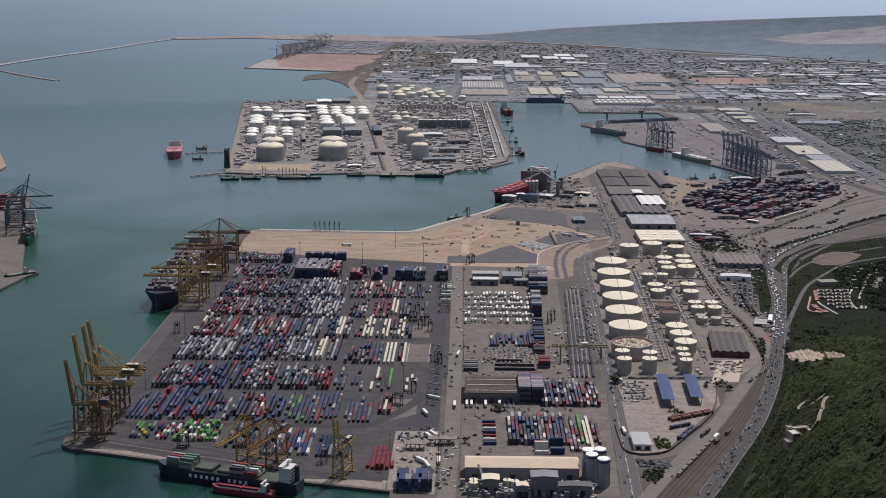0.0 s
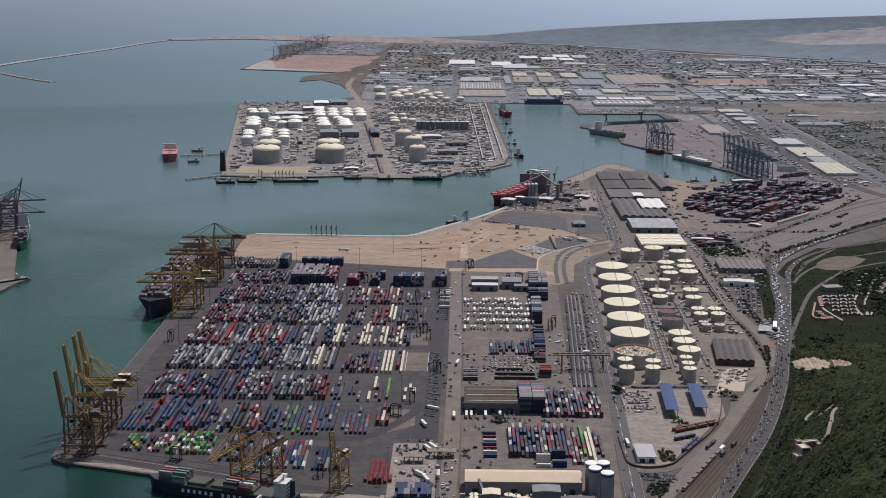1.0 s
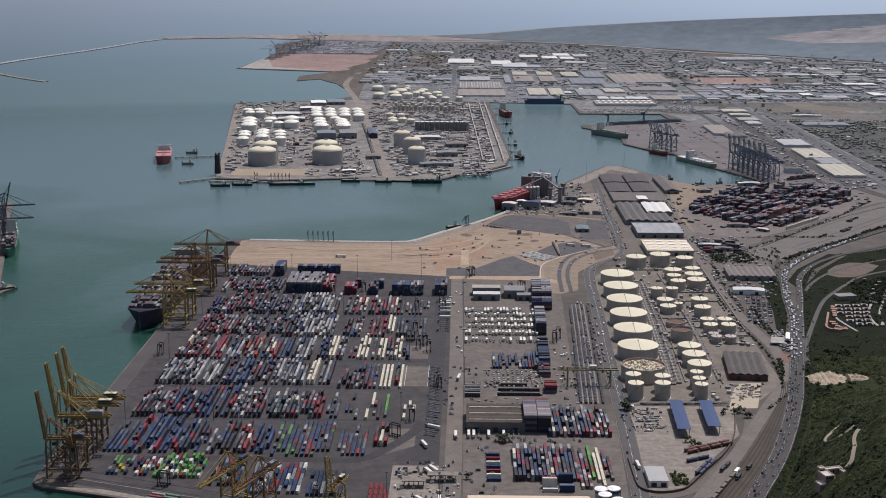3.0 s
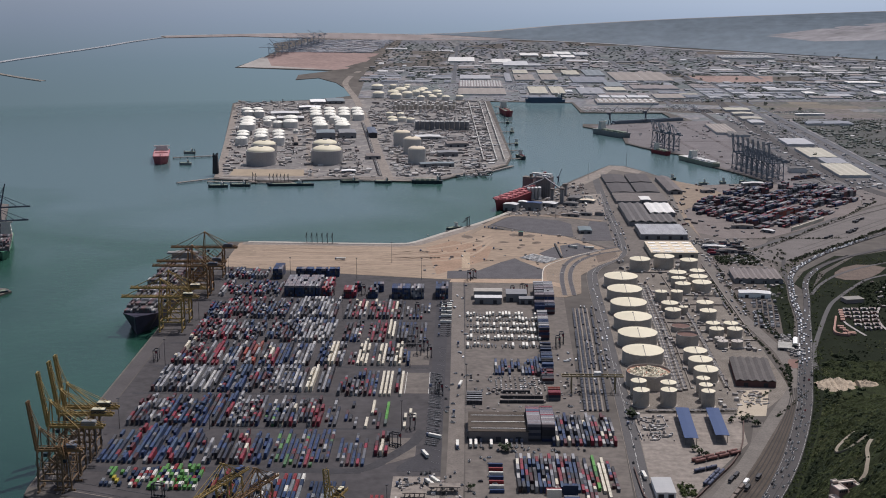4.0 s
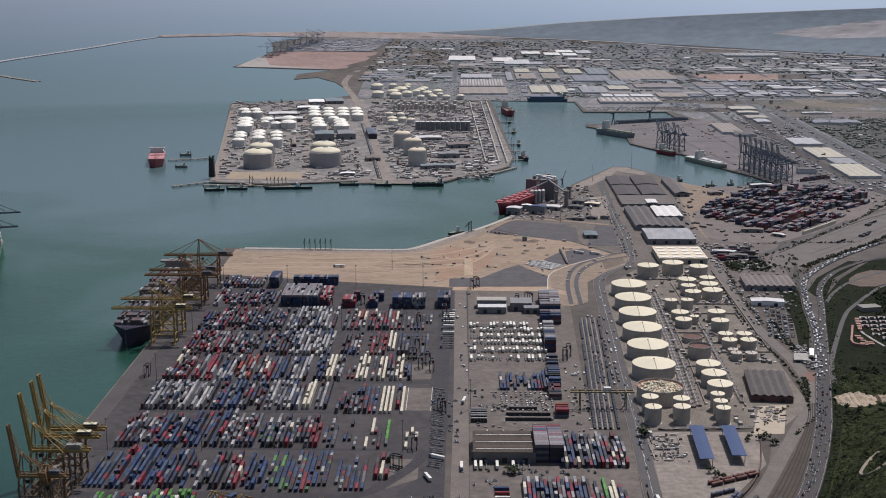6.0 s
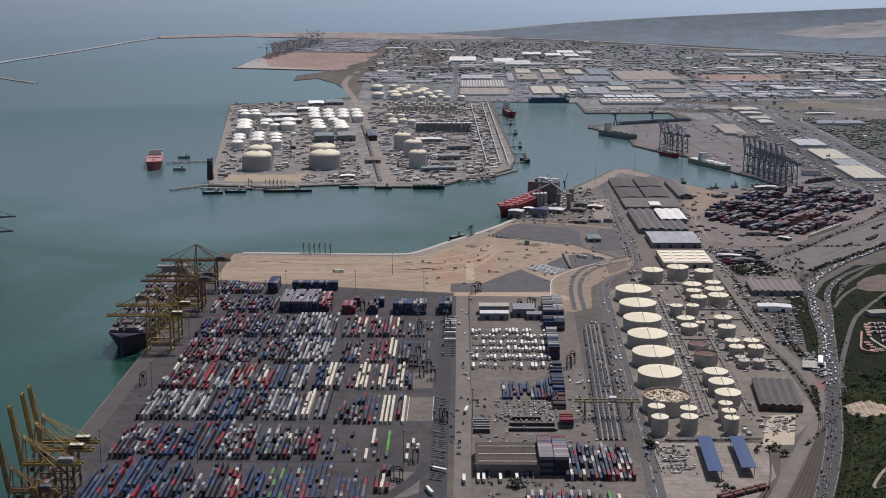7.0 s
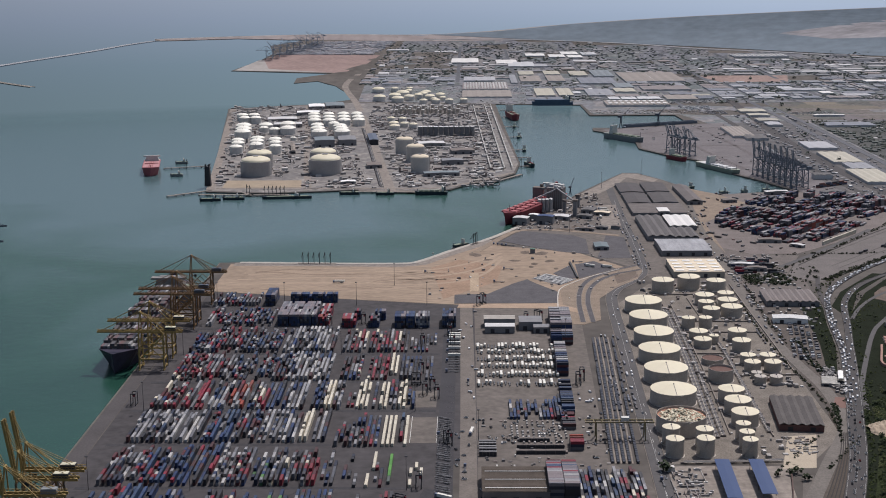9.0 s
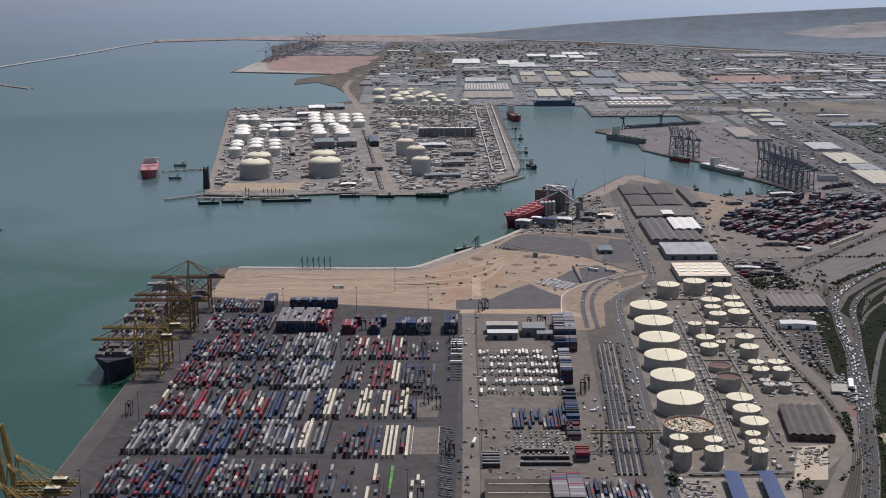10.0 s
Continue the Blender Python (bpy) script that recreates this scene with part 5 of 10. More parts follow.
def near_row(x0, x1, y0, y1, tones, share, high, seed, short=False):
    r = random.Random(seed)
    for i in range(round((x1 - x0) / 3.75)):
        step = 6.4 if short else 12.75
        for j in range(int((y1 - y0 + 1) / step)):
            if r.random() < share:
                for k in range(r.randint(1, high)):
                    container(x0 + 3.75 * (i + 0.5), y0 + (0.5 + j) * step, k * BOX_H, r.choice(tones), "containers near the south quay", short)


near_row(-305, -288, 1152, 1190, ["grey", "yellow", "navy", "grey", "navy", "lime"], 0.62, 1, 1, True)
near_row(-284, -264, 1150, 1192, ["green", "white", "navy", "grey", "red", "white", "navy"], 0.8, 1, 2, True)
near_row(-264, -222, 1146, 1192, ["lime", "lime", "green", "white", "white", "red", "navy", "lime"], 0.86, 2, 6, True)
near_row(-214, -186, 1130, 1182, ["blue", "navy", "navy", "grey", "navy", "red", "grey"], 0.95, 2, 3)
near_row(-180, -136, 1114, 1180, ["blue", "navy", "navy", "grey", "grey", "red", "blue", "white"], 0.95, 1, 4)
near_row(-130, -100, 1110, 1172, ["blue", "navy", "navy", "grey"], 0.85, 1, 5)
for lane_i, (a, n) in enumerate(((1086, 1), (1083, 4), (1083, 4), (1083, 4), (1083, 3), (1086, 1))):
    for j in range(n):
        container(-81 + 4.2 * lane_i, a + 6 + 12.75 * j, 0, "red", "red containers by the gate")
        if j < 1 and 1 < lane_i < 4:
            container(-81 + 4.2 * lane_i, a + 6 + 12.75 * j, BOX_H, "red", "red containers by the gate")

# ---------------------------------------------------------------- storage tanks
def tank(x, y, r, h, kind="cone", label="", group="", wall=None, roof=None, n=36):
    ob = thing("storage_tank", x, y, 0.1, 0, label, "storage tank", group)
    bm = bmesh.new()
    if kind in ("open", "float"):
        for a, b in ((0.0, h),):
            bmesh.ops.create_cone(bm, cap_ends=False, segments=n, radius1=r, radius2=r, depth=h, matrix=Matrix.Translation((0, 0, h / 2)))
        bmesh.ops.solidify(bm, geom=bm.faces[:], thickness=0.35)
        drum(bm, 0, 0, 0, 0.4, r * 0.99, n)
    else:
        drum(bm, 0, 0, 0, h, r, n)
    part("shell", bm, wall or TANKWALL, ob, smooth=False)
    bm = bmesh.new()
    for z in (h * 0.33, h * 0.66, h - 0.3):
        bmesh.ops.create_cone(bm, cap_ends=False, segments=n, radius1=r + 0.12, radius2=r + 0.12, depth=0.22, matrix=Matrix.Translation((0, 0, z)))
    bmesh.ops.create_cone(bm, cap_ends=True, segments=n, radius1=r + 0.9, radius2=r + 0.9, depth=0.3, matrix=Matrix.Translation((0, 0, 0.1)))
    part("wind_girder", bm, wall or TANKWALL, ob)
    bm = bmesh.new()
    if kind == "cone":
        bmesh.ops.create_cone(bm, cap_ends=True, segments=n, radius1=r + 0.15, radius2=0.4, depth=r * 0.19, matrix=Matrix.Translation((0, 0, h + r * 0.095)))
        part("roof", bm, roof or TANKROOF, ob, "cream painted cone roof")
        bm = bmesh.new()
        beam(bm, (0, -r, h + 0.3), (0, 0, h + r * 0.19 + 0.3), 0.5, 0.25)
        drum(bm, 0, 0, h + r * 0.15, h + r * 0.19 + 0.8, 0.7, 10)
        part("roof_walkway", bm, STEEL, ob)
    elif kind == "dome":
        bmesh.ops.create_uvsphere(bm, u_segments=n, v_segments=20, radius=1)
        bmesh.ops.delete(bm, geom=[v for v in bm.verts if v.co.z < -0.01], context="VERTS")
        for v in bm.verts:
            v.co = (v.co.x * r * 0.94, v.co.y * r * 0.94, h + v.co.z * r * 0.28)
        part("roof", bm, roof or TANKROOF, ob, "pale domed roof", smooth=True)
        bm = bmesh.new()
        box(bm, 0, 0, h + r * 0.27, r * 0.3, r * 0.3, 1.6)
        beam(bm, (r * 0.97, 0, 0), (r * 0.97, 0, h + 2), 2.2)
        part("pipe_tower", bm, GREY, ob)
    elif kind == "cap":
        bmesh.ops.create_cone(bm, cap_ends=True, segments=n, radius1=r + 0.15, radius2=r * 0.7, depth=r * 0.2, matrix=Matrix.Translation((0, 0, h + r * 0.1)))
        bmesh.ops.create_cone(bm, cap_ends=True, segments=n, radius1=r * 0.7, radius2=0.3, depth=r * 0.14, matrix=Matrix.Translation((0, 0, h + r * 0.27)))
        part("roof", bm, roof or WHITE, ob, "white domed roof")
        bm = bmesh.new()
        beam(bm, (0, -r, h + 0.4), (0, 0, h + r * 0.34 + 0.4), 1.0, 0.4)
        part("roof_walkway", bm, STEEL, ob)
    elif kind == "open":
        drum(bm, 0, 0, h * 0.82, h * 0.86, r * 0.97, n)
        part("floating_roof", bm, BRICK, ob)
        bm = bmesh.new()
        rng2 = random.Random(3)
        for _ in range(290):
            a, q = rng2.uniform(0, 6.28), r * 0.88 * math.sqrt(rng2.random())
            box(bm, q * math.cos(a), q * math.sin(a), h * 0.86, 3.2, 1.7, 0.5, rng2.uniform(0, 180))
        tagged(part("roof_float", bm, TANKROOF, ob, "scattered cream floats"), kind="stuff")
    else:
        drum(bm, 0, 0, h * 0.8, h * 0.84, r * 0.96, n)
        part("floating_roof", bm, TANKRUST, ob, "rusty floating roof")
    bm = bmesh.new()
    rows = []
    for i in range(11):
        a, z = math.pi * (1.1 + 0.05 * i), h * i / 10
        rows.append([bm.verts.new((q * math.cos(a), q * math.sin(a), z + e)) for q, e in ((r + .15, 0), (r + .85, 0), (r + .85, 0.3), (r + .15, 0.3))])
    for lo, hi in zip(rows, rows[1:]):
        for k in range(4):
            bm.faces.new((lo[k], lo[(k + 1) % 4], hi[(k + 1) % 4], hi[k]))
    part("stair", bm, wall or TANKWALL, ob)
    return ob


for i, y in enumerate((1841, 1773, 1706, 1640, 1572, 1503)):
    tank(206 - 2.95 * i, y + 4, 22.3, 13.5, "cone", "large cream-roofed oil tank in the row beside the port road", "large oil tanks")
tank(187, 1431, 22.9, 14.5, "open", "large open-topped tank with white floats on its roof", "large oil tanks")
for x, y in ((172, 1394), (171, 1365), (201, 1389), (198, 1366)):
    tank(x, y, 7.9, 16, "cone", "small slim oil tank with a cream roof", "small oil tanks")
for x, y in ((238, 1403), (237, 1382), (236, 1363)):
    tank(x, y, 6.7, 16, "cone", "small slim oil tank with a cream roof", "small oil tanks")
mid_tanks = [(243, 1936, 14.3, 16), (279, 1953, 14.4, 16), (312, 1940, 12.2, 14), (286, 1875, 11.8, 12), (314, 1884, 10.2, 12), (282, 1842, 9.6, 12), (310, 1851, 12.1, 12),
             (283, 1811, 10.2, 12), (309, 1819, 12.7, 12), (248, 1765, 7.7, 13), (268, 1766, 7.7, 13), (253, 1724, 10.5, 9), (252, 1692, 9.9, 9), (267, 1705, 5.4, 9),
             (295, 1716, 10.5, 12), (292, 1677, 10.2, 12), (289, 1629, 8.2, 10), (310, 1629, 8.5, 10), (289, 1605, 8.4, 10), (310, 1605, 8.8, 10)]
for x, y, r, h in mid_tanks:
    tank(x, y, r, h, "cone", "mid-size oil tank with a flat cream roof", "mid-size oil tanks")
for x, y, r, h in ((288, 1581, 5.6, 6), (288, 1562, 6.0, 8), (304, 1562, 6.5, 8)):
    tank(x, y, r, h, "cone", "low grey oil tank with a pale roof", "low oil tanks", roof=TANKWALL)
tank(252, 1631, 11.7, 6, "float", "low grey tank with a dark roof", "mid-size oil tanks")
tank(250, 1573, 12.7, 13, "float", "grey tank with a rust-red sunken roof", "mid-size oil tanks")
for y in (1509, 1477, 1443):
    tank(248, y, 12.6, 13, "cone", "broad oil tank with a flat cream roof", "mid-size oil tanks")

island_tanks = [(-599, 3741, 13.2, 18), (-569, 3743, 13.2, 18), (-584, 3680, 12.9, 18), (-555, 3680, 12.9, 18), (-561, 3527, 18, 18), (-551, 3464, 18, 18), (-544, 3409, 18, 18),
                (-510, 3556, 16, 15), (-507, 3500, 9.9, 15), (-477, 3473, 12.3, 15), (-455, 3555, 17.6, 18), (-444, 3470, 17.7, 18)]
island_tanks2 = [(-529, 3252, 13.4, 20), (-521, 3205, 13.2, 20), (-515, 3145, 13, 20), (-489, 3284, 14, 20), (-483, 3236, 14.3, 20), (-476, 3182, 14, 20), (-446, 3264, 13.9, 20),
                 (-438, 3213, 12.3, 20), (-430, 3156, 12.1, 20), (-417, 3361, 6.2, 8)]
island_tanks3 = [(-412, 3752, 14.6, 18), (-404, 3686, 15, 18), (-396, 3626, 15, 18), (-374, 3755, 13.8, 18), (-366, 3688, 14.6, 18), (-359, 3623, 14.9, 18), (-335, 3757, 14.4, 18),
                 (-328, 3690, 14.7, 18), (-321, 3626, 14.9, 18), (-300, 3759, 13.9, 18), (-291, 3692, 14.7, 18), (-284, 3628, 14.9, 18), (-379, 3530, 15, 18), (-371, 3470, 16, 18),
                 (-361, 3409, 17.4, 18), (-341, 3560, 12.5, 18), (-321, 3511, 15.5, 18), (-313, 3461, 16.2, 18), (-306, 3410, 17.5, 18)]
island_tanks4 = [(-287, 4455, 18, 12), (-268, 4212, 17, 14), (-237, 4472, 11, 12), (-225, 4258, 17, 14), (-205, 4330, 19, 14), (-212, 4168, 17, 14), (-180, 4217, 15, 14), (-190, 4475, 10, 12),
                 (-189, 4408, 10, 12), (-155, 4260, 12, 14), (-142, 4300, 14, 14), (-134, 4345, 14, 14), (-119, 4222, 14, 14), (-89, 4267, 14, 14), (-135, 4123, 11, 12), (-98, 4125, 11, 12)]
island_tanks4 += [(-60, 4127, 11, 12), (-105, 4165, 9, 12), (-80, 4196, 8.9, 12), (-18, 4142, 11, 12), (-206, 3704, 9.5, 12), (-175, 3692, 9.4, 12), (-193, 3600, 12, 12), (-166, 3593, 10, 12),
                 (-143, 3572, 10, 12), (-188, 3544, 12, 12)]
ISLEWALL = mat("pale_island_tank", (0.62, 0.60, 0.56), 0.6, vary=0.14, size=9, streak=0.3)
ISLEROOF = mat("off_white_tank_roof", (0.84, 0.81, 0.70), 0.5, vary=0.08, size=9)
for group in (island_tanks, island_tanks2, island_tanks3, island_tanks4):
    for x, y, r, h in group:
        tank(x, y, r * 1.1, h * 0.86, "cap", "white-roofed storage tank on the oil island", "island tanks", ISLEWALL, TANKROOF if group is island_tanks4 else ISLEROOF, 24)
for x, y, r in ((-436, 2966, 27), (-428, 2868, 31), (-306, 2984, 28), (-292, 2886, 33)):
    tank(x, y, r, 29, "dome", "huge concrete gas tank with a cream dome", "gas tanks", LNGWALL, TANKROOF, n=44)
for x, y, r in ((-146, 3150, 20), (-118, 3040, 20), (-103, 2892, 19)):
    tank(x, y, r, 31, "dome", "tall pale gas tank with a tan dome", "gas tanks", mat("pale_tank", (0.46, 0.44, 0.41), 0.6, vary=0.15, size=12), ROOFBEIGE, 36)
for i in range(11):
    tank(-121 + 12.4 * i, 3432, 6.0, 22, "cone", "slim grey silo tank standing in a row", "silo row", GREY, WHITE, 18)
for i in range(30):
    tank(-200 + 7.5 * (i % 15) * 1.6, 3850 + 70 * (i // 15) + 8 * (i % 3), 4.4, 14 + 3 * (i % 2), "cone", "slim pale process tank", "process tanks", TANKWALL, WHITE, 12)

# ---------------------------------------------------------------- cranes
ROOFCREAM = mat("cream_house_roof", (0.58, 0.55, 0.40), 0.6, vary=0.15, size=4)


def crane(x, y, rz=0.0, up=0.0, paint=None, label="", house=None, k=1.0, group="quay cranes", foot=0.0, boom=48, gauge=26):
    """A ship-to-shore gantry crane; its boom points to -x and is raised by up degrees."""
    paint = paint or YELLOW
    ob = thing("gantry_crane", x, y, foot, rz, label, "crane", group)
    H, hw = 40 * k, 8.5 * k
    bx = gauge
    for lx in (0, bx):
        for ly in (-hw, hw):
            bm = bmesh.new()
            beam(bm, (lx, ly, 1), (lx, ly * 0.82, H), 1.5 * k)
            box(bm, lx, ly, 0, 1.2, 6, 1.5)
            part("leg", bm, RUSTLEG if group == "corner quay cranes" else paint, ob)
    bm = bmesh.new()
    for ly in (-hw, hw):
        beam(bm, (0, ly, 12 * k), (bx, ly, 12 * k), 1.3 * k)
        beam(bm, (0, ly, 12 * k), (bx, ly * 0.85, 36 * k), 0.8 * k)
        beam(bm, (bx, ly, 12 * k), (0, ly * 0.85, 36 * k), 0.7 * k)
    for lx in (0, bx):
        beam(bm, (lx, -hw, 3), (lx, hw, 3), 1.2 * k)
        beam(bm, (lx, -hw, 12 * k), (lx, hw, 12 * k), 1.2 * k)
        beam(bm, (lx, -hw * 0.82, H), (lx, hw * 0.82, H), 1.6 * k)
        beam(bm, (lx, -hw, 12 * k), (lx, hw * 0.84, 34 * k), 0.6 * k)
    part("portal_frame", bm, RUSTLEG if group == "corner quay cranes" else paint, ob)
    bm = bmesh.new()
    for s in (-2.6, 2.6):
        beam(bm, (-2, s, H + 1), (bx + 20 * k, s, H + 1), 1.1 * k, 2.0 * k)
    for i in range(7):
        xx = -2 + (bx + 20 * k) * i / 6
        beam(bm, (xx, -2.6, H + 1), (xx, 2.6, H + 1), 0.6)
    part("back_girder", bm, paint, ob)
    apex = Vector((1.5, 0, H + 23 * k))
    bm = bmesh.new()
    for s in (-1, 1):
        beam(bm, (0, s * hw * 0.8, H), apex + Vector((0, s * 1.5, 0)), 1.0 * k)
        beam(bm, (bx, s * hw * 0.6, H), apex + Vector((0, s * 1.5, 0)), 0.7 * k)
    beam(bm, apex - Vector((0, 2.5, 0)), apex + Vector((0, 2.5, 0)), 1.2 * k)
    part("a_frame", bm, paint, ob)
    a = radians(up)
    tip = Vector((-boom * k * math.cos(a), 0, H + 1 + boom * k * math.sin(a)))
    root = Vector((-2, 0, H + 1))
    bm = bmesh.new()
    for s in (-2.2, 2.2):
        off = Vector((0, s, 0))
        beam(bm, root + off, tip + off, 1.0 * k, 1.8 * k)
    for i in range(9):
        p = root.lerp(tip, i / 8)
        beam(bm, p - Vector((0, 2.2, 0)), p + Vector((0, 2.2, 0)), 0.5)
        if i < 8:
            q = root.lerp(tip, (i + 1) / 8)
            beam(bm, p - Vector((0, 2.2, 0)), q + Vector((0, 2.2, 0)), 0.4)
    part("boom", bm, paint, ob)
    if group in ("corner quay cranes", "south quay cranes", "west quay cranes"):
        bm = bmesh.new()
        rise = Vector((math.sin(a), 0, math.cos(a))) * 2.4 * k
        steps = 12
        for i in range(steps):
            p, q = root.lerp(tip, i / steps), root.lerp(tip, (i + 1) / steps)
            for e in (-2.2, 2.2):
                o = Vector((0, e, 0))
                beam(bm, p + o, p.lerp(q, .5) + o * .4 + rise, 0.35)
                beam(bm, p.lerp(q, .5) + o * .4 + rise, q + o, 0.35)
            beam(bm, p.lerp(q, .5) + rise, q.lerp(root.lerp(tip, (i + 1.5) / steps), .5) + rise, 0.4)
        part("boom_truss", bm, paint, ob)
        for ly in (-hw, hw):
            bm = bmesh.new()
            for z0, z1 in ((1, 12), (12, 24), (24, 36)):
                for lx in (0, bx):
                    g = -1.5 if lx == 0 else 1.5
                    beam(bm, (lx, ly * (1 - z0 * .004), z0 * k), (lx + g * k, ly * .96, (z0 + z1) / 2 * k), 0.4)
                    beam(bm, (lx + g * k, ly * .96, (z0 + z1) / 2 * k), (lx, ly * (1 - z1 * .004), z1 * k), 0.4)
            beam(bm, (0, ly * .9, 24 * k), (bx, ly * .9, 24 * k), 0.8 * k)
            beam(bm, (0, ly * .88, 24 * k), (bx / 2, ly * .84, 37 * k), 0.6 * k)
            beam(bm, (bx, ly * .88, 24 * k), (bx / 2, ly * .84, 37 * k), 0.6 * k)
            part("leg_bracing", bm, RUSTLEG if group == "corner quay cranes" else paint, ob)
        bm = bmesh.new()
        for i in range(10):
            xx, xn = -2 + (bx + 20 * k) * i / 10, -2 + (bx + 20 * k) * (i + 1) / 10
            for e in (-2.6, 2.6):
                beam(bm, (xx, e, H + 2), ((xx + xn) / 2, e, H + 4 * k), 0.3)
                beam(bm, ((xx + xn) / 2, e, H + 4 * k), (xn, e, H + 2), 0.3)
        for e in (-2.6, 2.6):
            beam(bm, (-2, e, H + 4 * k), (bx + 20 * k, e, H + 4 * k), 0.35)
        part("girder_truss", bm, paint, ob)
        bm = bmesh.new()
        for i in range(6):
            z0, z1 = H * i / 6, H * (i + 1) / 6
            beam(bm, (bx + 1.4, hw * (.9 if i % 2 else .5), z0), (bx + 1.4, hw * (.5 if i % 2 else .9), z1), 0.7, 0.3)
        part("stair", bm, GREY, ob)
    for s in (-2.2, 2.2):
        o = Vector((0, s, 0))
        for end in (root.lerp(tip, 0.55) + o, root.lerp(tip, 0.95) + o, Vector((bx + 18 * k, s, H + 2)), Vector((bx + 4, s, H + 2))):
            bm = bmesh.new()
            beam(bm, apex + o * 0.5, end, 0.4)
            part("stay_cable", bm, paint, ob)
    bm = bmesh.new()
    box(bm, bx + 7 * k, 0, H + 2.2, 12 * k, 5.2 * k, 3.4 * k)
    cabin = part("machinery_house", bm, DARK if house is CABIN else house or CABIN, ob)
    bm = bmesh.new()
    box(bm, bx + 7 * k, 0, H + 2.2 + 3.4 * k, 11 * k, 5.4 * k, 0.5)
    part("roof", bm, ROOFCREAM if house is CABIN else house or CABIN, cabin)
    bm = bmesh.new()
    box(bm, 6 * k, 0, H - 5, 3, 2.6, 3)
    part("cabin", bm, GLASS, ob)
    return ob


# dark crane paint lifted to blue-grey: haze put into both steel colours
HAZESLATE = mat("hazed_slate_steel", (0.145, 0.17, 0.20), 0.7, vary=0.2, size=12)
HAZESTEEL = mat("hazed_pale_steel", (0.30, 0.33, 0.37), 0.7, vary=0.2, size=20)
CR = "tall yellow ship-to-shore crane with its boom raised, on the quay corner"
for y, hs in ((1232, CABIN), (1214, CABIN), (1184, HULLGREY)):
    crane(-352, y, 0, 80, YELLOW, CR, hs, 1.0, "corner quay cranes", 0.1)
crane(-350, 1146, 0, 80, OCHRE, "older rust-brown ship-to-shore crane with its boom raised on the quay corner", NAVY, 0.84, "corner quay cranes", 0.1, 50, 20)
crane(-330, 1143, 90, 60, OCHRE, "older rust-brown ship-to-shore crane at the quay corner", GREY, 0.7, "corner quay cranes", 0.1, 20, 20)
for y, pm, hs in ((1618, YELLOW, CABIN), (1660, YELLOW, CABIN), (1775, OCHRE, NAVY), (1800, OCHRE, NAVY), (1885, OCHRE, NAVY)):
    crane(-357, y, 0, 0, pm, "ochre ship-to-shore crane with its boom lowered over a container ship", hs, 0.98, "west quay cranes", 0.1, 46)
crane(-190, 1090, 66, 0, YELLOW, "yellow ship-to-shore crane with its boom lowered over the south quay", BLUE, 0.72, "south quay cranes", 0.1, 54, 20)
crane(-163, 1081, 66, 0, OCHRE, "rusty ship-to-shore crane working the ship at the south quay", GREY, 0.72, "south quay cranes", 0.1, 48, 16)
crane(-104, 1062, 72, 80, YELLOW, "slim yellow harbour crane with its boom raised at the south quay", CABIN, 0.62, "south quay cranes", 0.1, 48, 18)
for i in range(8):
    crane(552 + 5.6 * i, 2836 - 22 * i, 23, 79, HAZESLATE, "slate-blue ship-to-shore crane with its boom raised on the far quay", HAZESLATE, 0.85, "dark quay cranes", 0.1, 46)
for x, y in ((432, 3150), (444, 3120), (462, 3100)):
    crane(x, y, -60, 60, HAZESLATE, "slate-blue crane on the far empty quay", HAZESLATE, 0.9, "dark quay cranes", 0.1, 30, 20)
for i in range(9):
    crane(-845 + 14 * i, 5850 + 120 * i, 0, 45 if i % 2 else 0, HAZESTEEL, "distant quay crane in haze-paled steel at the far terminal", HAZESTEEL, 0.85, "far terminal cranes", 0.1)
for x, y, up in ((-703, 2062, 0), (-716, 2105, 75), (-724, 2132, 75), (-735, 2170, 0)):
    crane(x, y, 180 + 17, up, NAVY, "dark ship-to-shore crane on the pier across the water", HULLRED, 0.95, "pier cranes", 0.1)


def jib_crane(x, y, rz, k=1.0):
    ob = thing("jib_crane", x, y, 0.3, rz, "dark slewing dock crane on the pier", "crane", "dock cranes")
    ob.scale = ob.scale * k
    bm = bmesh.new()
    for sx in (-4, 4):
        for sy in (-4, 4):
            beam(bm, (sx, sy, 0), (sx * .3, sy * .3, 16), 0.9)
    drum(bm, 0, 0, 14, 26, 2.2, 10)
    part("tower", bm, NAVY, ob)
    bm = bmesh.new()
    box(bm, 3, 0, 26, 10, 5, 5)
    part("cabin", bm, NAVY, ob)
    bm = bmesh.new()
    for s in (-1, 1):
        beam(bm, (-2, s, 30), (-24, s * .4, 52), 0.7)
    part("jib", bm, NAVY, ob)


jib_crane(372, 3546, 160)
jib_crane(470, 3588, 200)


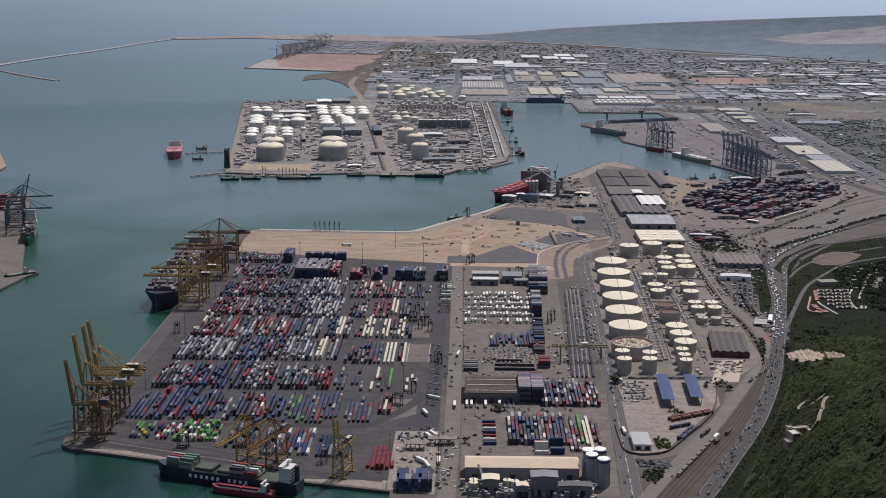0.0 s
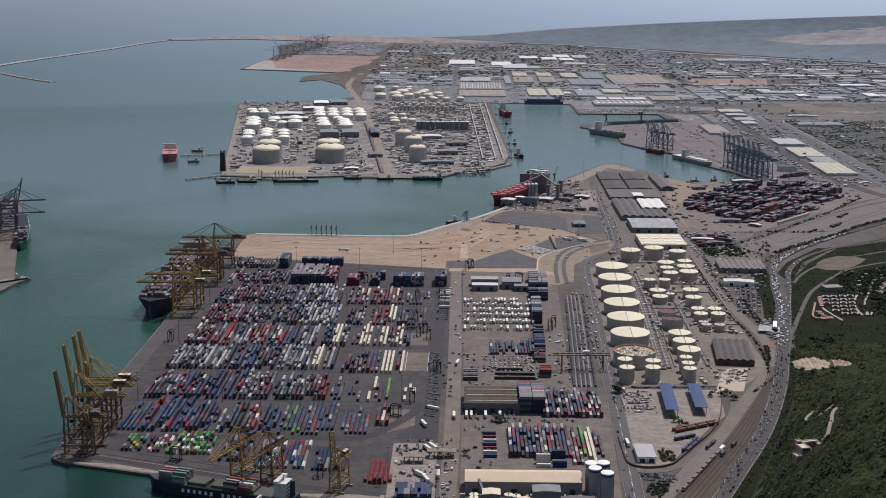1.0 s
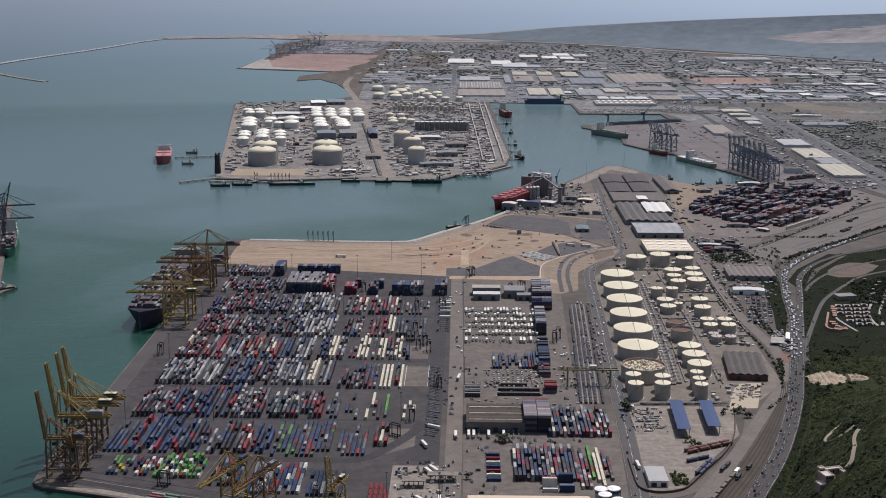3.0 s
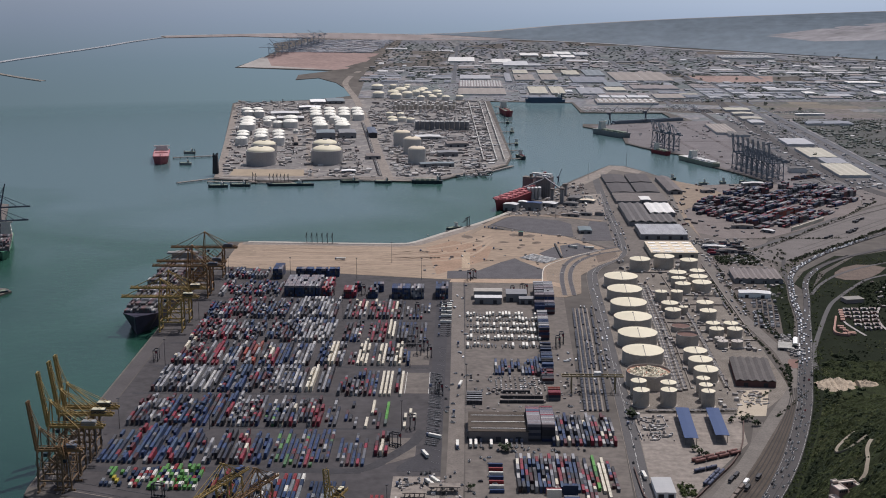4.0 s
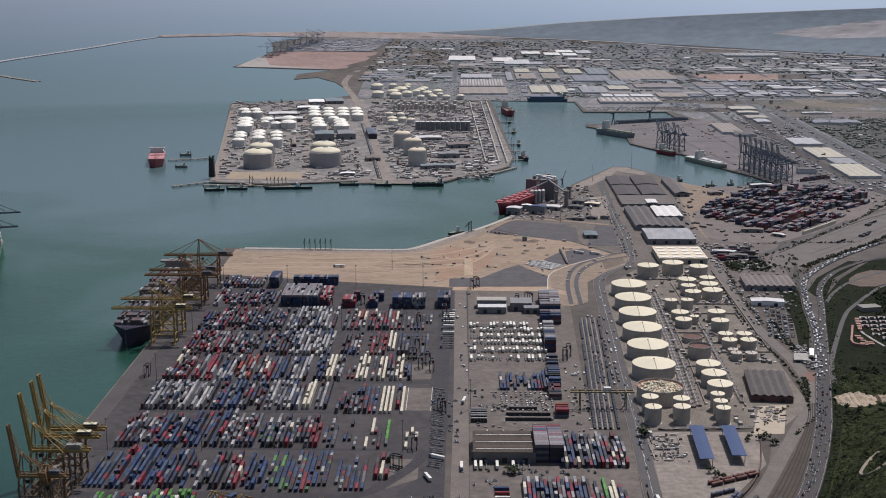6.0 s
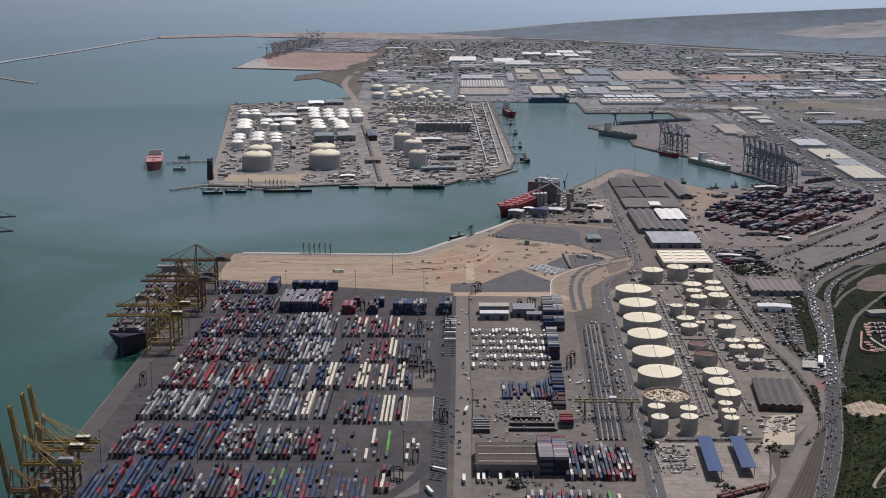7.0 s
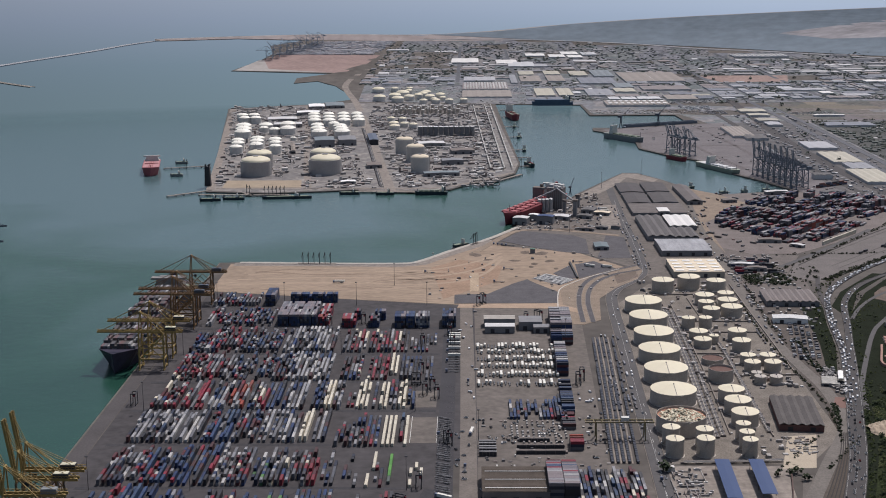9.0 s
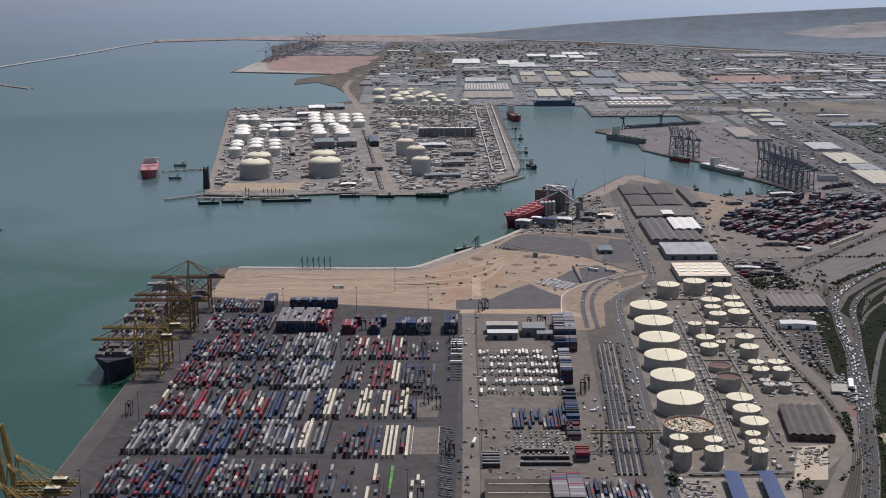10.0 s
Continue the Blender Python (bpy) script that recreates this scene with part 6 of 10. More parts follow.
def straddle(x, y, rz=0.0, n=0):
    ob = thing("straddle_carrier", x, y, 0.15, rz, "tall dark straddle carrier standing among the containers", "straddle carrier", "straddle carriers")
    for sx in (-2.3, 2.3):
        bm = bmesh.new()
        for yy in (-4.5, 4.5):
            box(bm, sx, yy, 1, 0.6, 0.6, 11)
        box(bm, sx, 0, 0.8, 0.8, 11, 0.9)
        part("side_frame", bm, DARK, ob)
        for yy in (-4.2, -1.4, 1.4, 4.2):
            bm = bmesh.new()
            bmesh.ops.create_cone(bm, cap_ends=True, segments=10, radius1=0.8, radius2=0.8, depth=0.5, matrix=Matrix.Translation((sx, yy, 0.8)) @ Matrix.Rotation(math.pi / 2, 4, "Y"))
            part("wheel", bm, RUBBER, ob)
    bm = bmesh.new()
    for yy in (-4.5, 4.5):
        box(bm, 0, yy, 11.6, 5.2, 0.8, 0.9)
    for sx in (-2.3, 2.3):
        box(bm, sx, 0, 11.6, 0.8, 9.8, 0.9)
    part("top_frame", bm, DARK, ob)
    bm = bmesh.new()
    box(bm, 1.2, -4.6, 9.3, 1.8, 1.6, 2.2)
    part("cabin", bm, HULLRED, ob)
    return ob


first = straddle(-336, 1500, 0)
for x, y, rz in ((-52, 1530, 0), (-45, 1545, 8), (-40, 1520, 0), (-29, 1400, 0), (-26, 1392, 5), (-50, 1295, 0), (-172, 1775, 0), (-133, 1790, 0), (103, 1560, 0), (108, 1575, 0), (-62, 1560, 90), (-58, 1600, 0), (-60, 1700, 0), (-26, 1700, 0), (-64, 1250, 60), (-250, 1130, 80), (-120, 1100, 0), (-30, 1740, 0), (4, 1870, 0), (10, 1880, 20), (60, 1790, 0), (75, 1800, 40)):
    copy_thing(first, pose(x, y, 0.15, 0, 0, rz))


GANTRY = mat("faded_gantry_yellow", (0.22, 0.18, 0.10), 0.7, vary=0.35, size=5)


def rail_gantry(x, y):
    ob = thing("rail_gantry", x, y, 0.5, 0, "dull yellow gantry crane spanning the rail sidings", "crane")
    for s in (-22, 22):
        for yy in (-6, 6):
            bm = bmesh.new()
            beam(bm, (s, yy, 0), (s, yy * .6, 16), 1.0)
            part("leg", bm, GANTRY, ob)
    bm = bmesh.new()
    for yy in (-3.4, 3.4):
        beam(bm, (-32, yy, 16.5), (30, yy, 16.5), 0.9, 1.3)
    for i in range(9):
        beam(bm, (-32 + 7.7 * i, -3.4, 17), (-32 + 7.7 * i, 3.4, 17), 0.6)
    part("bridge_girder", bm, GANTRY, ob)
    bm = bmesh.new()
    box(bm, 4, 0, 17.5, 7, 5, 3)
    part("trolley", bm, CABIN, ob)


rail_gantry(128, 1405)


def rack(x0, x1, y, h, roof, label):
    """A long low storage rack: posts, dark load and a narrow roof."""
    ob = thing("storage_rack", (x0 + x1) / 2, y, 0.1, 0, label, "rack", "depot racks")
    ln = x1 - x0
    bm = bmesh.new()
    box(bm, 0, 0, 0, ln, 2.6, h)
    part("load", bm, DARK, ob)
    bm = bmesh.new()
    box(bm, 0, 0.6, h, ln + .6, 2.2, 0.25)
    part("roof", bm, roof, ob)
    for i in range(6):
        bm = bmesh.new()
        box(bm, ln * (i / 5 - .5), -1.5, 0, 0.4, 0.3, h + .1)
        part("post", bm, STEEL, ob)


for x0, x1, y in ((37, 64, 1399), (34, 76, 1383), (33, 76, 1369)):
    rack(x0, x1, y, 3.0, ROOFBROWN, "long dark storage rack with a narrow brown roof")
for i in range(5):
    rack(0.5, 15.5, 1364 + 6.6 * i, 4.0 + 0.4 * (i % 2), GREY, "dark bundle of stacked flat racks")

# ---------------------------------------------------------------- ships
def hull_mesh(bm, length, width, depth, bow=0.16, z0=-2.4):
    """A ship's hull along +y with a pointed, flared bow and a squared stern."""
    st = []
    for i in range(15):
        f = i / 14
        w = width / 2 * (1 - max(0, (f - (1 - bow)) / bow) ** 2 * 0.97) * (1 if f > 0.06 else 0.86)
        low = 0.78 if f < 0.9 else 0.45
        sheer = max(0, f - 0.8) * depth * 1.0
        y = (f - 0.5) * length
        st.append([bm.verts.new(v) for v in ((-w, y, z0 + depth + sheer), (-w * low, y - max(0, f - .85) * length * .12, z0), (w * low, y - max(0, f - .85) * length * .12, z0), (w, y, z0 + depth + sheer))])
    for a, b in zip(st, st[1:]):
        for k in range(4):
            j = (k + 1) % 4
            bm.faces.new((a[k], a[j], b[j], b[k]))
    bm.faces.new(st[0])
    bm.faces.new(st[-1][::-1])
    bmesh.ops.recalc_face_normals(bm, faces=bm.faces)


def ship(x, y, rz, length, width, depth, hull, label, kind="cargo", name="cargo_ship", tone=None, house_at=-0.36, tall=16, deck=None, house=None):
    ob = thing(name, x, y, 0, rz, label, "ship")
    bm = bmesh.new()
    hull_mesh(bm, length, width, depth, 0.09 if kind == "container" and length > 200 else 0.16)
    part("hull", bm, hull, ob)
    top = depth - 2.4
    bm = bmesh.new()
    box(bm, 0, -length * 0.02, top - 0.1, width * 0.9, length * 0.84, 0.5)
    part("deck", bm, deck or DECK, ob)
    bm = bmesh.new()
    hy = length * house_at
    for i in range(4):
        bm = bmesh.new()
        box(bm, 0, hy, top + tall * i / 4, width * (0.86 - 0.06 * i), length * 0.075, tall / 4)
        part("deckhouse", bm, house or CABIN, ob)
        bm = bmesh.new()
        box(bm, 0, hy - length * 0.0385, top + tall * (i + .45) / 4, width * (0.8 - 0.06 * i), 0.2, tall * 0.07)
        part("window_band", bm, GLASS, ob)
    bm = bmesh.new()
    box(bm, 0, hy + length * .02, top + tall, width * 1.0, length * 0.03, 2.4)
    part("bridge", bm, house or CABIN, ob)
    bm = bmesh.new()
    drum(bm, 0, hy - length * 0.06, top, top + tall * 1.1, width * 0.12, 14, width * 0.1)
    part("funnel", bm, hull, ob)
    bm = bmesh.new()
    drum(bm, 0, length * 0.42, top, top + tall * 0.7, 0.5, 8)
    part("foremast", bm, GREY, ob)
    bm = bmesh.new()
    drum(bm, 0, hy, top + tall, top + tall * 1.45, 0.4, 8)
    beam(bm, (-3, hy, top + tall * 1.3), (3, hy, top + tall * 1.3), 0.4)
    part("mast", bm, GREY, ob)
    rr = random.Random(int(x + y))
    if kind == "container":
        cols, rows_n = int(width * 0.92 / 2.5), int(length * 0.74 / 13.2)
        for j in range(rows_n):
            yy = length * 0.43 - 13.2 * j - 6
            if abs(yy - hy) < length * 0.06 + 5:
                continue
            bm = bmesh.new()
            hh = rr.randint(3, 5)
            for i in range(cols):
                for k in range(max(1, hh - (rr.random() < 0.3))):
                    box(bm, (i - cols / 2 + .5) * 2.5, yy, top + 0.4 + 2.6 * k, 2.44, 12.1, 2.5)
            tagged(part("container_bay", bm, tone, ob, "stacked dark containers on deck"), kind="stuff")
    elif kind == "hatches":
        for j in range(4):
            bm = bmesh.new()
            box(bm, 0, length * (0.30 - 0.16 * j), top + 0.4, width * 0.74, length * 0.13, 2.0)
            box(bm, 0, length * (0.30 - 0.16 * j), top + 2.4, width * 0.70, length * 0.125, 0.3)
            part("hatch_cover", bm, deck or DECK, ob)
    elif kind == "bulk":
        for j in range(8):
            for e in (-1, 1):
                bm = bmesh.new()
                box(bm, e * width * 0.23, length * (0.40 - 0.088 * j), top + 0.4, width * 0.36, length * 0.062, 2.6)
                box(bm, e * width * 0.23, length * (0.40 - 0.088 * j), top + 3.0, width * 0.31, length * 0.05, 0.5)
                part("hatch_cover", bm, deck, ob)
    elif kind == "tanker":
        for s in (-0.1, 0, 0.1):
            bm = bmesh.new()
            beam(bm, (width * s, -length * .25, top + 1.4), (width * s, length * .4, top + 1.4), 0.8)
            part("deck_pipe", bm, HULLRED, ob)
        bm = bmesh.new()
        beam(bm, (-width * .4, 0, top + 1.6), (width * .4, 0, top + 1.6), 1.2)
        part("manifold", bm, HULLRED, ob)
    elif kind == "cars":
        bm = bmesh.new()
        box(bm, 0, 0, top, width * 0.96, length * 0.86, 7)
        part("car_deck", bm, hull, ob)
    return ob


DARKBOX = palette("deck_container_paint", SETS["dark"] + [(0.10, 0.03, 0.04), (0.07, 0.07, 0.09), (0.3, 0.3, 0.3)])
ship(-383, 1768, 180, 335, 43, 19, mat("slate_hull", (0.044, 0.040, 0.062), 0.5, vary=0.35, size=10), "large dark slate-blue container ship moored under the cranes with stacked boxes", "container", "container_ship", DARKBOX, -0.34, 17, None, mat("grimy_bridge", (0.22, 0.21, 0.20), 0.7, vary=0.3, size=6))
feeder_ship = ship(-197, 1057, 72.7, 134, 19, 10, HULLDARK, "small dark-hulled container feeder moored at the south quay", "hatches", "feeder_ship", None, -0.42, 12, mat("dark_hatch", (0.075, 0.082, 0.066), 0.75, vary=0.3, size=7))
ship(-180, 1032, 74, 56, 10, 5, HULLRED, "small red bunker barge lying alongside the feeder ship", "tanker", "bunker_barge", None, -0.36, 6, DARK)
ship(-652, 2932, 191, 130, 34, 15, mat("faded_red_hull", (0.34, 0.10, 0.11), 0.6, vary=0.35, size=8), "faded red gas carrier moored at the island jetty", "tanker", "gas_carrier", None, -0.35, 9, mat("pink_deck", (0.42, 0.22, 0.22), 0.7, vary=0.4, size=6))
ship(103, 2476, 152.5, 225, 32, 17, HULLRED, "red bulk carrier moored beside the grain silos", "bulk", "bulk_carrier", None, -0.36, 20, mat("faded_red_hatch", (0.36, 0.115, 0.12), 0.7, vary=0.4, size=6))
ship(497, 2915, 205, 140, 20, 9, mat("olive_hull", (0.30, 0.31, 0.25), 0.6, vary=0.2, size=10), "pale olive ship moored at the empty quay", "hatches", "cargo_ship", None, -0.2, 14, ROOFLIGHT)
ship(358, 3350, 215, 130, 20, 12, HULLGREY, "grey ship moored at the shipyard quay", "hatches", "cargo_ship", None, -0.3, 18)
ship(435, 3052, 210, 60, 16, 8, HULLRED, "small dark red ship below the quay cranes", "hatches", "cargo_ship", None, -0.3, 12)
ship(236, 4076, 90, 118, 18, 10, mat("ferry_blue", (0.055, 0.085, 0.13), 0.6, vary=0.25, size=9), "dark blue ferry moored at the far basin", "cars", "ferry")
ship(112, 3780, 190, 110, 22, 14, HULLRED, "dark red tanker at the island jetties", "tanker", "tanker", None, -0.36, 16)
ship(-688, 2050, 196, 150, 20, 11, HULLGREEN, "green container ship moored at the pier across the water", "container", "container_ship", DARKBOX, -0.3, 22)
ship(-75, 2655, 92, 60, 12, 6, HULLDARK, "dark barge moored at the island", "hatches", "barge", None, -0.36, 8)
ship(120, 2975, 200, 45, 10, 7, HULLDARK, "dark tug lying off the jetty", "tanker", "tug", None, -0.1, 9)
for x, y, rz, ln in ((-335, 2620, 95, 90), (-430, 2612, 90, 40), (-470, 2600, 95, 38), (-225, 2660, 90, 38), (-160, 2655, 90, 34), (-612, 3030, 95, 26), (-588, 2870, 90, 26), (118, 3190, 180, 36), (114, 3400, 170, 30), (110, 3590, 175, 30), (-615, 1780, 130, 44), (-20, 2215, 130, 30), (402, 2700, 140, 30), (456, 2652, 96, 17), (496, 2663, 122, 14), (538, 2676, 104, 16)):
    ship(x, y, rz, ln, 8, 4.5, HULLGREY if ln < 30 else HULLDARK, "small harbour craft moored off the quay", "none", "harbour_boat", None, -0.2, 5)

def floating_dock():
    ob = thing("floating_dock", 400, 3572, 0, 23, "long dark floating dock beside the shipyard pier", "dock")
    bm = bmesh.new()
    box(bm, 85, 0, -3, 210, 16, 5)
    part("pontoon", bm, HAZESLATE, ob)
    for s in (-7, 7):
        bm = bmesh.new()
        box(bm, 85, s, 2, 205, 2, 5)
        part("side_wall", bm, HAZESLATE, ob)


floating_dock()

# ---------------------------------------------------------------- plain bars for the name on the feeder's side
def hull_text():
    for i in range(11):
        bm = bmesh.new()
        if i != 6:
            box(bm, -9.55, 30 - 5.2 * i, 2.0, 0.15, 2.4, 3.0)
            part("name_bar", bm, WHITE, feeder_ship)


hull_text()
FEEDBOX = {k: mat("feeder_box_" + k, c, 0.55, vary=0.25, size=4) for k, c in (("red", (0.22, 0.045, 0.045)), ("green", (0.11, 0.17, 0.13)), ("grey", (0.24, 0.25, 0.24)), ("white", (0.62, 0.58, 0.52)), ("dark", (0.06, 0.05, 0.055)))}
for bay, (y, across, high, tones) in enumerate(((48, 5, 3, ("red", "green", "grey", "green")), (35.5, 6, 3, ("green", "grey", "green", "red")), (-12, 6, 2, ("dark", "red", "grey")), (-25, 6, 2, ("red", "green", "white")))):
    for i in range(across):
        for k in range(high - (i + bay) % 2):
            bm = bmesh.new()
            box(bm, (i - across / 2 + .5) * 2.5, y, 9.7 + 2.65 * k if y < 20 else 8.2 + 2.65 * k, 2.44, 12.1, 2.6)
            part("deck_container", bm, FEEDBOX[tones[(i + k + bay) % len(tones)]], feeder_ship)

# ---------------------------------------------------------------- buildings
def shed(x, y, sx, sy, h, rz=0.0, wall=None, roof=None, label="", rise=None, name="warehouse", bays=1, along="y", skylights=0, group="", doors=True, detail=True):
    """A shed: walls with a plinth, one or more pitched roofs, gates and skylights."""
    ob = thing(name, x, y, 0.1, rz, label, "warehouse", group)
    bm = bmesh.new()
    box(bm, 0, 0, 0, sx, sy, h)
    part("wall", bm, wall or GREY, ob)
    rise = 0.06 * (sx if along == "y" else sy) / bays if rise is None else rise
    for i in range(bays):
        bm = bmesh.new()
        if along == "y":
            gable(bm, sx / bays, sy, h + 0.2, rise, "y")
            bmesh.ops.translate(bm, verts=bm.verts, vec=((i + .5) * sx / bays - sx / 2, 0, 0))
        else:
            gable(bm, sx, sy / bays, h + 0.2, rise, "x")
            bmesh.ops.translate(bm, verts=bm.verts, vec=(0, (i + .5) * sy / bays - sy / 2, 0))
        part("roof", bm, roof or ROOFDARK, ob)
        for k in range(skylights):
            bm = bmesh.new()
            f = (k + .5) / skylights - .5
            if along == "y":
                box(bm, (i + .5) * sx / bays - sx / 2 + sx / bays * .22, f * sy, h + rise * .56 + .35, sx / bays * .2, sy / skylights * .3, 0.25)
            else:
                box(bm, f * sx, (i + .5) * sy / bays - sy / 2 - sy / bays * .22, h + rise * .56 + .35, sx / skylights * (.62 if skylights > 1 else .92), sy / bays * (.3 if skylights > 1 else .035), 0.25)
            part("skylight", bm, WHITE, ob)
    if doors:
        nd = max(2, int(sx / 16))
        for k in range(nd):
            bm = bmesh.new()
            box(bm, (k + .5) * sx / nd - sx / 2, -sy / 2 - 0.05, 0, 4.5, 0.3, min(5, h * .7))
            part("gate", bm, DARK, ob)
    return ob


shed(29, 1288, 54, 52, 10, 0, mat("hall_cladding", (0.16, 0.145, 0.14), 0.7, vary=0.2, size=9), mat("hall_roof", (0.088, 0.074, 0.062), 0.95, vary=0.35, size=10, fine=1.4, gloss=0.05), "long dark-roofed freight hall at the depot", bays=3, along="x", skylights=1, rise=1.4)
shed(51, 1076, 96, 26, 11, 0, mat("grey_render", (0.27, 0.255, 0.24), 0.8, vary=0.15, size=10), mat("tan_warehouse_roof", (0.56, 0.44, 0.32), 0.8, vary=0.14, size=16, fine=1.0), "long warehouse with a beige pitched roof beside the silos", along="x", rise=3.6, skylights=0)
WORKROOF = mat("workshop_roof", (0.36, 0.33, 0.29), 0.7, vary=0.25, size=8)
for x, y, sx, sy, h, rf in ((28, 1752, 34, 14, 8, ROOFLIGHT), (28, 1778, 36, 16, 10, WORKROOF), (64, 1770, 26, 26, 10, GREY), (76, 1752, 18, 14, 7, GREY)):
    shed(x, y, sx, sy, h, 0, GREY, rf, "grey workshop shed with a light roof at the yard edge", bays=1, along="x", rise=1.2, group="workshops")
shed(162, 1153, 16, 32, 5, 0, WHITE, mat("white_membrane", (0.36, 0.36, 0.355), 0.6, vary=0.1, size=8), "low office block with a flat pale grey roof", rise=0.2, name="office_block")
BULKROOF = mat("bulk_store_roof", (0.085, 0.078, 0.078), 0.85, vary=0.25, size=20, fine=1.6)
SAWROOF = mat("saw_roof", (0.125, 0.116, 0.114), 0.85, vary=0.3, size=14, streak=0.25)
for i, (x, y, sx, sy) in enumerate(((288, 2677, 42, 92), (335, 2682, 42, 92), (288, 2573, 42, 96), (335, 2577, 42, 96))):
    shed(x, y, sx, sy, 5, 0, GREY, BULKROOF, "broad bulk store with a flat dark roof on the cape", rise=1.6, group="bulk stores", doors=i > 1)
shed(384, 2612, 26, 158, 6, 1, GREY, mat("narrow_store_roof", (0.14, 0.125, 0.12), 0.85, vary=0.3, size=14), "long narrow dark-roofed store on the cape", rise=3.5)
shed(311, 2478, 90, 84, 5, 0, GREY, mat("strip_roofs", (0.15, 0.133, 0.124), 0.85, vary=0.3, size=10), "low brown-grey store with four roof strips on the cape", bays=4, along="x", rise=1.8)
shed(318, 2452, 18, 34, 7.5, 0, GREY, mat("white_roof", (0.66, 0.64, 0.60), 0.5, vary=0.12, size=12), "small hall with a white roof on the cape", rise=0.6)
shed(331, 2362, 42, 88, 7, 0, GREY, bpy.data.materials["white_roof"], "store with a bright worn white roof on the cape", bays=3, rise=1.5)
shed(285, 2320, 40, 160, 7, 0, GREY, SAWROOF, "dark grey saw-roofed hall on the cape", bays=3, rise=2.6)
shed(323, 2268, 36, 68, 7, 0, GREY, SAWROOF, "dark grey saw-roofed hall on the cape", bays=3, rise=2.6)
shed(307, 2178, 72, 80, 8, 0, GREY, mat("mottled_roof", (0.30, 0.30, 0.31), 0.6, vary=0.55, size=9, streak=0.2), "hall with a streaked pale grey roof on the cape", bays=1, along="x", rise=1.5, skylights=0)
shed(303, 2048, 68, 76, 8, 0, mat("cream_walls", (0.42, 0.38, 0.31), 0.7, vary=0.1, size=9), ROOFBEIGE, "cream hall with rows of white skylights", bays=4, along="x", rise=1.0, skylights=4)
shed(300, 1463, 40, 80, 6, -6, mat("dark_red_wall", (0.13, 0.07, 0.065), 0.85, vary=0.25, size=6), mat("dark_shed_roof", (0.10, 0.09, 0.085), 0.85, vary=0.35, size=10, fine=1.2), "low dark-roofed red-walled sheds in the tank farm", bays=5, rise=1.8, skylights=0)
shed(394, 1888, 64, 58, 6, -3, GREY, mat("workshop_row_roof", (0.19, 0.165, 0.155), 0.85, vary=0.35, size=8, streak=0.2), "row of dark saw-roofed workshops by the access road", bays=8, rise=1.8)
shed(372, 1790, 40, 16, 6, -8, WHITE, ROOFLIGHT, "small pale-roofed depot by the access road", rise=1)
shed(370.5, 1568, 4, 26, 7, -14, mat("cream_wall", (0.5, 0.45, 0.36), 0.8, vary=0.1, size=6), WHITE, "narrow cream depot block beside the highway", rise=0.4)
shed(359, 1562, 17, 24, 3, -14, GREY, mat("patched_roof", (0.33, 0.32, 0.29), 0.8, vary=0.5, size=4), "low patched pale roof of the depot beside the highway", rise=0.5)
shed(189, 2194, 20, 32, 5, 0, GREY, mat("slate_teal_roof", (0.13, 0.165, 0.175), 0.6, vary=0.15, size=8), "small shed with a slate-teal roof beside the gravel lot", rise=1)
shed(86, 2161, 7, 6, 6, 0, GREY, mat("green_net", (0.09, 0.17, 0.13), 0.8, vary=0.2, size=3), "small green-netted crusher on the sand", rise=0.8, name="crusher", doors=False)
shed(547, 2630, 42, 13, 6, 10, GREY, ROOFLIGHT, "long pale-roofed boat shed at the shore", rise=1)
shed(448, 2556, 24, 16, 5, 10, GREY, ROOFBROWN, "low brown-roofed boat shed at the shore", rise=1)
shed(446, 2230, 34, 13, 5, -6, GREY, ROOFBROWN, "low brown-roofed office at the box yard", rise=0.8)
shed(480, 2196, 20, 8, 4, -40, GREY, ROOFLIGHT, "small pale-roofed office at the box yard", rise=0.6)
shed(372, 2072, 34, 10, 5, -8, GREY, ROOFLIGHT, "small grey depot among stacked boxes", rise=0.8)
shed(388, 2048, 26, 9, 5, -8, GREY, ROOFBROWN, "small brown-roofed depot among stacked boxes", rise=0.8)


def canopy(x, y, sx, sy, h, roof, label, name="canopy", rz=0.0, nx=2, ny=4):
    ob = thing(name, x, y, 0.1, rz, label, "canopy")
    bm = bmesh.new()
    gable(bm, sx, sy, h, 0.25, "y", 0.0)
    part("roof", bm, roof, ob)
    bm = bmesh.new()
    for i in range(12):
        box(bm, 0, (i + .5) * sy / 12 - sy / 2, h - 0.7, sx * .98, 0.25, 0.4)
    part("truss_frame", bm, STEEL, ob)
    for i in range(nx):
        for j in range(ny):
            bm = bmesh.new()
            box(bm, (i / max(1, nx - 1) - .5) * sx * .8, (j / max(1, ny - 1) - .5) * sy * .92, 0, 0.5, 0.5, h - 0.2)
            part("post", bm, STEEL, ob)
    return ob


canopy(204, 1295, 12.5, 82, 8, BLUE, "open loading canopy with a long blue roof", rz=-3)
canopy(233, 1299, 12.5, 74, 8, BLUE, "open loading canopy with a long blue roof", rz=-3)
canopy(-42, 1134, 20, 9, 6, PALE, "long pale gate canopy over truck lanes", "gate_canopy", 0, 5, 2)
canopy(-18, 1147, 26, 9, 6, PALE, "long pale gate canopy over truck lanes", "gate_canopy", 0, 6, 2)


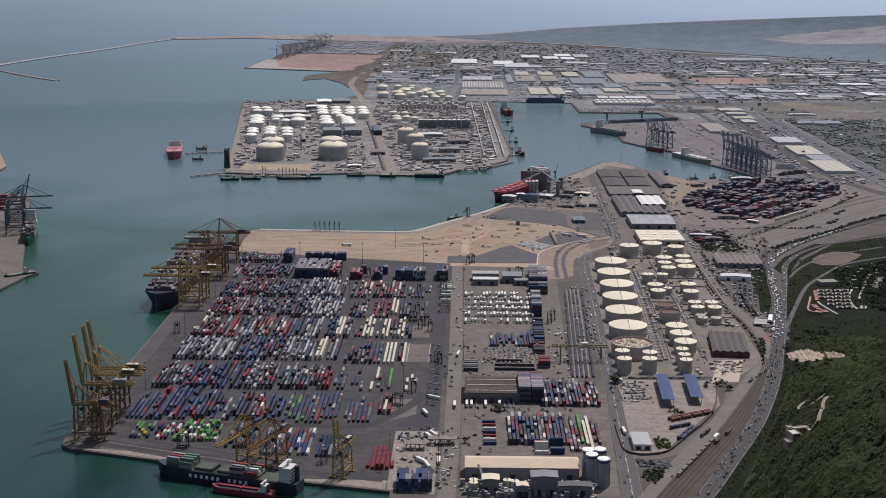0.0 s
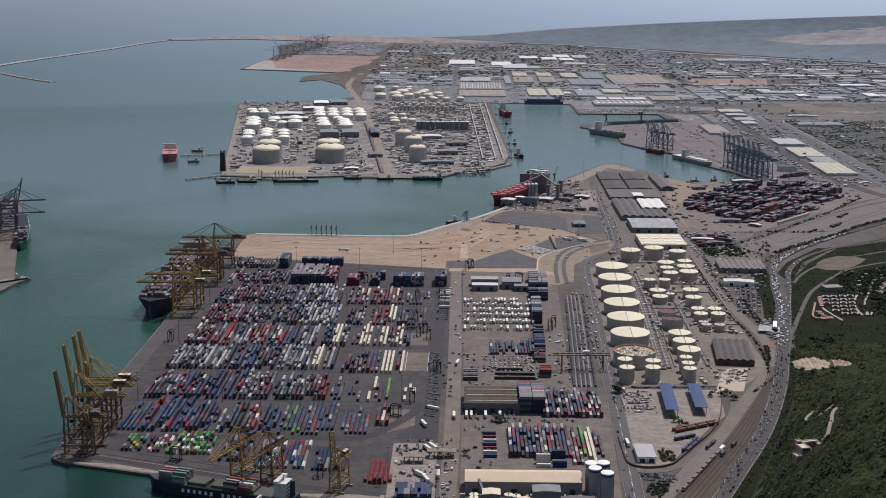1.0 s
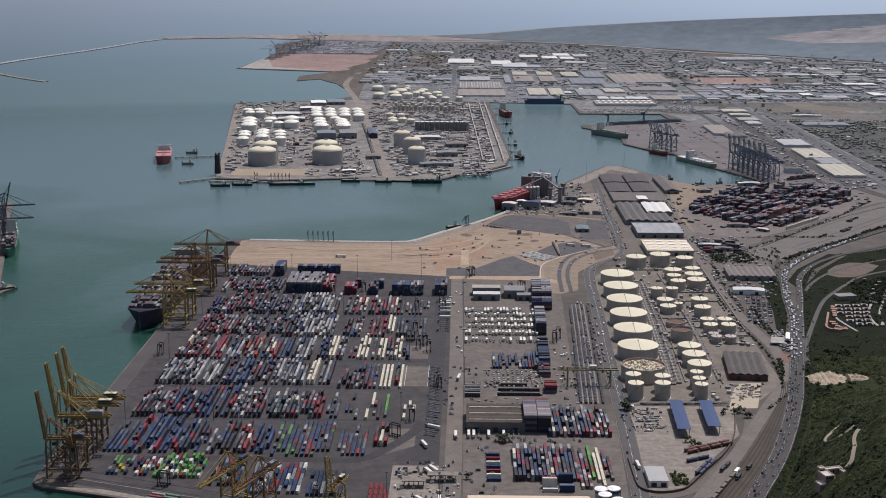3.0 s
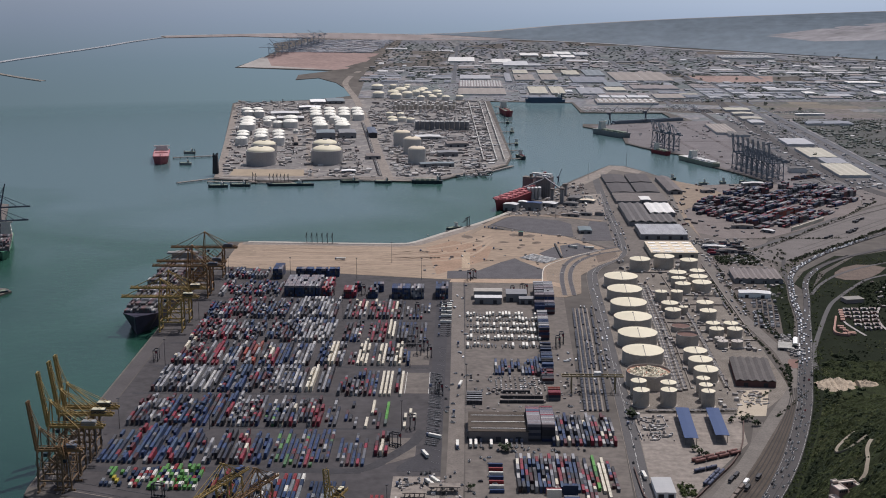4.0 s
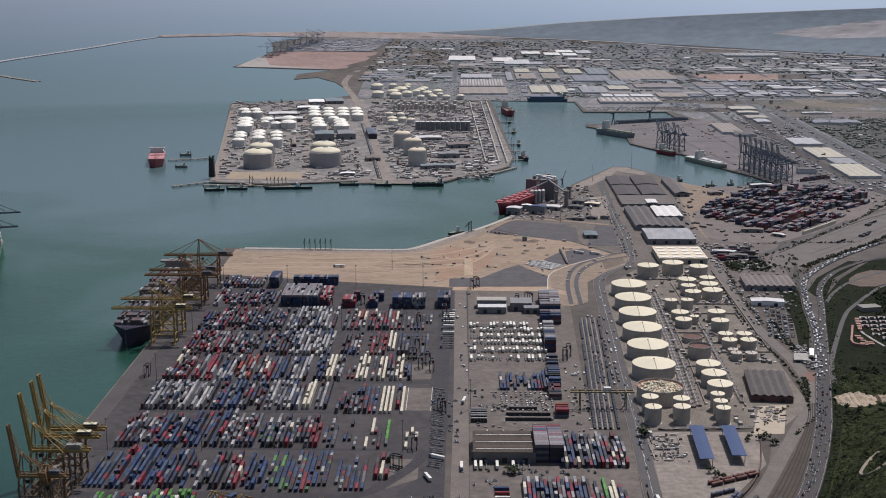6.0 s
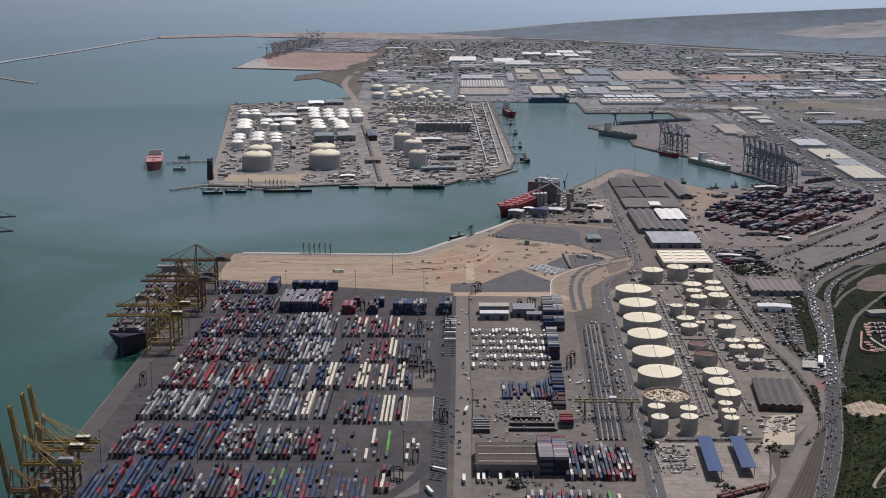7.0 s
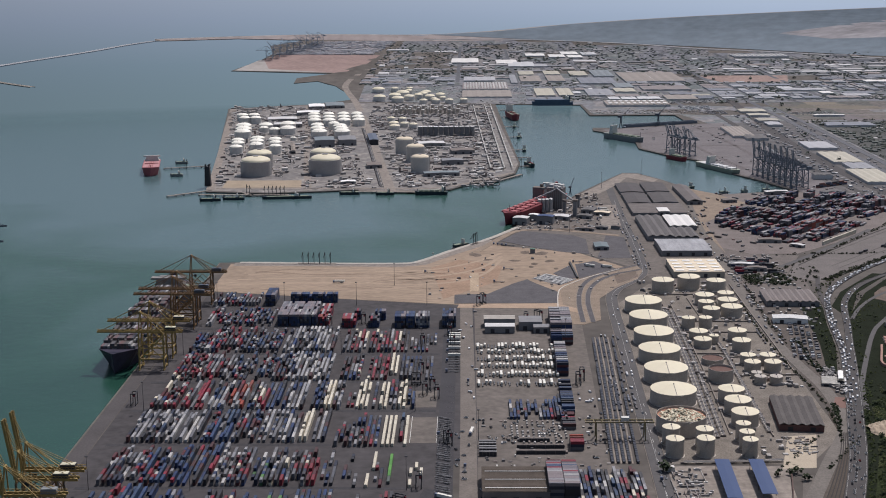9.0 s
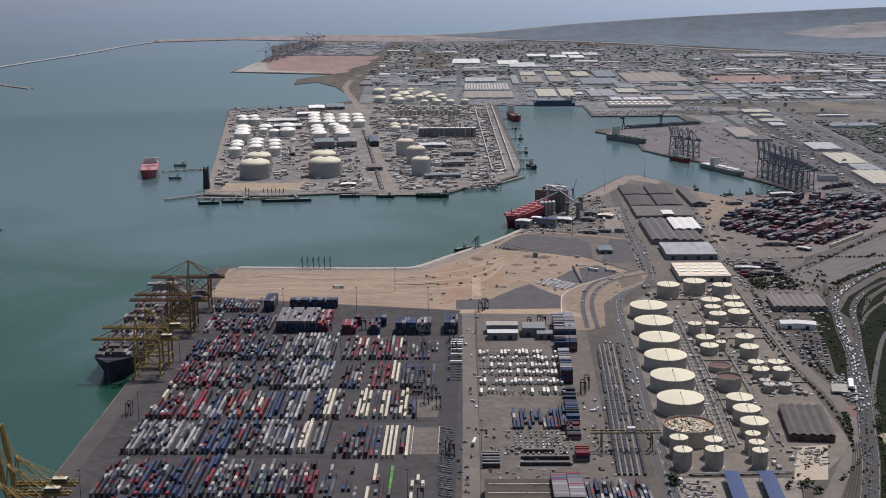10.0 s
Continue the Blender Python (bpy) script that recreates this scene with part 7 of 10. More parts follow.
def silo(x, y, r, h, label, cap=None):
    ob = thing("grain_silo", x, y, 0.1, 0, label, "silo", "silos")
    bm = bmesh.new()
    drum(bm, 0, 0, 0, h, r, 28)
    part("shell", bm, mat("silo_concrete_%d" % int(x), (0.30, 0.30, 0.30), 0.8, vary=0.15, size=8, streak=0.3), ob)
    bm = bmesh.new()
    drum(bm, 0, 0, h, h + 0.8, r + 0.5, 28)
    drum(bm, 0, 0, h + 0.8, h + 1.6, r * 0.9, 28, r * 0.3)
    part("cap", bm, cap or WHITE, ob)
    bm = bmesh.new()
    beam(bm, (r + .4, 0, 0), (r + .4, 0, h), 0.6)
    drum(bm, 0, 0, h - 2.2, h - 0.6, r + 0.08, 28)
    part("ladder_band", bm, BLUE, ob)


for x, y in ((107, 1073), (117, 1074), (109, 1062), (118, 1052)):
    silo(x, y, 4.8, 24, "tall grey cement silo with a white top beside the warehouse")


def grain_terminal():
    """The grain elevator, its bins and the small plant round it."""
    dark, pink = mat("dark_render", (0.17, 0.155, 0.15), 0.8, vary=0.3, size=8, streak=0.25), mat("red_render", (0.29, 0.17, 0.165), 0.8, vary=0.2, size=8)
    ob = thing("grain_elevator", 143, 2508, 0.1, -20, "tall dark grey grain elevator with ribbed walls and roof huts", "silo")
    bm = bmesh.new()
    box(bm, 0, 0, 0, 28, 20, 36)
    part("tower", bm, dark, ob)
    for i in range(8):
        bm = bmesh.new()
        box(bm, -13 + 3.7 * i, -10.2, 0, 0.9, 0.5, 36)
        part("rib", bm, GREY, ob)
    for cx, cy, sx, sy, h in ((-9, 4, 7, 6, 4), (1, -3, 6, 6, 3), (9, 4, 7, 8, 5), (8, -6, 5, 4, 2.5)):
        bm = bmesh.new()
        box(bm, cx, cy, 36, sx, sy, h)
        part("roof_hut", bm, ROOFLIGHT, ob)
    ob = thing("head_house", 117, 2560, 0.1, -20, "rose-red head house of the grain terminal", "building")
    bm = bmesh.new()
    box(bm, 0, 0, 0, 20, 14, 27)
    part("wall", bm, pink, ob)
    bm = bmesh.new()
    box(bm, 0, 0, 27, 20.6, 14.6, 0.6)
    box(bm, 4, 2, 27.6, 5, 5, 5)
    part("roof", bm, ROOFBROWN, ob)
    pale = mat("pale_bin", (0.36, 0.35, 0.34), 0.7, vary=0.2, size=5, streak=0.3)
    for i in range(5):
        for j in range(2):
            ob = thing("grain_bin", 106 + 6.6 * i, 2472 + 7 * j + 1.5 * i, 0.1, 0, "slim pale grain bin standing in a double row", "silo", "grain bins")
            bm = bmesh.new()
            drum(bm, 0, 0, 0, 21 if i else 16, 3.1, 16)
            part("shell", bm, pale if (i + j) % 3 else LNGWALL, ob)
            bm = bmesh.new()
            drum(bm, 0, 0, 21 if i else 16, 22.2 if i else 17.2, 3.2, 16, 0.5)
            part("cap", bm, ROOFLIGHT, ob)
    for x, y, sx, sy, h in ((170, 2436, 6, 6, 25), (181, 2515, 6, 7, 19), (155, 2470, 5, 5, 18)):
        ob = thing("conveyor_tower", x, y, 0.1, -20, "slim grey conveyor tower of the grain terminal", "tower", "conveyor towers")
        bm = bmesh.new()
        box(bm, 0, 0, 0, sx, sy, h)
        part("shaft", bm, GREY, ob)
        bm = bmesh.new()
        box(bm, 0, 0, h, sx + 2, sy + 2, 3)
        part("head", bm, ROOFBROWN, ob)
    ob = thing("conveyor_bridge", 143, 2480, 0.1, 0, "inclined grey conveyor gallery of the grain terminal", "conveyor")
    for a, b in (((27, -44, 24), (0, 18, 36)), ((-24, 76, 24), (-6, 30, 36)), ((-38, -6, 22), (-2, 16, 34))):
        bm = bmesh.new()
        beam(bm, a, b, 2.4, 2.0)
        part("gallery", bm, GREY, ob)
    jib_crane(176, 2618, 240, 0.6)


grain_terminal()
for x, y, sx, sy, h, rf, label in ((78, 2374, 24, 18, 11, ROOFLIGHT, "pale grey store beside the grain quay"), (100, 2402, 16, 10, 10, WHITE, "small white-roofed store beside the grain quay"), (118, 2376, 26, 14, 13, BLUE, "blue-grey clad store of the grain terminal"), (146, 2412, 28, 20, 6, ROOFLIGHT, "low pale hall of the grain terminal"),
                                   (196, 2470, 22, 26, 6, ROOFDARK, "low dark shed of the grain terminal"), (185, 2420, 24, 14, 5, ROOFDARK, "low dark shed of the grain terminal"), (216, 2446, 26, 14, 5, ROOFBEIGE, "small beige-roofed store in the truck lot"), (204, 2330, 18, 8, 4, ROOFDARK, "long low dark shed by the port road"), (226, 2332, 14, 10, 5, ROOFBROWN, "small brown-roofed hut by the port road"), (180, 2320, 22, 7, 4, ROOFBROWN, "long low brown shed by the port road")):
    shed(x, y, sx, sy, h, -18, GREY, rf, label, rise=1.0, group="plant buildings", name="plant_building", doors=sx > 17)


def heap(x, y, r, h, material, label):
    """A heap of loose earth with a lumpy outline."""
    ob = thing("earth_heap", x, y, 0.1, (x * 37) % 360, label, "heap", "earth heaps")
    bm = bmesh.new()
    bmesh.ops.create_cone(bm, cap_ends=True, segments=14, radius1=r, radius2=r * 0.2, depth=h, matrix=Matrix.Translation((0, 0, h / 2)))
    bmesh.ops.subdivide_edges(bm, edges=bm.edges[:], cuts=1)
    for v in bm.verts:
        w = 1 + 0.35 * noise.noise(v.co / (r * 0.6) + Vector((x, y, 0)))
        v.co = (v.co.x * w * 1.5, v.co.y * w, max(0, v.co.z * w))
    part("mound", bm, material, ob)


for x, y, r, h in ((85, 2091, 5, 1.6), (80, 2073, 4, 1.4), (108, 2108, 6, 1.8), (114, 2063, 3.5, 1.2), (99, 2158, 9, 2.0), (75, 2166, 7, 1.6), (58, 2112, 6, 1.2), (20, 2118, 5, 1.2), (3, 2150, 9, 1.4), (150, 2322, 8, 2), (165, 2345, 6, 2), (140, 2330, 7, 2)):
    heap(x, y, r, h, EARTH, "low brown heap of earth on the sand")


def plant_front():
    """The works in front of the beige warehouse."""
    for x, y, sx, sy, h, rf in ((24, 1040, 14, 12, 12, ROOFBEIGE), (68, 1038, 22, 14, 16, GREY), (50, 1030, 10, 8, 10, ROOFBEIGE), (92, 1034, 30, 10, 9, ROOFDARK)):
        shed(x, y, sx, sy, h, 0, GREY, rf, "grey process building of the cement works", rise=0.8, group="works buildings", name="works_building")
    for x, y in ((10, 1042), (10, 1036), (38, 1042), (44, 1040)):
        tank(x, y, 3.6, 9, "cone", "small pale process tank of the cement works", "works tanks", n=18)
    ob = thing("conveyor_bridge", 14, 1046, 0.1, 0, "inclined grey conveyor to the warehouse roof", "conveyor")
    bm = bmesh.new()
    beam(bm, (8, -12, 1), (0, 8, 17), 1.8)
    part("gallery", bm, GREY, ob)
    bm = bmesh.new()
    beam(bm, (0, 8, 0), (0, 8, 17), 1.2)
    beam(bm, (4, -2, 0), (4, -2, 8), 0.8)
    part("trestle", bm, STEEL, ob)


plant_front()


def villa():
    z = hill_height(264, 990) + 2
    ob = thing("hillside_villa", 264, 992, z, 16, "pale stone villa round a dark courtyard on the green hillside", "house")
    wall_stone, roof_stone = mat("villa_stone", (0.33, 0.22, 0.18), 0.9, vary=0.3, size=4), mat("villa_terrace", (0.56, 0.49, 0.43), 0.9, vary=0.25, size=3)
    for name, (cx, cy, sx, sy, h) in (("rear_wing", (1, 9, 18, 4, 2.6)), ("side_wing", (-6, 2, 7, 11, 2.2)), ("east_wing", (9, 1, 3, 13, 1.8)), ("tower", (-6, 9, 4, 4, 4)), ("front_wing", (4, -7, 8, 4, 0.8)), ("terrace", (-12, -2, 5, 7, -3))):
        bm = bmesh.new()
        box(bm, cx, cy, -9, sx, sy, h + 9)
        w = part(name, bm, wall_stone, ob)
        bm = bmesh.new()
        box(bm, cx, cy, h, sx, sy, 0.3)
        for s in (-1, 1):
            box(bm, cx + s * (sx / 2 - .2), cy, h + .3, 0.4, sy, 0.7)
            box(bm, cx, cy + s * (sy / 2 - .2), h + .3, sx - .8, 0.4, 0.7)
        part("roof", bm, roof_stone, ob)
        if h > 2:
            for i in range(4):
                bm = bmesh.new()
                box(bm, cx + (i - 1.5) * sx * .22, cy - sy / 2 - .05, h * .35, 0.9, 0.2, 1.7)
                part("window", bm, GLASS, w)
    bm = bmesh.new()
    box(bm, 2.5, 1.5, -8, 10, 11, 7)
    part("courtyard", bm, mat("courtyard_tiles", (0.10, 0.07, 0.06), 0.9, vary=0.3, size=2), ob)


villa()


def cliff():
    """One broken rock face, higher at its middle."""
    n, m = 64, 12
    verts, faces = [], []
    for i in range(n):
        f = i / (n - 1)
        x, foot, top = 358 + 64 * f, 1416 - 24 * math.sin(math.pi * min(1, f * 1.4)) * (1 - f * .6), 1427 + 8 * math.sin(math.pi * min(1, f * 1.9)) + 6 * f
        rise = (2.5 + 6.0 * math.sin(math.pi * (0.12 + 0.8 * f))) * (0.35 if 0.58 < f < 0.66 else 1) * (0.8 + 0.4 * noise.noise(Vector((x / 4, 1, 0))))
        for j in range(m):
            g = j / (m - 1)
            y = foot + (top - foot) * g
            rough = noise.noise(Vector((x / 5, y / 5, 2))) * 0.9 + noise.noise(Vector((x / 1.6, y / 1.6, 5))) * 0.8
            verts.append((x + 0.6 * rough, y, -0.5 + rise * (g ** 0.75 + 0.07 * math.sin(g * 19)) + rough * min(1, 4 * g)))
    for i in range(n - 1):
        for j in range(m - 1):
            faces.append((i * m + j, (i + 1) * m + j, (i + 1) * m + j + 1, i * m + j + 1))
    base = len(verts)
    for i in range(n):
        x, y, z = verts[i * m + m - 1]
        verts.append((x, y + 12, 0.0))
        if i:
            faces.append(((i - 1) * m + m - 1, i * m + m - 1, base + i, base + i - 1))
    me = bpy.data.meshes.new("cliff_face")
    me.from_pydata(verts, [], faces)
    me.materials.append(CLIFF)
    tagged(new("cliff_face", me), "pale bare rock face at the foot of the hill", "cliff", kind="structure")


cliff()


STONE = mat("niche_stone", (0.30, 0.25, 0.23), 0.9, vary=0.3, size=3)


def burial_terrace(x, y, rz, stone, slab, w=6.0, d=2.4):
    ob = thing("burial_terrace", x, y, 0.1, rz, "%s stone burial terrace among dark cypresses" % ("pink" if stone is PINKSTONE else "pale"), "terrace", "burial terraces")
    bm = bmesh.new()
    box(bm, 0, 0, 0, w - 0.4, d, 2.2)
    part("niche_wall", bm, stone, ob)
    bm = bmesh.new()
    box(bm, 0, 0.1, 2.2, w, d + 0.2, 0.3)
    part("slab", bm, slab, ob)


def burial_court(x, y, rz, stone, slab):
    """Three niche walls round a small dark court."""
    ob = thing("burial_court", x, y, 0.1, rz, "grey stone burial court open on one side among cypresses", "terrace", "burial courts")
    for name, cx, cy, sx, sy in (("rear_wall", 0, 3.6, 8.4, 2.2), ("side_wall", -3.3, -0.6, 1.8, 6.2), ("side_wall", 3.3, -0.6, 1.8, 6.2)):
        bm = bmesh.new()
        box(bm, cx, cy, 0, sx, sy, 2.6)
        wall = part(name, bm, stone, ob)
        bm = bmesh.new()
        box(bm, cx, cy, 2.6, sx + 0.2, sy + 0.2, 0.25)
        part("slab", bm, slab, wall)


PALESTONE = mat("white_niches", (0.34, 0.31, 0.29), 0.9, vary=0.3, size=3)
PINKSTONE = mat("pink_niches", (0.34, 0.205, 0.165), 0.9, vary=0.25, size=3)


def cemetery():
    rr = random.Random(12)
    for x, y, w, d in ((443, 1646, 7, 5), (443, 1637, 7, 5), (444, 1628, 6, 4), (448, 1616, 10, 4), (449, 1622, 9, 3), (440, 1617, 5, 5)):  # pink blocks at the lower edge
        burial_terrace(x, y, -14, PINKSTONE, PINKSTONE, w, d)
    for k in range(5):
        burial_terrace(454 + 2.2 * k, 1676 + 10.5 * k, -12, PINKSTONE, PINKSTONE, 5, 7)
    ribbon("wall_cemetery", [(449, 1688), (438, 1652), (426.5, 1615), (444, 1609)], 2.4, PINKSTONE, 3.2, "pink wall of the burial ground", "wall", 3.1)
    for r in range(6):  # grey courts behind, in four columns
        for k in range(4):
            x, y = 471 + 11.2 * k - 4.0 * r + rr.uniform(-.7, .7), 1721 - 17.5 * r + 1.2 * k + rr.uniform(-1.5, 1.5)
            if x > 457 + max(0, 1650 - y) * 0.2 + 4 and not (r > 3 and k < 1):
                burial_court(x, y, -12 + rr.uniform(-4, 4), rr.choice((STONE, PALESTONE, PINKSTONE)), rr.choice((STONE, PALESTONE)))
    for k in range(20):  # terraces scattered under the cypresses
        burial_terrace(rr.uniform(520, 600), rr.uniform(1740, 1900), rr.uniform(-30, 40), rr.choice((STONE, STONE, PINKSTONE)), rr.choice((STONE, PALESTONE)), rr.uniform(4, 9))
    for k in range(9):  # a terraced slope beside them
        burial_terrace(548 + 3.2 * k, 1742 + 7.5 * k, rr.uniform(10, 40), STONE, PALESTONE, rr.uniform(8, 16), 2.4)
    for i, (line, w) in enumerate((([(462, 1722), (453, 1671), (457, 1643), (463, 1611)], 3.0), ([(527, 1780), (522, 1755), (515, 1733), (503, 1705), (497, 1680), (494, 1655), (495, 1636)], 3.2), ([(561, 1815), (546, 1780), (535, 1749), (520, 1712), (512, 1688)], 2.6), ([(508, 1652), (502, 1638)], 8.0))):
        ribbon("road_cemetery_path_%d" % (i + 1), line, w, PALESTONE, 0.7, "pale path curving through the burial terraces", "path")
    ob = thing("chapel", 491, 1766, 0.1, 12, "low chapel hall with a pale grey flat roof", "building")
    bm = bmesh.new()
    box(bm, 0, 0, 0, 24, 15, 5)
    part("wall", bm, STONE, ob)
    bm = bmesh.new()
    box(bm, 0, 0, 5, 25, 16, 0.5)
    part("roof", bm, mat("chapel_roof", (0.25, 0.235, 0.21), 0.9, vary=0.3, size=6), ob)


cemetery()

# ---------------------------------------------------------------- far industrial estate
FARWALL = mat("pale_far_walls", (0.55, 0.54, 0.53), 0.8, vary=0.25, size=20)


# roof greys blued and dulled, distance haze mixed into the paint
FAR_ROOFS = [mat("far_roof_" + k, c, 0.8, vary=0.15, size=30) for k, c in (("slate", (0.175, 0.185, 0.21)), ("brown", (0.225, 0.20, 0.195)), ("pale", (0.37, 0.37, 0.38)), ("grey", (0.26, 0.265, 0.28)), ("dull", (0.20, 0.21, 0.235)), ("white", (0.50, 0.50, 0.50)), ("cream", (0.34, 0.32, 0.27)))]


def far_shed(x, y, sx, sy, h, rz, roof, bays=1, label="long industrial shed in the estate behind the port", lights=(0, 0)):
    ob = thing("industrial_shed", x, y, 0.2, rz, label, "warehouse", "estate sheds")
    bm = bmesh.new()
    box(bm, 0, 0, 0, sx, sy, h)
    part("wall", bm, FARWALL, ob)
    for i in range(bays):
        bm = bmesh.new()
        gable(bm, sx / bays, sy, h + .2, 1.0, "y", 0.1)
        bmesh.ops.translate(bm, verts=bm.verts, vec=((i + .5) * sx / bays - sx / 2, 0, 0))
        part("roof", bm, roof, ob)
    for i in range(lights[0]):
        for j in range(lights[1]):
            bm = bmesh.new()
            box(bm, ((i + .5) / lights[0] - .5) * sx * .96, ((j + .5) / lights[1] - .5) * sy * .94, h + .6, sx / lights[0] * .55, sy / lights[1] * .45, 1.6)
            part("skylight", bm, WROOF, ob)
    if y > 3400:
        settle(ob, x, y, rz)
    return ob


WROOF = bpy.data.materials["white_roof"]
CREAM = mat("far_cream_roof", (0.41, 0.385, 0.315), 0.8, vary=0.22, size=22, streak=3.0)
BUFF = mat("far_buff_roof", (0.27, 0.24, 0.215), 0.8, vary=0.25, size=20, streak=3.0)
BLUEGREY = mat("far_blue_grey_roof", (0.20, 0.225, 0.24), 0.8, vary=0.2, size=22)
# the halls along the docks and the highway: middle, width, depth, bays, roof
DOCK_HALLS = [(52, 4352, 150, 190, 5, BUFF), (231, 4393, 58, 215, 2, CREAM), (293, 4397, 44, 215, 2, CREAM), (207, 4842, 70, 210, 2, BUFF), (202, 5059, 54, 140, 2, CREAM), (293, 4847, 58, 210, 2, BUFF),
              (293, 5064, 56, 140, 2, CREAM), (385, 5034, 60, 175, 2, CREAM), (469, 5037, 70, 240, 3, BLUEGREY), (427, 4760, 120, 200, 4, FAR_ROOFS[4]), (399, 4378, 80, 190, 3, FAR_ROOFS[3]), (484, 4439, 64, 110, 2, CREAM),
              (496, 4590, 58, 130, 2, BLUEGREY), (621, 4888, 200, 330, 6, BUFF), (619, 4504, 150, 120, 3, FAR_ROOFS[1]), (34, 4845, 108, 140, 4, FAR_ROOFS[2]), (149, 4838, 22, 300, 1, FAR_ROOFS[3])]
REAR_HALLS = [(-17, 5643, 108, 210, 2, WROOF), (147, 5568, 82, 180, 2, WROOF), (199, 5447, 100, 200, 2, FAR_ROOFS[5]), (276, 5928, 80, 130, 2, WROOF), (363, 5862, 66, 140, 2, WROOF), (425, 6017, 72, 140, 2, WROOF),
              (436, 5829, 60, 130, 2, WROOF), (505, 5983, 62, 150, 2, FAR_ROOFS[5]), (270, 5388, 54, 100, 1, FAR_ROOFS[2])]
INLAND_HALLS = [(771, 3212, 62, 100, 2, FAR_ROOFS[2]), (771, 3035, 60, 140, 3, CREAM), (778, 2918, 48, 76, 2, FAR_ROOFS[3]), (770, 2800, 62, 150, 4, CREAM), (763, 3870, 70, 60, 2, CREAM), (760, 3776, 55, 40, 1, CREAM), (760, 3668, 54, 50, 1, FAR_ROOFS[6]),
                (758, 3590, 36, 60, 1, FAR_ROOFS[2]), (941, 3573, 120, 60, 2, FAR_ROOFS[4]), (942, 3762, 80, 16, 1, WROOF), (1085, 4338, 36, 60, 1, WROOF), (1039, 4436, 128, 60, 2, FAR_ROOFS[2]), (1314, 4357, 40, 90, 1, WROOF), (1358, 4698, 110, 60, 2, WROOF),
                (640, 3445, 52, 170, 5, BUFF), (662, 3352, 50, 70, 2, ROOFDARK), (624, 4222, 90, 120, 3, BUFF)]
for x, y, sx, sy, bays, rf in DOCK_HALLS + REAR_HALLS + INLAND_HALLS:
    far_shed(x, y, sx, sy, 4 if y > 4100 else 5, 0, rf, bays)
far_shed(475, 4060, 178, 110, 6, 0, BUFF, 10, "long brown-roofed hall with white skylights at the dock", (10, 2))
far_shed(50, 4580, 146, 220, 5, 0, FAR_ROOFS[1], 8, "broad hall with a crowd of white roof lights at the dock", (15, 6))
far_shed(1190, 5810, 220, 120, 5, 0, FAR_ROOFS[2], 8, "wide pale hall with rows of white skylights", (12, 3))
far_shed(672, 2795, 34, 24, 9, 0, ROOFDARK, 2, "dark stacked shed on the crane quay")
far_shed(640, 2612, 40, 16, 9, 30, ROOFDARK, 2, "dark stacked shed on the crane quay")

# the estate's street blocks: sheds side by side in each
rng = random.Random(21)
KEEP = [(x, sx / 2 + 14, y, sy / 2 + 12) for x, y, sx, sy, _b, _r in DOCK_HALLS + REAR_HALLS + INLAND_HALLS] + [(475, 120, 4060, 80), (50, 95, 4580, 135), (1190, 190, 5810, 120), (173, 60, 4496, 100), (1325, 530, 3900, 215), (950, 240, 4830, 120)]
COLUMNS = [-380, -220, -40, 160, 400, 600, 735, 830, 1045, 1330, 1640, 1990, 2400, 2900]
LEVELS = [4170, 4400, 4655, 4900, 5140, 5400, 5670, 5930, 6190, 6450, 6700]
places, groves = [], []
made = 0
for y0, y1 in zip(LEVELS, LEVELS[1:]):
    for x0, x1 in zip(COLUMNS, COLUMNS[1:]):
        if y0 > 6900 - 0.75 * x1 or x0 > 0.6 * y1 or (x1 < 330 and y1 < 4660):
            continue
        use = rng.random()
        y = y0 + 14
        while y < y1 - 24:
            depth = rng.uniform(26, 70)
            x = x0 + 11
            roof = rng.choice(FAR_ROOFS[:5] * 3 + FAR_ROOFS[5:])
            while x < x1 - 20:
                wide = rng.choice((rng.uniform(20, 44), rng.uniform(40, 110))) if use < 0.7 else rng.uniform(12, 30)
                wide = min(wide, x1 - 10 - x)
                cx, cy = x + wide / 2, y + depth / 2
                x += wide + rng.choice((4, 6, 10, 24))
                if any(abs(cx - a) < b and abs(cy - c) < d for a, b, c, d in KEEP):
                    continue
                if rng.random() < (0.93 if y0 > 5600 else 0.7 if y0 > 5100 else 0.3 if use < 0.82 else 0.8):
                    groves.append((cx, cy, wide, depth))
                    continue
                if rng.random() < 0.3:
                    roof = rng.choice(FAR_ROOFS[:5] * 3 + FAR_ROOFS[5:])
                if made < 240 and wide > 22:
                    far_shed(cx, cy, wide, depth, rng.uniform(2.2, 3.6), 0, roof, max(1, round(wide / 28)))
                    made += 1
                else:
                    places.append((cx, cy, 0.2, wide, depth, rng.uniform(2.0, 3.2), 0))
            y += depth + rng.choice((8, 10, 14))


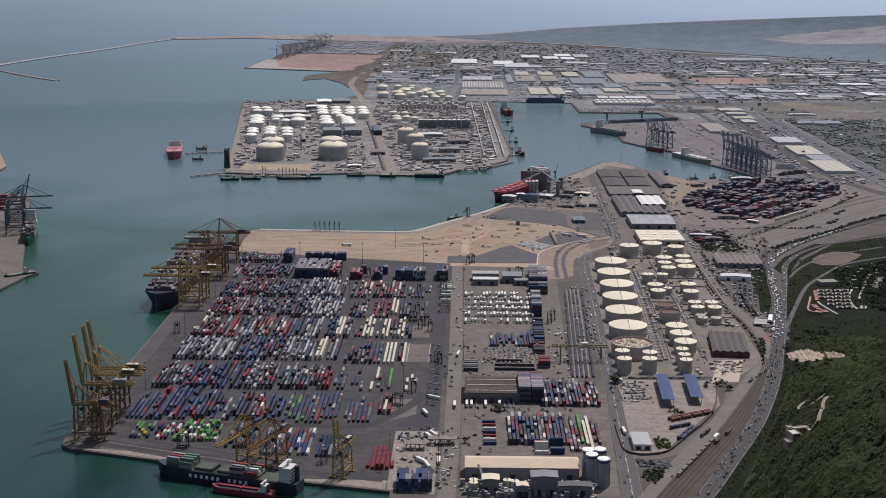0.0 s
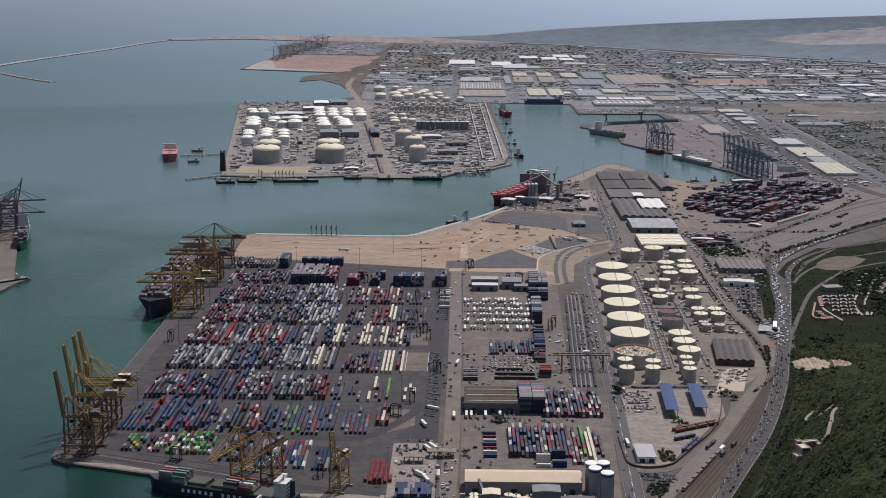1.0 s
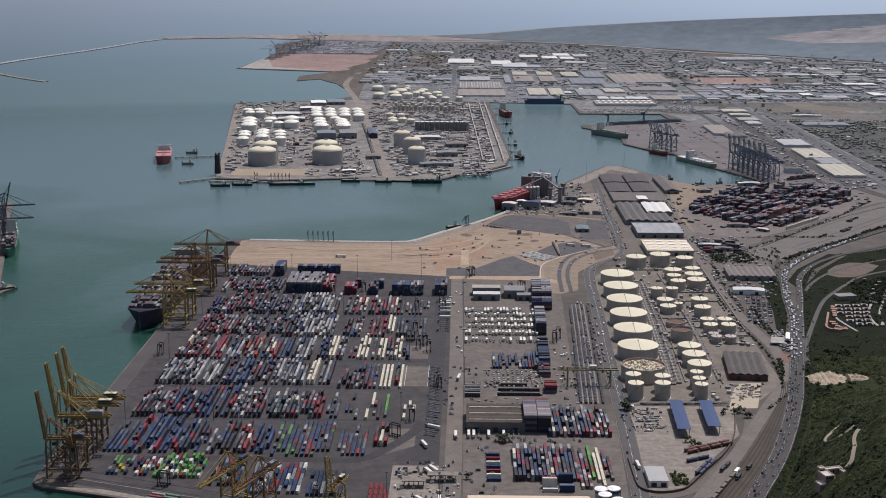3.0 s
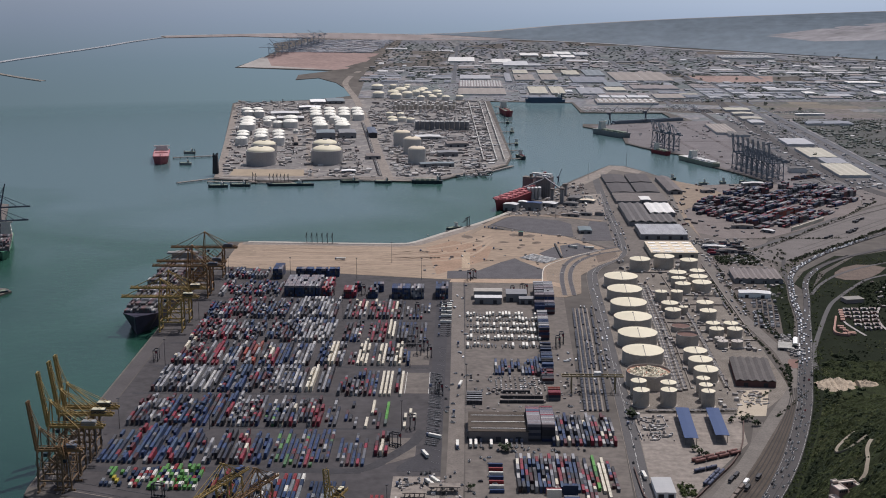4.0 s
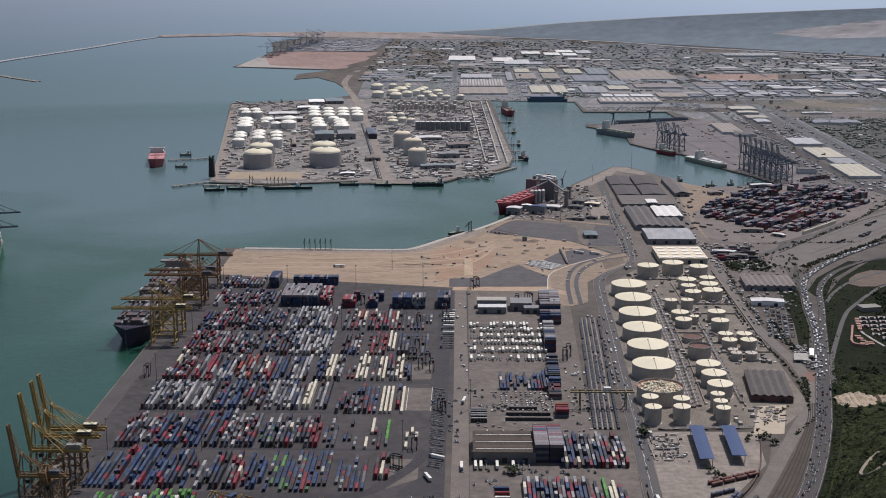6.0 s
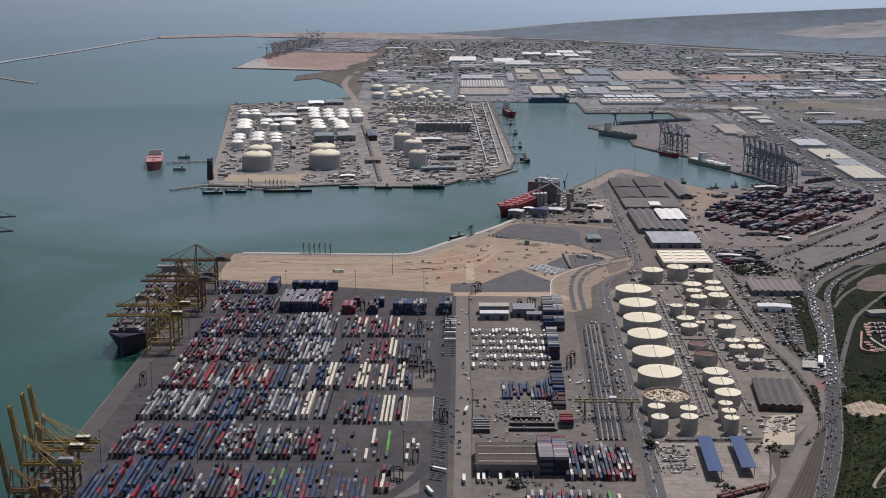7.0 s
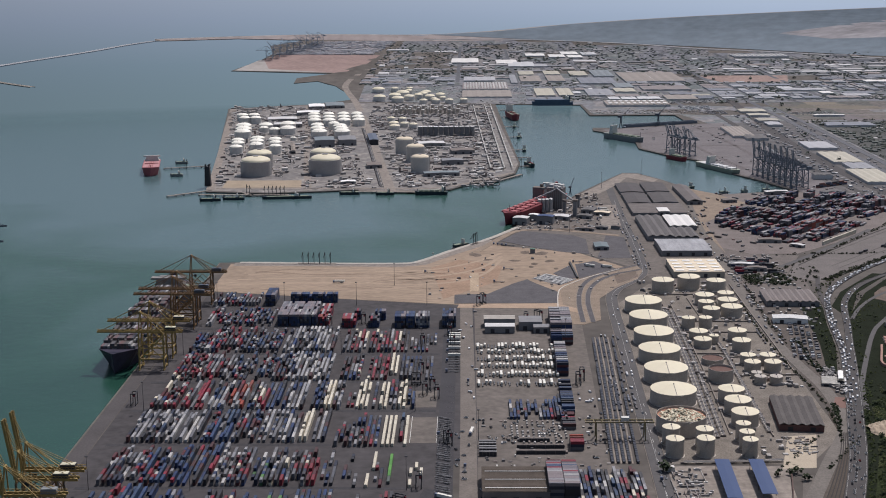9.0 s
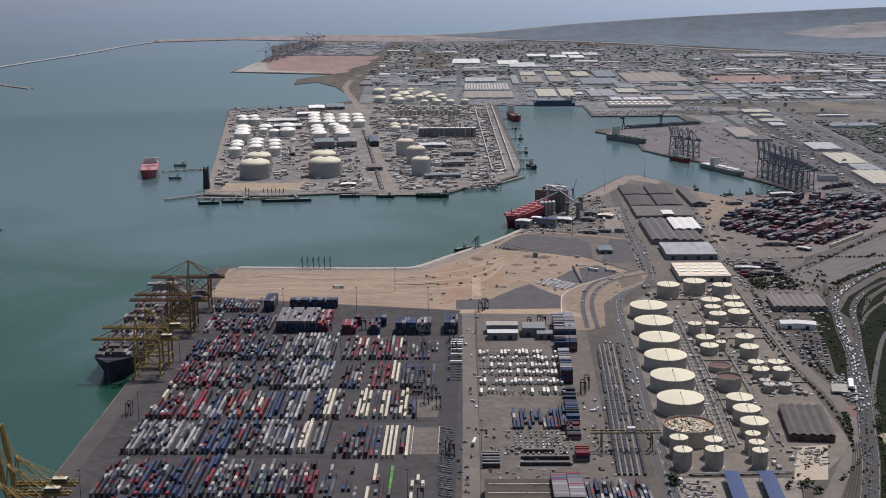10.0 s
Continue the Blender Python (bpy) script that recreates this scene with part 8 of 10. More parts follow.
def clutter(name, places, material, label, category):
    """A scatter of small blocks too many to count, joined."""
    verts, faces = [], []
    unit = np.array([(-.5, -.5, 0), (.5, -.5, 0), (.5, .5, 0), (-.5, .5, 0), (-.46, -.46, 1), (.46, -.46, 1), (.46, .46, 1), (-.46, .46, 1)])
    quads = np.array([(0, 1, 5, 4), (1, 2, 6, 5), (2, 3, 7, 6), (3, 0, 4, 7), (4, 5, 6, 7)])
    for n, (x, y, z, sx, sy, h, rz) in enumerate(places):
        p = unit * (sx, sy, h)
        c, s = math.cos(radians(rz)), math.sin(radians(rz))
        p = np.stack([p[:, 0] * c - p[:, 1] * s + x, p[:, 0] * s + p[:, 1] * c + y, p[:, 2] + z], -1)
        verts.append(p if y < 3600 else np.array([far(*v) for v in p]))
        faces.append(quads + 8 * n)
    me = bpy.data.meshes.new(name)
    me.from_pydata(np.concatenate(verts).tolist(), [], np.concatenate(faces).tolist())
    me.materials.append(material)
    tagged(new(name, me), label, category, kind="stuff")


for _ in range(5200):
    y = 2650 + 4300 * rng.random() ** 0.9
    x = rng.uniform(-380, 0.6 * y + 200)
    if y < 4180 and x < 860 or x < 330 and y < 4650 or y > 5100 and rng.random() < 0.6 or any(abs(x - a) < b and abs(y - c) < d for a, b, c, d in KEEP) or (y > 5000 and x < -360) or y > 7000 - 0.7 * x or any(abs(x - c) < 16 for c in COLUMNS) or any(abs(y - c) < 16 for c in LEVELS[::2]) or 3690 < y < 4110 and rng.random() < 0.85 or y < 3690 and rng.random() < 0.45:
        continue
    places.append((x, y, 0.6, rng.uniform(6, 26), rng.uniform(5, 12), rng.uniform(0.5, 1.1), 0))
for _ in range(800):
    x, y = rng.uniform(694, 860), rng.uniform(2600, 3800)
    if min(abs(x - 728), abs(x - 815), abs(x - 847)) < 13 or 725 < x < 806 and (2700 < y < 3290 or 3540 < y < 3900):
        continue
    places.append((x, y, 0.4, rng.uniform(2, 9), rng.uniform(3, 12), rng.uniform(1, 3), 0))
# roof palette with distance haze in its blue-greys
clutter("estate_buildings", places, palette("estate_roofs", [(0.17, 0.18, 0.20), (0.22, 0.22, 0.235), (0.28, 0.275, 0.28), (0.40, 0.39, 0.385), (0.19, 0.20, 0.22), (0.62, 0.61, 0.60), (0.27, 0.23, 0.215), (0.13, 0.14, 0.15)], 0.8, dust=0.2),
        "crowded small works and houses of the estate", "buildings")
places = []
for cx, cy, wide, depth in groves:
    for _ in range(int(wide * depth / (300 if cy < 5200 else 1500)) + 1):
        places.append((cx + rng.uniform(-.5, .5) * wide, cy + rng.uniform(-.5, .5) * depth, 0.3, rng.uniform(5, 11), rng.uniform(5, 11), rng.uniform(1.5, 3.6), rng.uniform(0, 90)))
for c in LEVELS[:8:2] + [4235, 4235]:
    for _ in range(190):
        places.append((rng.uniform(200, 2300), c + rng.choice((-13, 13)) + rng.uniform(-3, 3), 0.3, rng.uniform(6, 12), rng.uniform(5, 9), rng.uniform(0.7, 2.0), rng.uniform(0, 90)))
for _ in range(1900):
    x, y = rng.uniform(866, 1600), rng.uniform(2640, 3660)
    if noise.noise(Vector((x / 120, y / 90, 3))) > -0.05 and x < 0.6 * y:
        places.append((x, y, 0.5, rng.uniform(5, 11), rng.uniform(5, 11), rng.uniform(1.5, 3.6), rng.uniform(0, 90)))
# crown green paled in the base colour to stand for distance haze
clutter("estate_trees", places, mat("haze_tree_crowns", (0.135, 0.148, 0.13), 0.95, vary=0.5, size=40, fine=5), "rows and groves of dull green trees in the estate", "trees")
places = []
def plant_block(x, y):
    """One piece of plant: a small house, a run of pipes or a vessel."""
    use = rng.random()
    if use < 0.26:
        return (x, y, 0.15, rng.uniform(6, 15), rng.uniform(5, 12), rng.uniform(1.5, 4.5), 8)
    if use < 0.5:
        return (x, y, 0.15, rng.uniform(10, 34), rng.uniform(0.7, 1.6), rng.uniform(0.6, 1.6), rng.choice((8, 98, 98)))
    return (x, y, 0.15, rng.uniform(1.5, 5), rng.uniform(1.5, 5), rng.uniform(0.8, 3.5) + (rng.random() < 0.03) * 7, 8)


for _ in range(5200):  # process plant of the island
    x, y = rng.uniform(-270, 80), rng.uniform(2720, 4080)
    if noise.noise(Vector((x / 38, y / 60, 2))) < -0.2 or x < -150 - (y - 2680) * 0.122 + 16 or (x > 55) or any(math.hypot(x - a, y - b) < 26 for a, b in ((-146, 3150), (-118, 3040), (-103, 2892))):
        continue
    places.append(plant_block(x, y))
for _ in range(3000):
    y = rng.uniform(2700, 4060)
    x = -480 - (y - 2700) * 0.145 + rng.uniform(0, 300 - (y - 2700) * 0.02)
    if noise.noise(Vector((x / 34, y / 55, 6))) < -0.15 or any(math.hypot(x - t[0], y - t[1]) < t[2] + 7 for t in island_tanks + island_tanks2 + island_tanks3) or any(math.hypot(x - a, y - b) < 38 for a, b in ((-436, 2966), (-428, 2868), (-306, 2984), (-292, 2886))) or (-475 < x < -320 and y < 2840):
        continue
    places.append(plant_block(x, y))
PLANT = palette("plant_paint", [(0.13, 0.125, 0.125), (0.20, 0.19, 0.185), (0.27, 0.255, 0.245), (0.40, 0.385, 0.37), (0.18, 0.14, 0.125), (0.62, 0.60, 0.57), (0.31, 0.285, 0.26)], 0.7)
clutter("process_plant", places, PLANT, "dense pipes, sheds and vessels of the island plant", "plant")
places = []
for _ in range(420):  # small plant of the tank farm and the cape
    x, y = rng.uniform(215, 328), rng.uniform(1350, 1985)
    if any(math.hypot(x - a, y - b) < r + 3 for a, b, r, _h in mid_tanks) or 236 < x < 264 and 1425 < y < 1650 or math.hypot(x - 195, y - 1450) < 40 or x > 272 and y < 1545:
        continue
    places.append((x, y, 0.1, rng.uniform(1, 7), rng.uniform(1, 5), rng.uniform(0.8, 3.5), rng.choice((0, 90, -5))))
for _ in range(420):
    x, y = rng.uniform(70, 228), rng.uniform(2300, 2640)
    if y > 2360 + (x - 76) * 2.4 or y < 2320 or 205 < x < 250 and 2330 < y < 2530:
        continue
    places.append((x, y, 0.1, rng.uniform(1, 7), rng.uniform(1, 5), rng.uniform(0.8, 3.6), rng.choice((0, 90, 20))))
for i in range(8):  # pipe manifold of the loading yard
    for _ in range(2):
        places.append((159 + 4.0 * i + rng.uniform(-1, 1), rng.uniform(1276, 1324), 0.1, 0.6, rng.uniform(8, 26), rng.uniform(0.6, 1.4), 0))
for j in range(11):
    places.append((rng.uniform(164, 184), 1268 + 6.0 * j + rng.uniform(-2, 2), 0.1, rng.uniform(5, 15), 0.6, rng.uniform(0.8, 1.6), 0))
for _ in range(60):
    places.append((rng.uniform(158, 190), rng.uniform(1266, 1334), 0.1, rng.uniform(0.8, 3.4), rng.uniform(0.8, 2.6), rng.uniform(0.6, 2.6), 0))
places.append((162, 1330, 0.1, 7, 6, 4, 0))
QUAY = [(615, 2640), (565, 2790), (532, 2865), (497, 3030), (445, 3105), (395, 3215), (400, 3310), (365, 3440), (345, 3510), (590, 3615), (635, 3620), (645, 3320), (650, 2900), (665, 2660)]
for _ in range(330):
    x, y = rng.uniform(350, 660), rng.uniform(2650, 3610)
    if inside(QUAY, x, y) and noise.noise(Vector((x / 70, y / 70, 3))) > 0.02:
        places.append((x, y, 0.2, rng.uniform(1.5, 8), rng.uniform(1.5, 6), rng.uniform(0.8, 2.6), rng.choice((0, 90, 20))))
for _ in range(240):
    x, y = rng.uniform(0, 110), rng.uniform(1026, 1052)
    places.append((x, y, 0.1, rng.uniform(1, 6), rng.uniform(1, 4), rng.uniform(0.8, 6), rng.choice((0, 90))))
for _ in range(260):
    x, y = rng.uniform(345, 425), rng.uniform(1780, 2140)
    places.append((x, y, 0.1, rng.uniform(1, 6), rng.uniform(1, 5), rng.uniform(0.8, 3), rng.choice((0, 90, -8))))
for _ in range(70):
    places.append((rng.uniform(272, 298), rng.uniform(1368, 1408), 0.2, rng.uniform(0.6, 7), rng.uniform(0.6, 1.4), rng.uniform(0.4, 1.2), rng.choice((0, 6, 90))))
for _ in range(110):
    places.append((rng.uniform(357, 374), rng.uniform(1528, 1610), 0.2, rng.uniform(1, 6), rng.uniform(1, 4), rng.uniform(0.8, 3), rng.choice((8, 98))))
for i in range(11):
    for j in range(9):
        if rng.random() < 0.72:
            places.append((31 + 4.9 * i, 1394 + 6.8 * j, 0.1, 1.7, 3.4, 1.7, 0))
for _ in range(90):
    places.append((rng.uniform(4, 120), rng.uniform(1335, 1460), 0.1, rng.uniform(0.8, 4), rng.uniform(0.8, 3), rng.uniform(0.5, 2), rng.choice((0, 90))))
for _ in range(70):
    places.append((rng.uniform(-58, -4), rng.uniform(1040, 1180), 0.1, rng.uniform(0.8, 3), rng.uniform(0.8, 5), rng.uniform(0.5, 2.4), rng.choice((0, 90, 30))))
for _ in range(60):
    places.append((rng.uniform(-60, 200), rng.uniform(1900, 2200), 0.15, rng.uniform(1, 6), rng.uniform(1, 3), rng.uniform(0.5, 2.5), rng.choice((0, 90, 30))))
for _ in range(420):
    x, y = rng.uniform(-280, 315), rng.uniform(4095, 4640)
    if any(math.hypot(x - t[0], y - t[1]) < t[2] + 4 for t in island_tanks4) or any(abs(x - a) < b and abs(y - c) < d for a, b, c, d in ((60, 80, 4480, 165), (230, 32, 4480, 64), (300, 32, 4460, 74), (462, 90, 3990, 58))):
        continue
    places.append((x, y, 0.2, rng.uniform(2, 9), rng.uniform(2, 6), rng.uniform(0.8, 2.5), rng.choice((0, 90))))
for _ in range(260):
    x, y = rng.uniform(330, 640), rng.uniform(3835, 3925)
    places.append((x, y, 0.2, rng.uniform(2, 7), rng.uniform(2, 5), rng.uniform(0.8, 2), rng.choice((0, 90))))
clutter("yard_plant", places, PLANT, "small sheds, pumps and gear between the tanks", "plant")
places = []
for _ in range(700):  # cars parked in lots
    zone = rng.choice(((343, 372, 1640, 1800, 2), (640, 690, 3820, 3900, 2), (860, 980, 3800, 3860, 3), (560, 760, 4080, 4200, 3)))
    x, y = rng.uniform(*zone[:2]), rng.uniform(*zone[2:4])
    if y < 1900:
        places.append((round(x / 6.5) * 6.5 + 0.19 * (y - 1650), round(y / 2.7) * 2.7, 0.3, 4.3, 1.7, 1.4, rng.choice((0, 3))))
        continue
    places.append((round(x / 5.5) * 5.5, round(y / 2.7) * 2.7, 0.3, 4.3, 1.8, 1.45, rng.choice((0, 3))))
for line, n in (([(141, 1390), (146, 1560), (153, 1740)], 46), ([(336, 1600), (333, 1700), (335, 1800), (340, 1900)], 34), ([(234, 2048), (241, 2202), (243, 2352), (250, 2578)], 60), ([(384, 2640), (371, 2446), (360, 2284), (353, 2125), (347, 2021), (340, 1842)], 70), ([(728, 2600), (728, 3300), (745, 4000)], 70), ([(815, 2600), (815, 3600)], 50), ([(690, 2600), (670, 3300)], 36)):
    for _ in range(n):
        k = rng.randrange(len(line) - 1)
        f = rng.random()
        (xa, ya), (xb, yb) = line[k], line[k + 1]
        places.append((xa + (xb - xa) * f + rng.choice((-9.5, -5, 4, 9)), ya + (yb - ya) * f, 0.5, 1.9, rng.choice((4.3, 4.3, 4.3, 11)), rng.choice((1.4, 1.6)), 0))
clutter("parked_cars", places, palette("parked_paint", [(0.5, 0.5, 0.5), (0.05, 0.05, 0.06), (0.2, 0.2, 0.22), (0.34, 0.34, 0.33), (0.04, 0.04, 0.05), (0.08, 0.07, 0.07), (0.12, 0.12, 0.13), (0.10, 0.11, 0.14)], 0.4, dust=0.1), "many parked cars in rows", "cars")
places = []
for _ in range(420):
    if rng.random() < 0.7:
        places.append((rng.uniform(134, 212), 4418 + 9 * rng.randrange(18), 0.3, rng.uniform(3, 7), 2.6, 1.6, 0))
    else:
        places.append((rng.uniform(584, 670), 3925 + 8 * rng.randrange(12), 0.3, rng.uniform(3, 7), 2.4, 1.6, 0))
clutter("white_vans", places, palette("van_paint", [(0.8, 0.8, 0.79), (0.7, 0.7, 0.7), (0.78, 0.76, 0.72), (0.3, 0.3, 0.32)], 0.4, dust=0.06), "rows of new white vans parked at the docks", "vans")
places = []
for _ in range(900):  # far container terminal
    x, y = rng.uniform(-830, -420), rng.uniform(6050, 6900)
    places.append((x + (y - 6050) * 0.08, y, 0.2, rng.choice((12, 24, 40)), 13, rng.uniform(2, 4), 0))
# container colours washed to pale blue-grey in place of distance haze
clutter("far_stacks", places, palette("far_container_haze_paint", [(0.36, 0.37, 0.40), (0.42, 0.38, 0.385), (0.34, 0.36, 0.41), (0.46, 0.45, 0.46)], 0.7), "distant container stacks of the far terminal", "containers")

# ---------------------------------------------------------------- pipes and jetties
def pipe_rack(line, n, label, w=0.5, gap=1.1, z=1.6, material=None):
    ob = thing("pipe_rack", line[0][0], line[0][1], 0.2, 0, label, "pipes", "pipe racks")
    o = Vector((*line[0], 0))
    k = draw_in(*line[0])
    for i in range(n):
        bm = bmesh.new()
        for a, b in zip(line, line[1:]):
            a, b = Vector((*a, 0)) - o, Vector((*b, 0)) - o
            side = Vector((b.y - a.y, a.x - b.x, 0)).normalized() * (i - n / 2) * gap
            beam(bm, a + side + Vector((0, 0, z)), b + side + Vector((0, 0, z)), w)
        part("pipe", bm, material or (STEEL, TANKWALL, GREY)[i % 3], ob)
    bm = bmesh.new()
    for a, b in zip(line, line[1:]):
        a, b = Vector((*a, 0)) - o, Vector((*b, 0)) - o
        m = max(2, int((b - a).length / 12))
        for j in range(m):
            p = a.lerp(b, j / m)
            box(bm, p.x, p.y, 0, n * gap + 0.6, 0.5, z)
    tagged(part("support_frame", bm, STEEL, ob), kind="stuff")


pipe_rack([(214, 1406), (226, 1640), (233, 1850)], 7, "bundle of grey and rusty pipes between the tank rows")
pipe_rack([(222, 1410), (234, 1640), (240, 1840)], 4, "bundle of rusty pipes between the tank rows")
pipe_rack([(266, 1420), (272, 1660), (270, 1800)], 4, "bundle of grey pipes between the tank rows")
pipe_rack([(176, 1345), (230, 1347), (262, 1350)], 5, "pipes across the loading yard edge")
pipe_rack([(-268, 3560), (-225, 3200), (-170, 2720)], 4, "pale pipes beside the island road", 0.9, 2)
for x0, x1 in ((8, 38), (41, 66), (57, 83)):
    pipe_rack([(x0, 4070), (x1, 2935)], 2, "white pipe bundle along the island's edge", 0.8, 1.5, 1.6, CABIN)
pipe_rack([(66, 2935), (50, 2918)], 3, "white pipe bundle turning at the island's corner", 1.5, 2.2, 2.4, WHITE)
pipe_rack([(40, 3150), (80, 3152)], 2, "white pipes crossing the island's edge", 1.2, 2.2, 2.4, WHITE)


def jetty(a, b, w, label, posts=True, arms=0):
    ob = thing("jetty", a[0], a[1], 0, math.degrees(math.atan2(b[1] - a[1], b[0] - a[0])), label, "jetty", "jetties")
    ln = math.hypot(b[0] - a[0], b[1] - a[1])
    bm = bmesh.new()
    box(bm, ln / 2, 0, -0.6, ln, w, 1.0)
    part("deck", bm, PALE, ob)
    bm = bmesh.new()
    for i in range(max(2, int(ln / 15)) + 1):
        for s in (-.4, .4):
            drum(bm, ln * i / max(2, int(ln / 15)), s * w, -7, -0.5, 0.7, 8)
    tagged(part("piles", bm, QUAYWALL, ob), kind="stuff")
    for i in range(arms):
        bm = bmesh.new()
        xx = ln * (i + 1) / (arms + 1)
        beam(bm, (xx, 0, 0), (xx, 0, 17), 0.8)
        beam(bm, (xx, 0, 17), (xx - 3, 5, 8), 0.6)
        part("loading_arm", bm, DARK, ob)


jetty((-500, 2652), (-330, 2640), 7, "dark trestle jetty along the island's front", True, 0)
jetty((-215, 2676), (-60, 2664), 7, "dark trestle jetty along the island's front", True, 0)
jetty((34, 2762), (98, 2862), 7, "dark trestle jetty along the island's front", True, 0)


jetty((-545, 2985), (-632, 2955), 6, "concrete jetty to the gas carrier", arms=1)
jetty((-490, 2692), (-555, 2636), 7, "narrow mooring jetty at the island corner")
jetty((-420, 2668), (-400, 2640), 8, "loading jetty at the gas tanks", arms=2)
jetty((-385, 2645), (-335, 2645), 12, "loading jetty with dark loading arms at the gas terminal", arms=6)
jetty((-210, 2690), (-95, 2672), 10, "long mooring jetty along the island")
for y in (3950, 3790, 3590, 3400, 3190, 3080, 2960):
    jetty((84, y), (120, y + 3), 5, "short tanker jetty on the island's edge", arms=1)
jetty((-250, 2097), (-195, 2094), 8, "mooring platform with tall dark loading arms on the sand quay", arms=6)
jetty((-2, 2215), (8, 2236), 8, "small mooring platform with dark arms", arms=3)


def flare(x, y, h, label):
    ob = thing("lattice_tower", x, y, 0.2, 0, label, "tower")
    bm = bmesh.new()
    for sx in (-1, 1):
        for sy in (-1, 1):
            beam(bm, (sx * 5, sy * 5, 0), (sx * 3.2, sy * 3.2, h), 1.4)
    for i in range(6):
        z = h * i / 6
        beam(bm, (-5, -5, z), (3.6, -3.6, z + h / 6), 1.0)
        beam(bm, (5, -5, z), (5, 5, z + h / 6), 1.0)
        box(bm, 0, 0, z, 8, 8, 1.0)
    part("lattice", bm, DARK, ob)
    bm = bmesh.new()
    box(bm, 0, 0, 0, 9, 9, h * .9)
    part("cladding", bm, DARK, ob)


flare(-500, 2740, 42, "dark clad tower beside the island quay")
shed(-228, 3330, 20, 110, 12, 7, DARK, mat("slate_roof", (0.09, 0.11, 0.15), 0.6, vary=0.2, size=10), "long slate-blue shed beside the island road", rise=1.5)
shed(-462, 3610, 70, 40, 9, 8, GREY, ROOFLIGHT, "pale flat-roofed shed on the island", rise=1)
shed(-440, 3860, 60, 40, 9, 8, GREY, WHITE, "white-roofed shed on the island", rise=1)
TEAL = mat("teal_grey_plant", (0.17, 0.20, 0.215), 0.7, vary=0.25, size=9)
for x, y, sx, sy, h, rf, text in ((-335, 3275, 44, 60, 16, TEAL, "blue-grey plant building behind the gas tanks"), (-286, 3305, 40, 70, 13, GREY, "grey plant building behind the gas tanks"), (-495, 3743, 76, 50, 6, ROOFLIGHT, "long pale-roofed shed among the island tanks"), (-388, 4068, 52, 90, 6, TEAL, "grey-green flat hall at the head of the island"),
                                  (-436, 4030, 44, 70, 7, WHITE, "white-roofed hall at the head of the island"), (-236, 2763, 28, 16, 5, WHITE, "low white-roofed gate house near the island quay"), (-398, 3205, 9, 120, 7, PALE, "narrow pale pipe shed between the tank rows"), (-60, 2850, 70, 22, 7, TEAL, "low teal-grey plant hall near the island quay"),
                                  (-40, 3000, 44, 30, 9, GREY, "grey process hall of the island plant"), (-20, 3150, 50, 40, 8, ROOFBROWN, "brown-roofed process hall of the island plant"), (-90, 3260, 60, 36, 8, ROOFLIGHT, "pale-roofed process hall of the island plant"), (-200, 2960, 30, 40, 7, ROOFBROWN, "brown-roofed pump house beside the island road")):
    shed(x, y, sx, sy, h, 8, GREY, rf, text, rise=1, group="island halls")

# ---------------------------------------------------------------- vehicles
def car_parts(rgb, name):
    bm = bmesh.new()
    box(bm, 0, 0, 0.35, 1.8, 4.4, 0.65)
    v = box(bm, 0, -0.2, 1.0, 1.6, 2.4, 0.5)
    bmesh.ops.bevel(bm, geom=bm.edges[:], offset=0.12, segments=1, affect="EDGES")
    paint = mat("car_paint_" + name, rgb, 0.3, vary=0.05, size=3)
    sides = len(bm.faces)
    for sx in (-.82, .82):
        for sy in (-1.4, 1.4):
            bmesh.ops.create_cone(bm, cap_ends=True, segments=8, radius1=0.34, radius2=0.34, depth=0.24, matrix=Matrix.Translation((sx, sy, 0.34)) @ Matrix.Rotation(math.pi / 2, 4, "Y"))
    bm.faces.ensure_lookup_table()
    for f in bm.faces[sides:]:
        f.material_index = 1
    body = bpy.data.meshes.new("body")
    bm.to_mesh(body)
    bm.free()
    body.materials.append(paint)
    body.materials.append(RUBBER)
    bm = bmesh.new()
    box(bm, 0, -0.2, 1.06, 1.66, 2.46, 0.34)
    return body, mesh("windows", bm, GLASS)


FAR_CARS = []


def car(x, y, z, rz, parts3, label):
    if y > 1500:
        FAR_CARS.append((x, y, z + 0.1, 1.8, 4.4, 1.35, rz))
        return None
    ob = thing("car", x, y, z, rz, label, "car", "highway cars")
    part("body", parts3[0], None, ob)
    part("windows", parts3[1], None, ob)
    return ob


CARS = [("white", car_parts((0.75, 0.75, 0.74), "white")), ("dark grey", car_parts((0.06, 0.06, 0.07), "dark")), ("silver", car_parts((0.45, 0.46, 0.47), "silver")), ("dark red", car_parts((0.28, 0.03, 0.03), "red"))]


def along(line, f):
    lens = [math.dist(a, b) for a, b in zip(line, line[1:])]
    d = f * sum(lens)
    for (a, b), ln in zip(zip(line, line[1:]), lens):
        if d <= ln:
            t = d / ln
            return a[0] + (b[0] - a[0]) * t, a[1] + (b[1] - a[1]) * t, math.degrees(math.atan2(b[1] - a[1], b[0] - a[0])) - 90
        d -= ln
    return (*line[-1], 0)


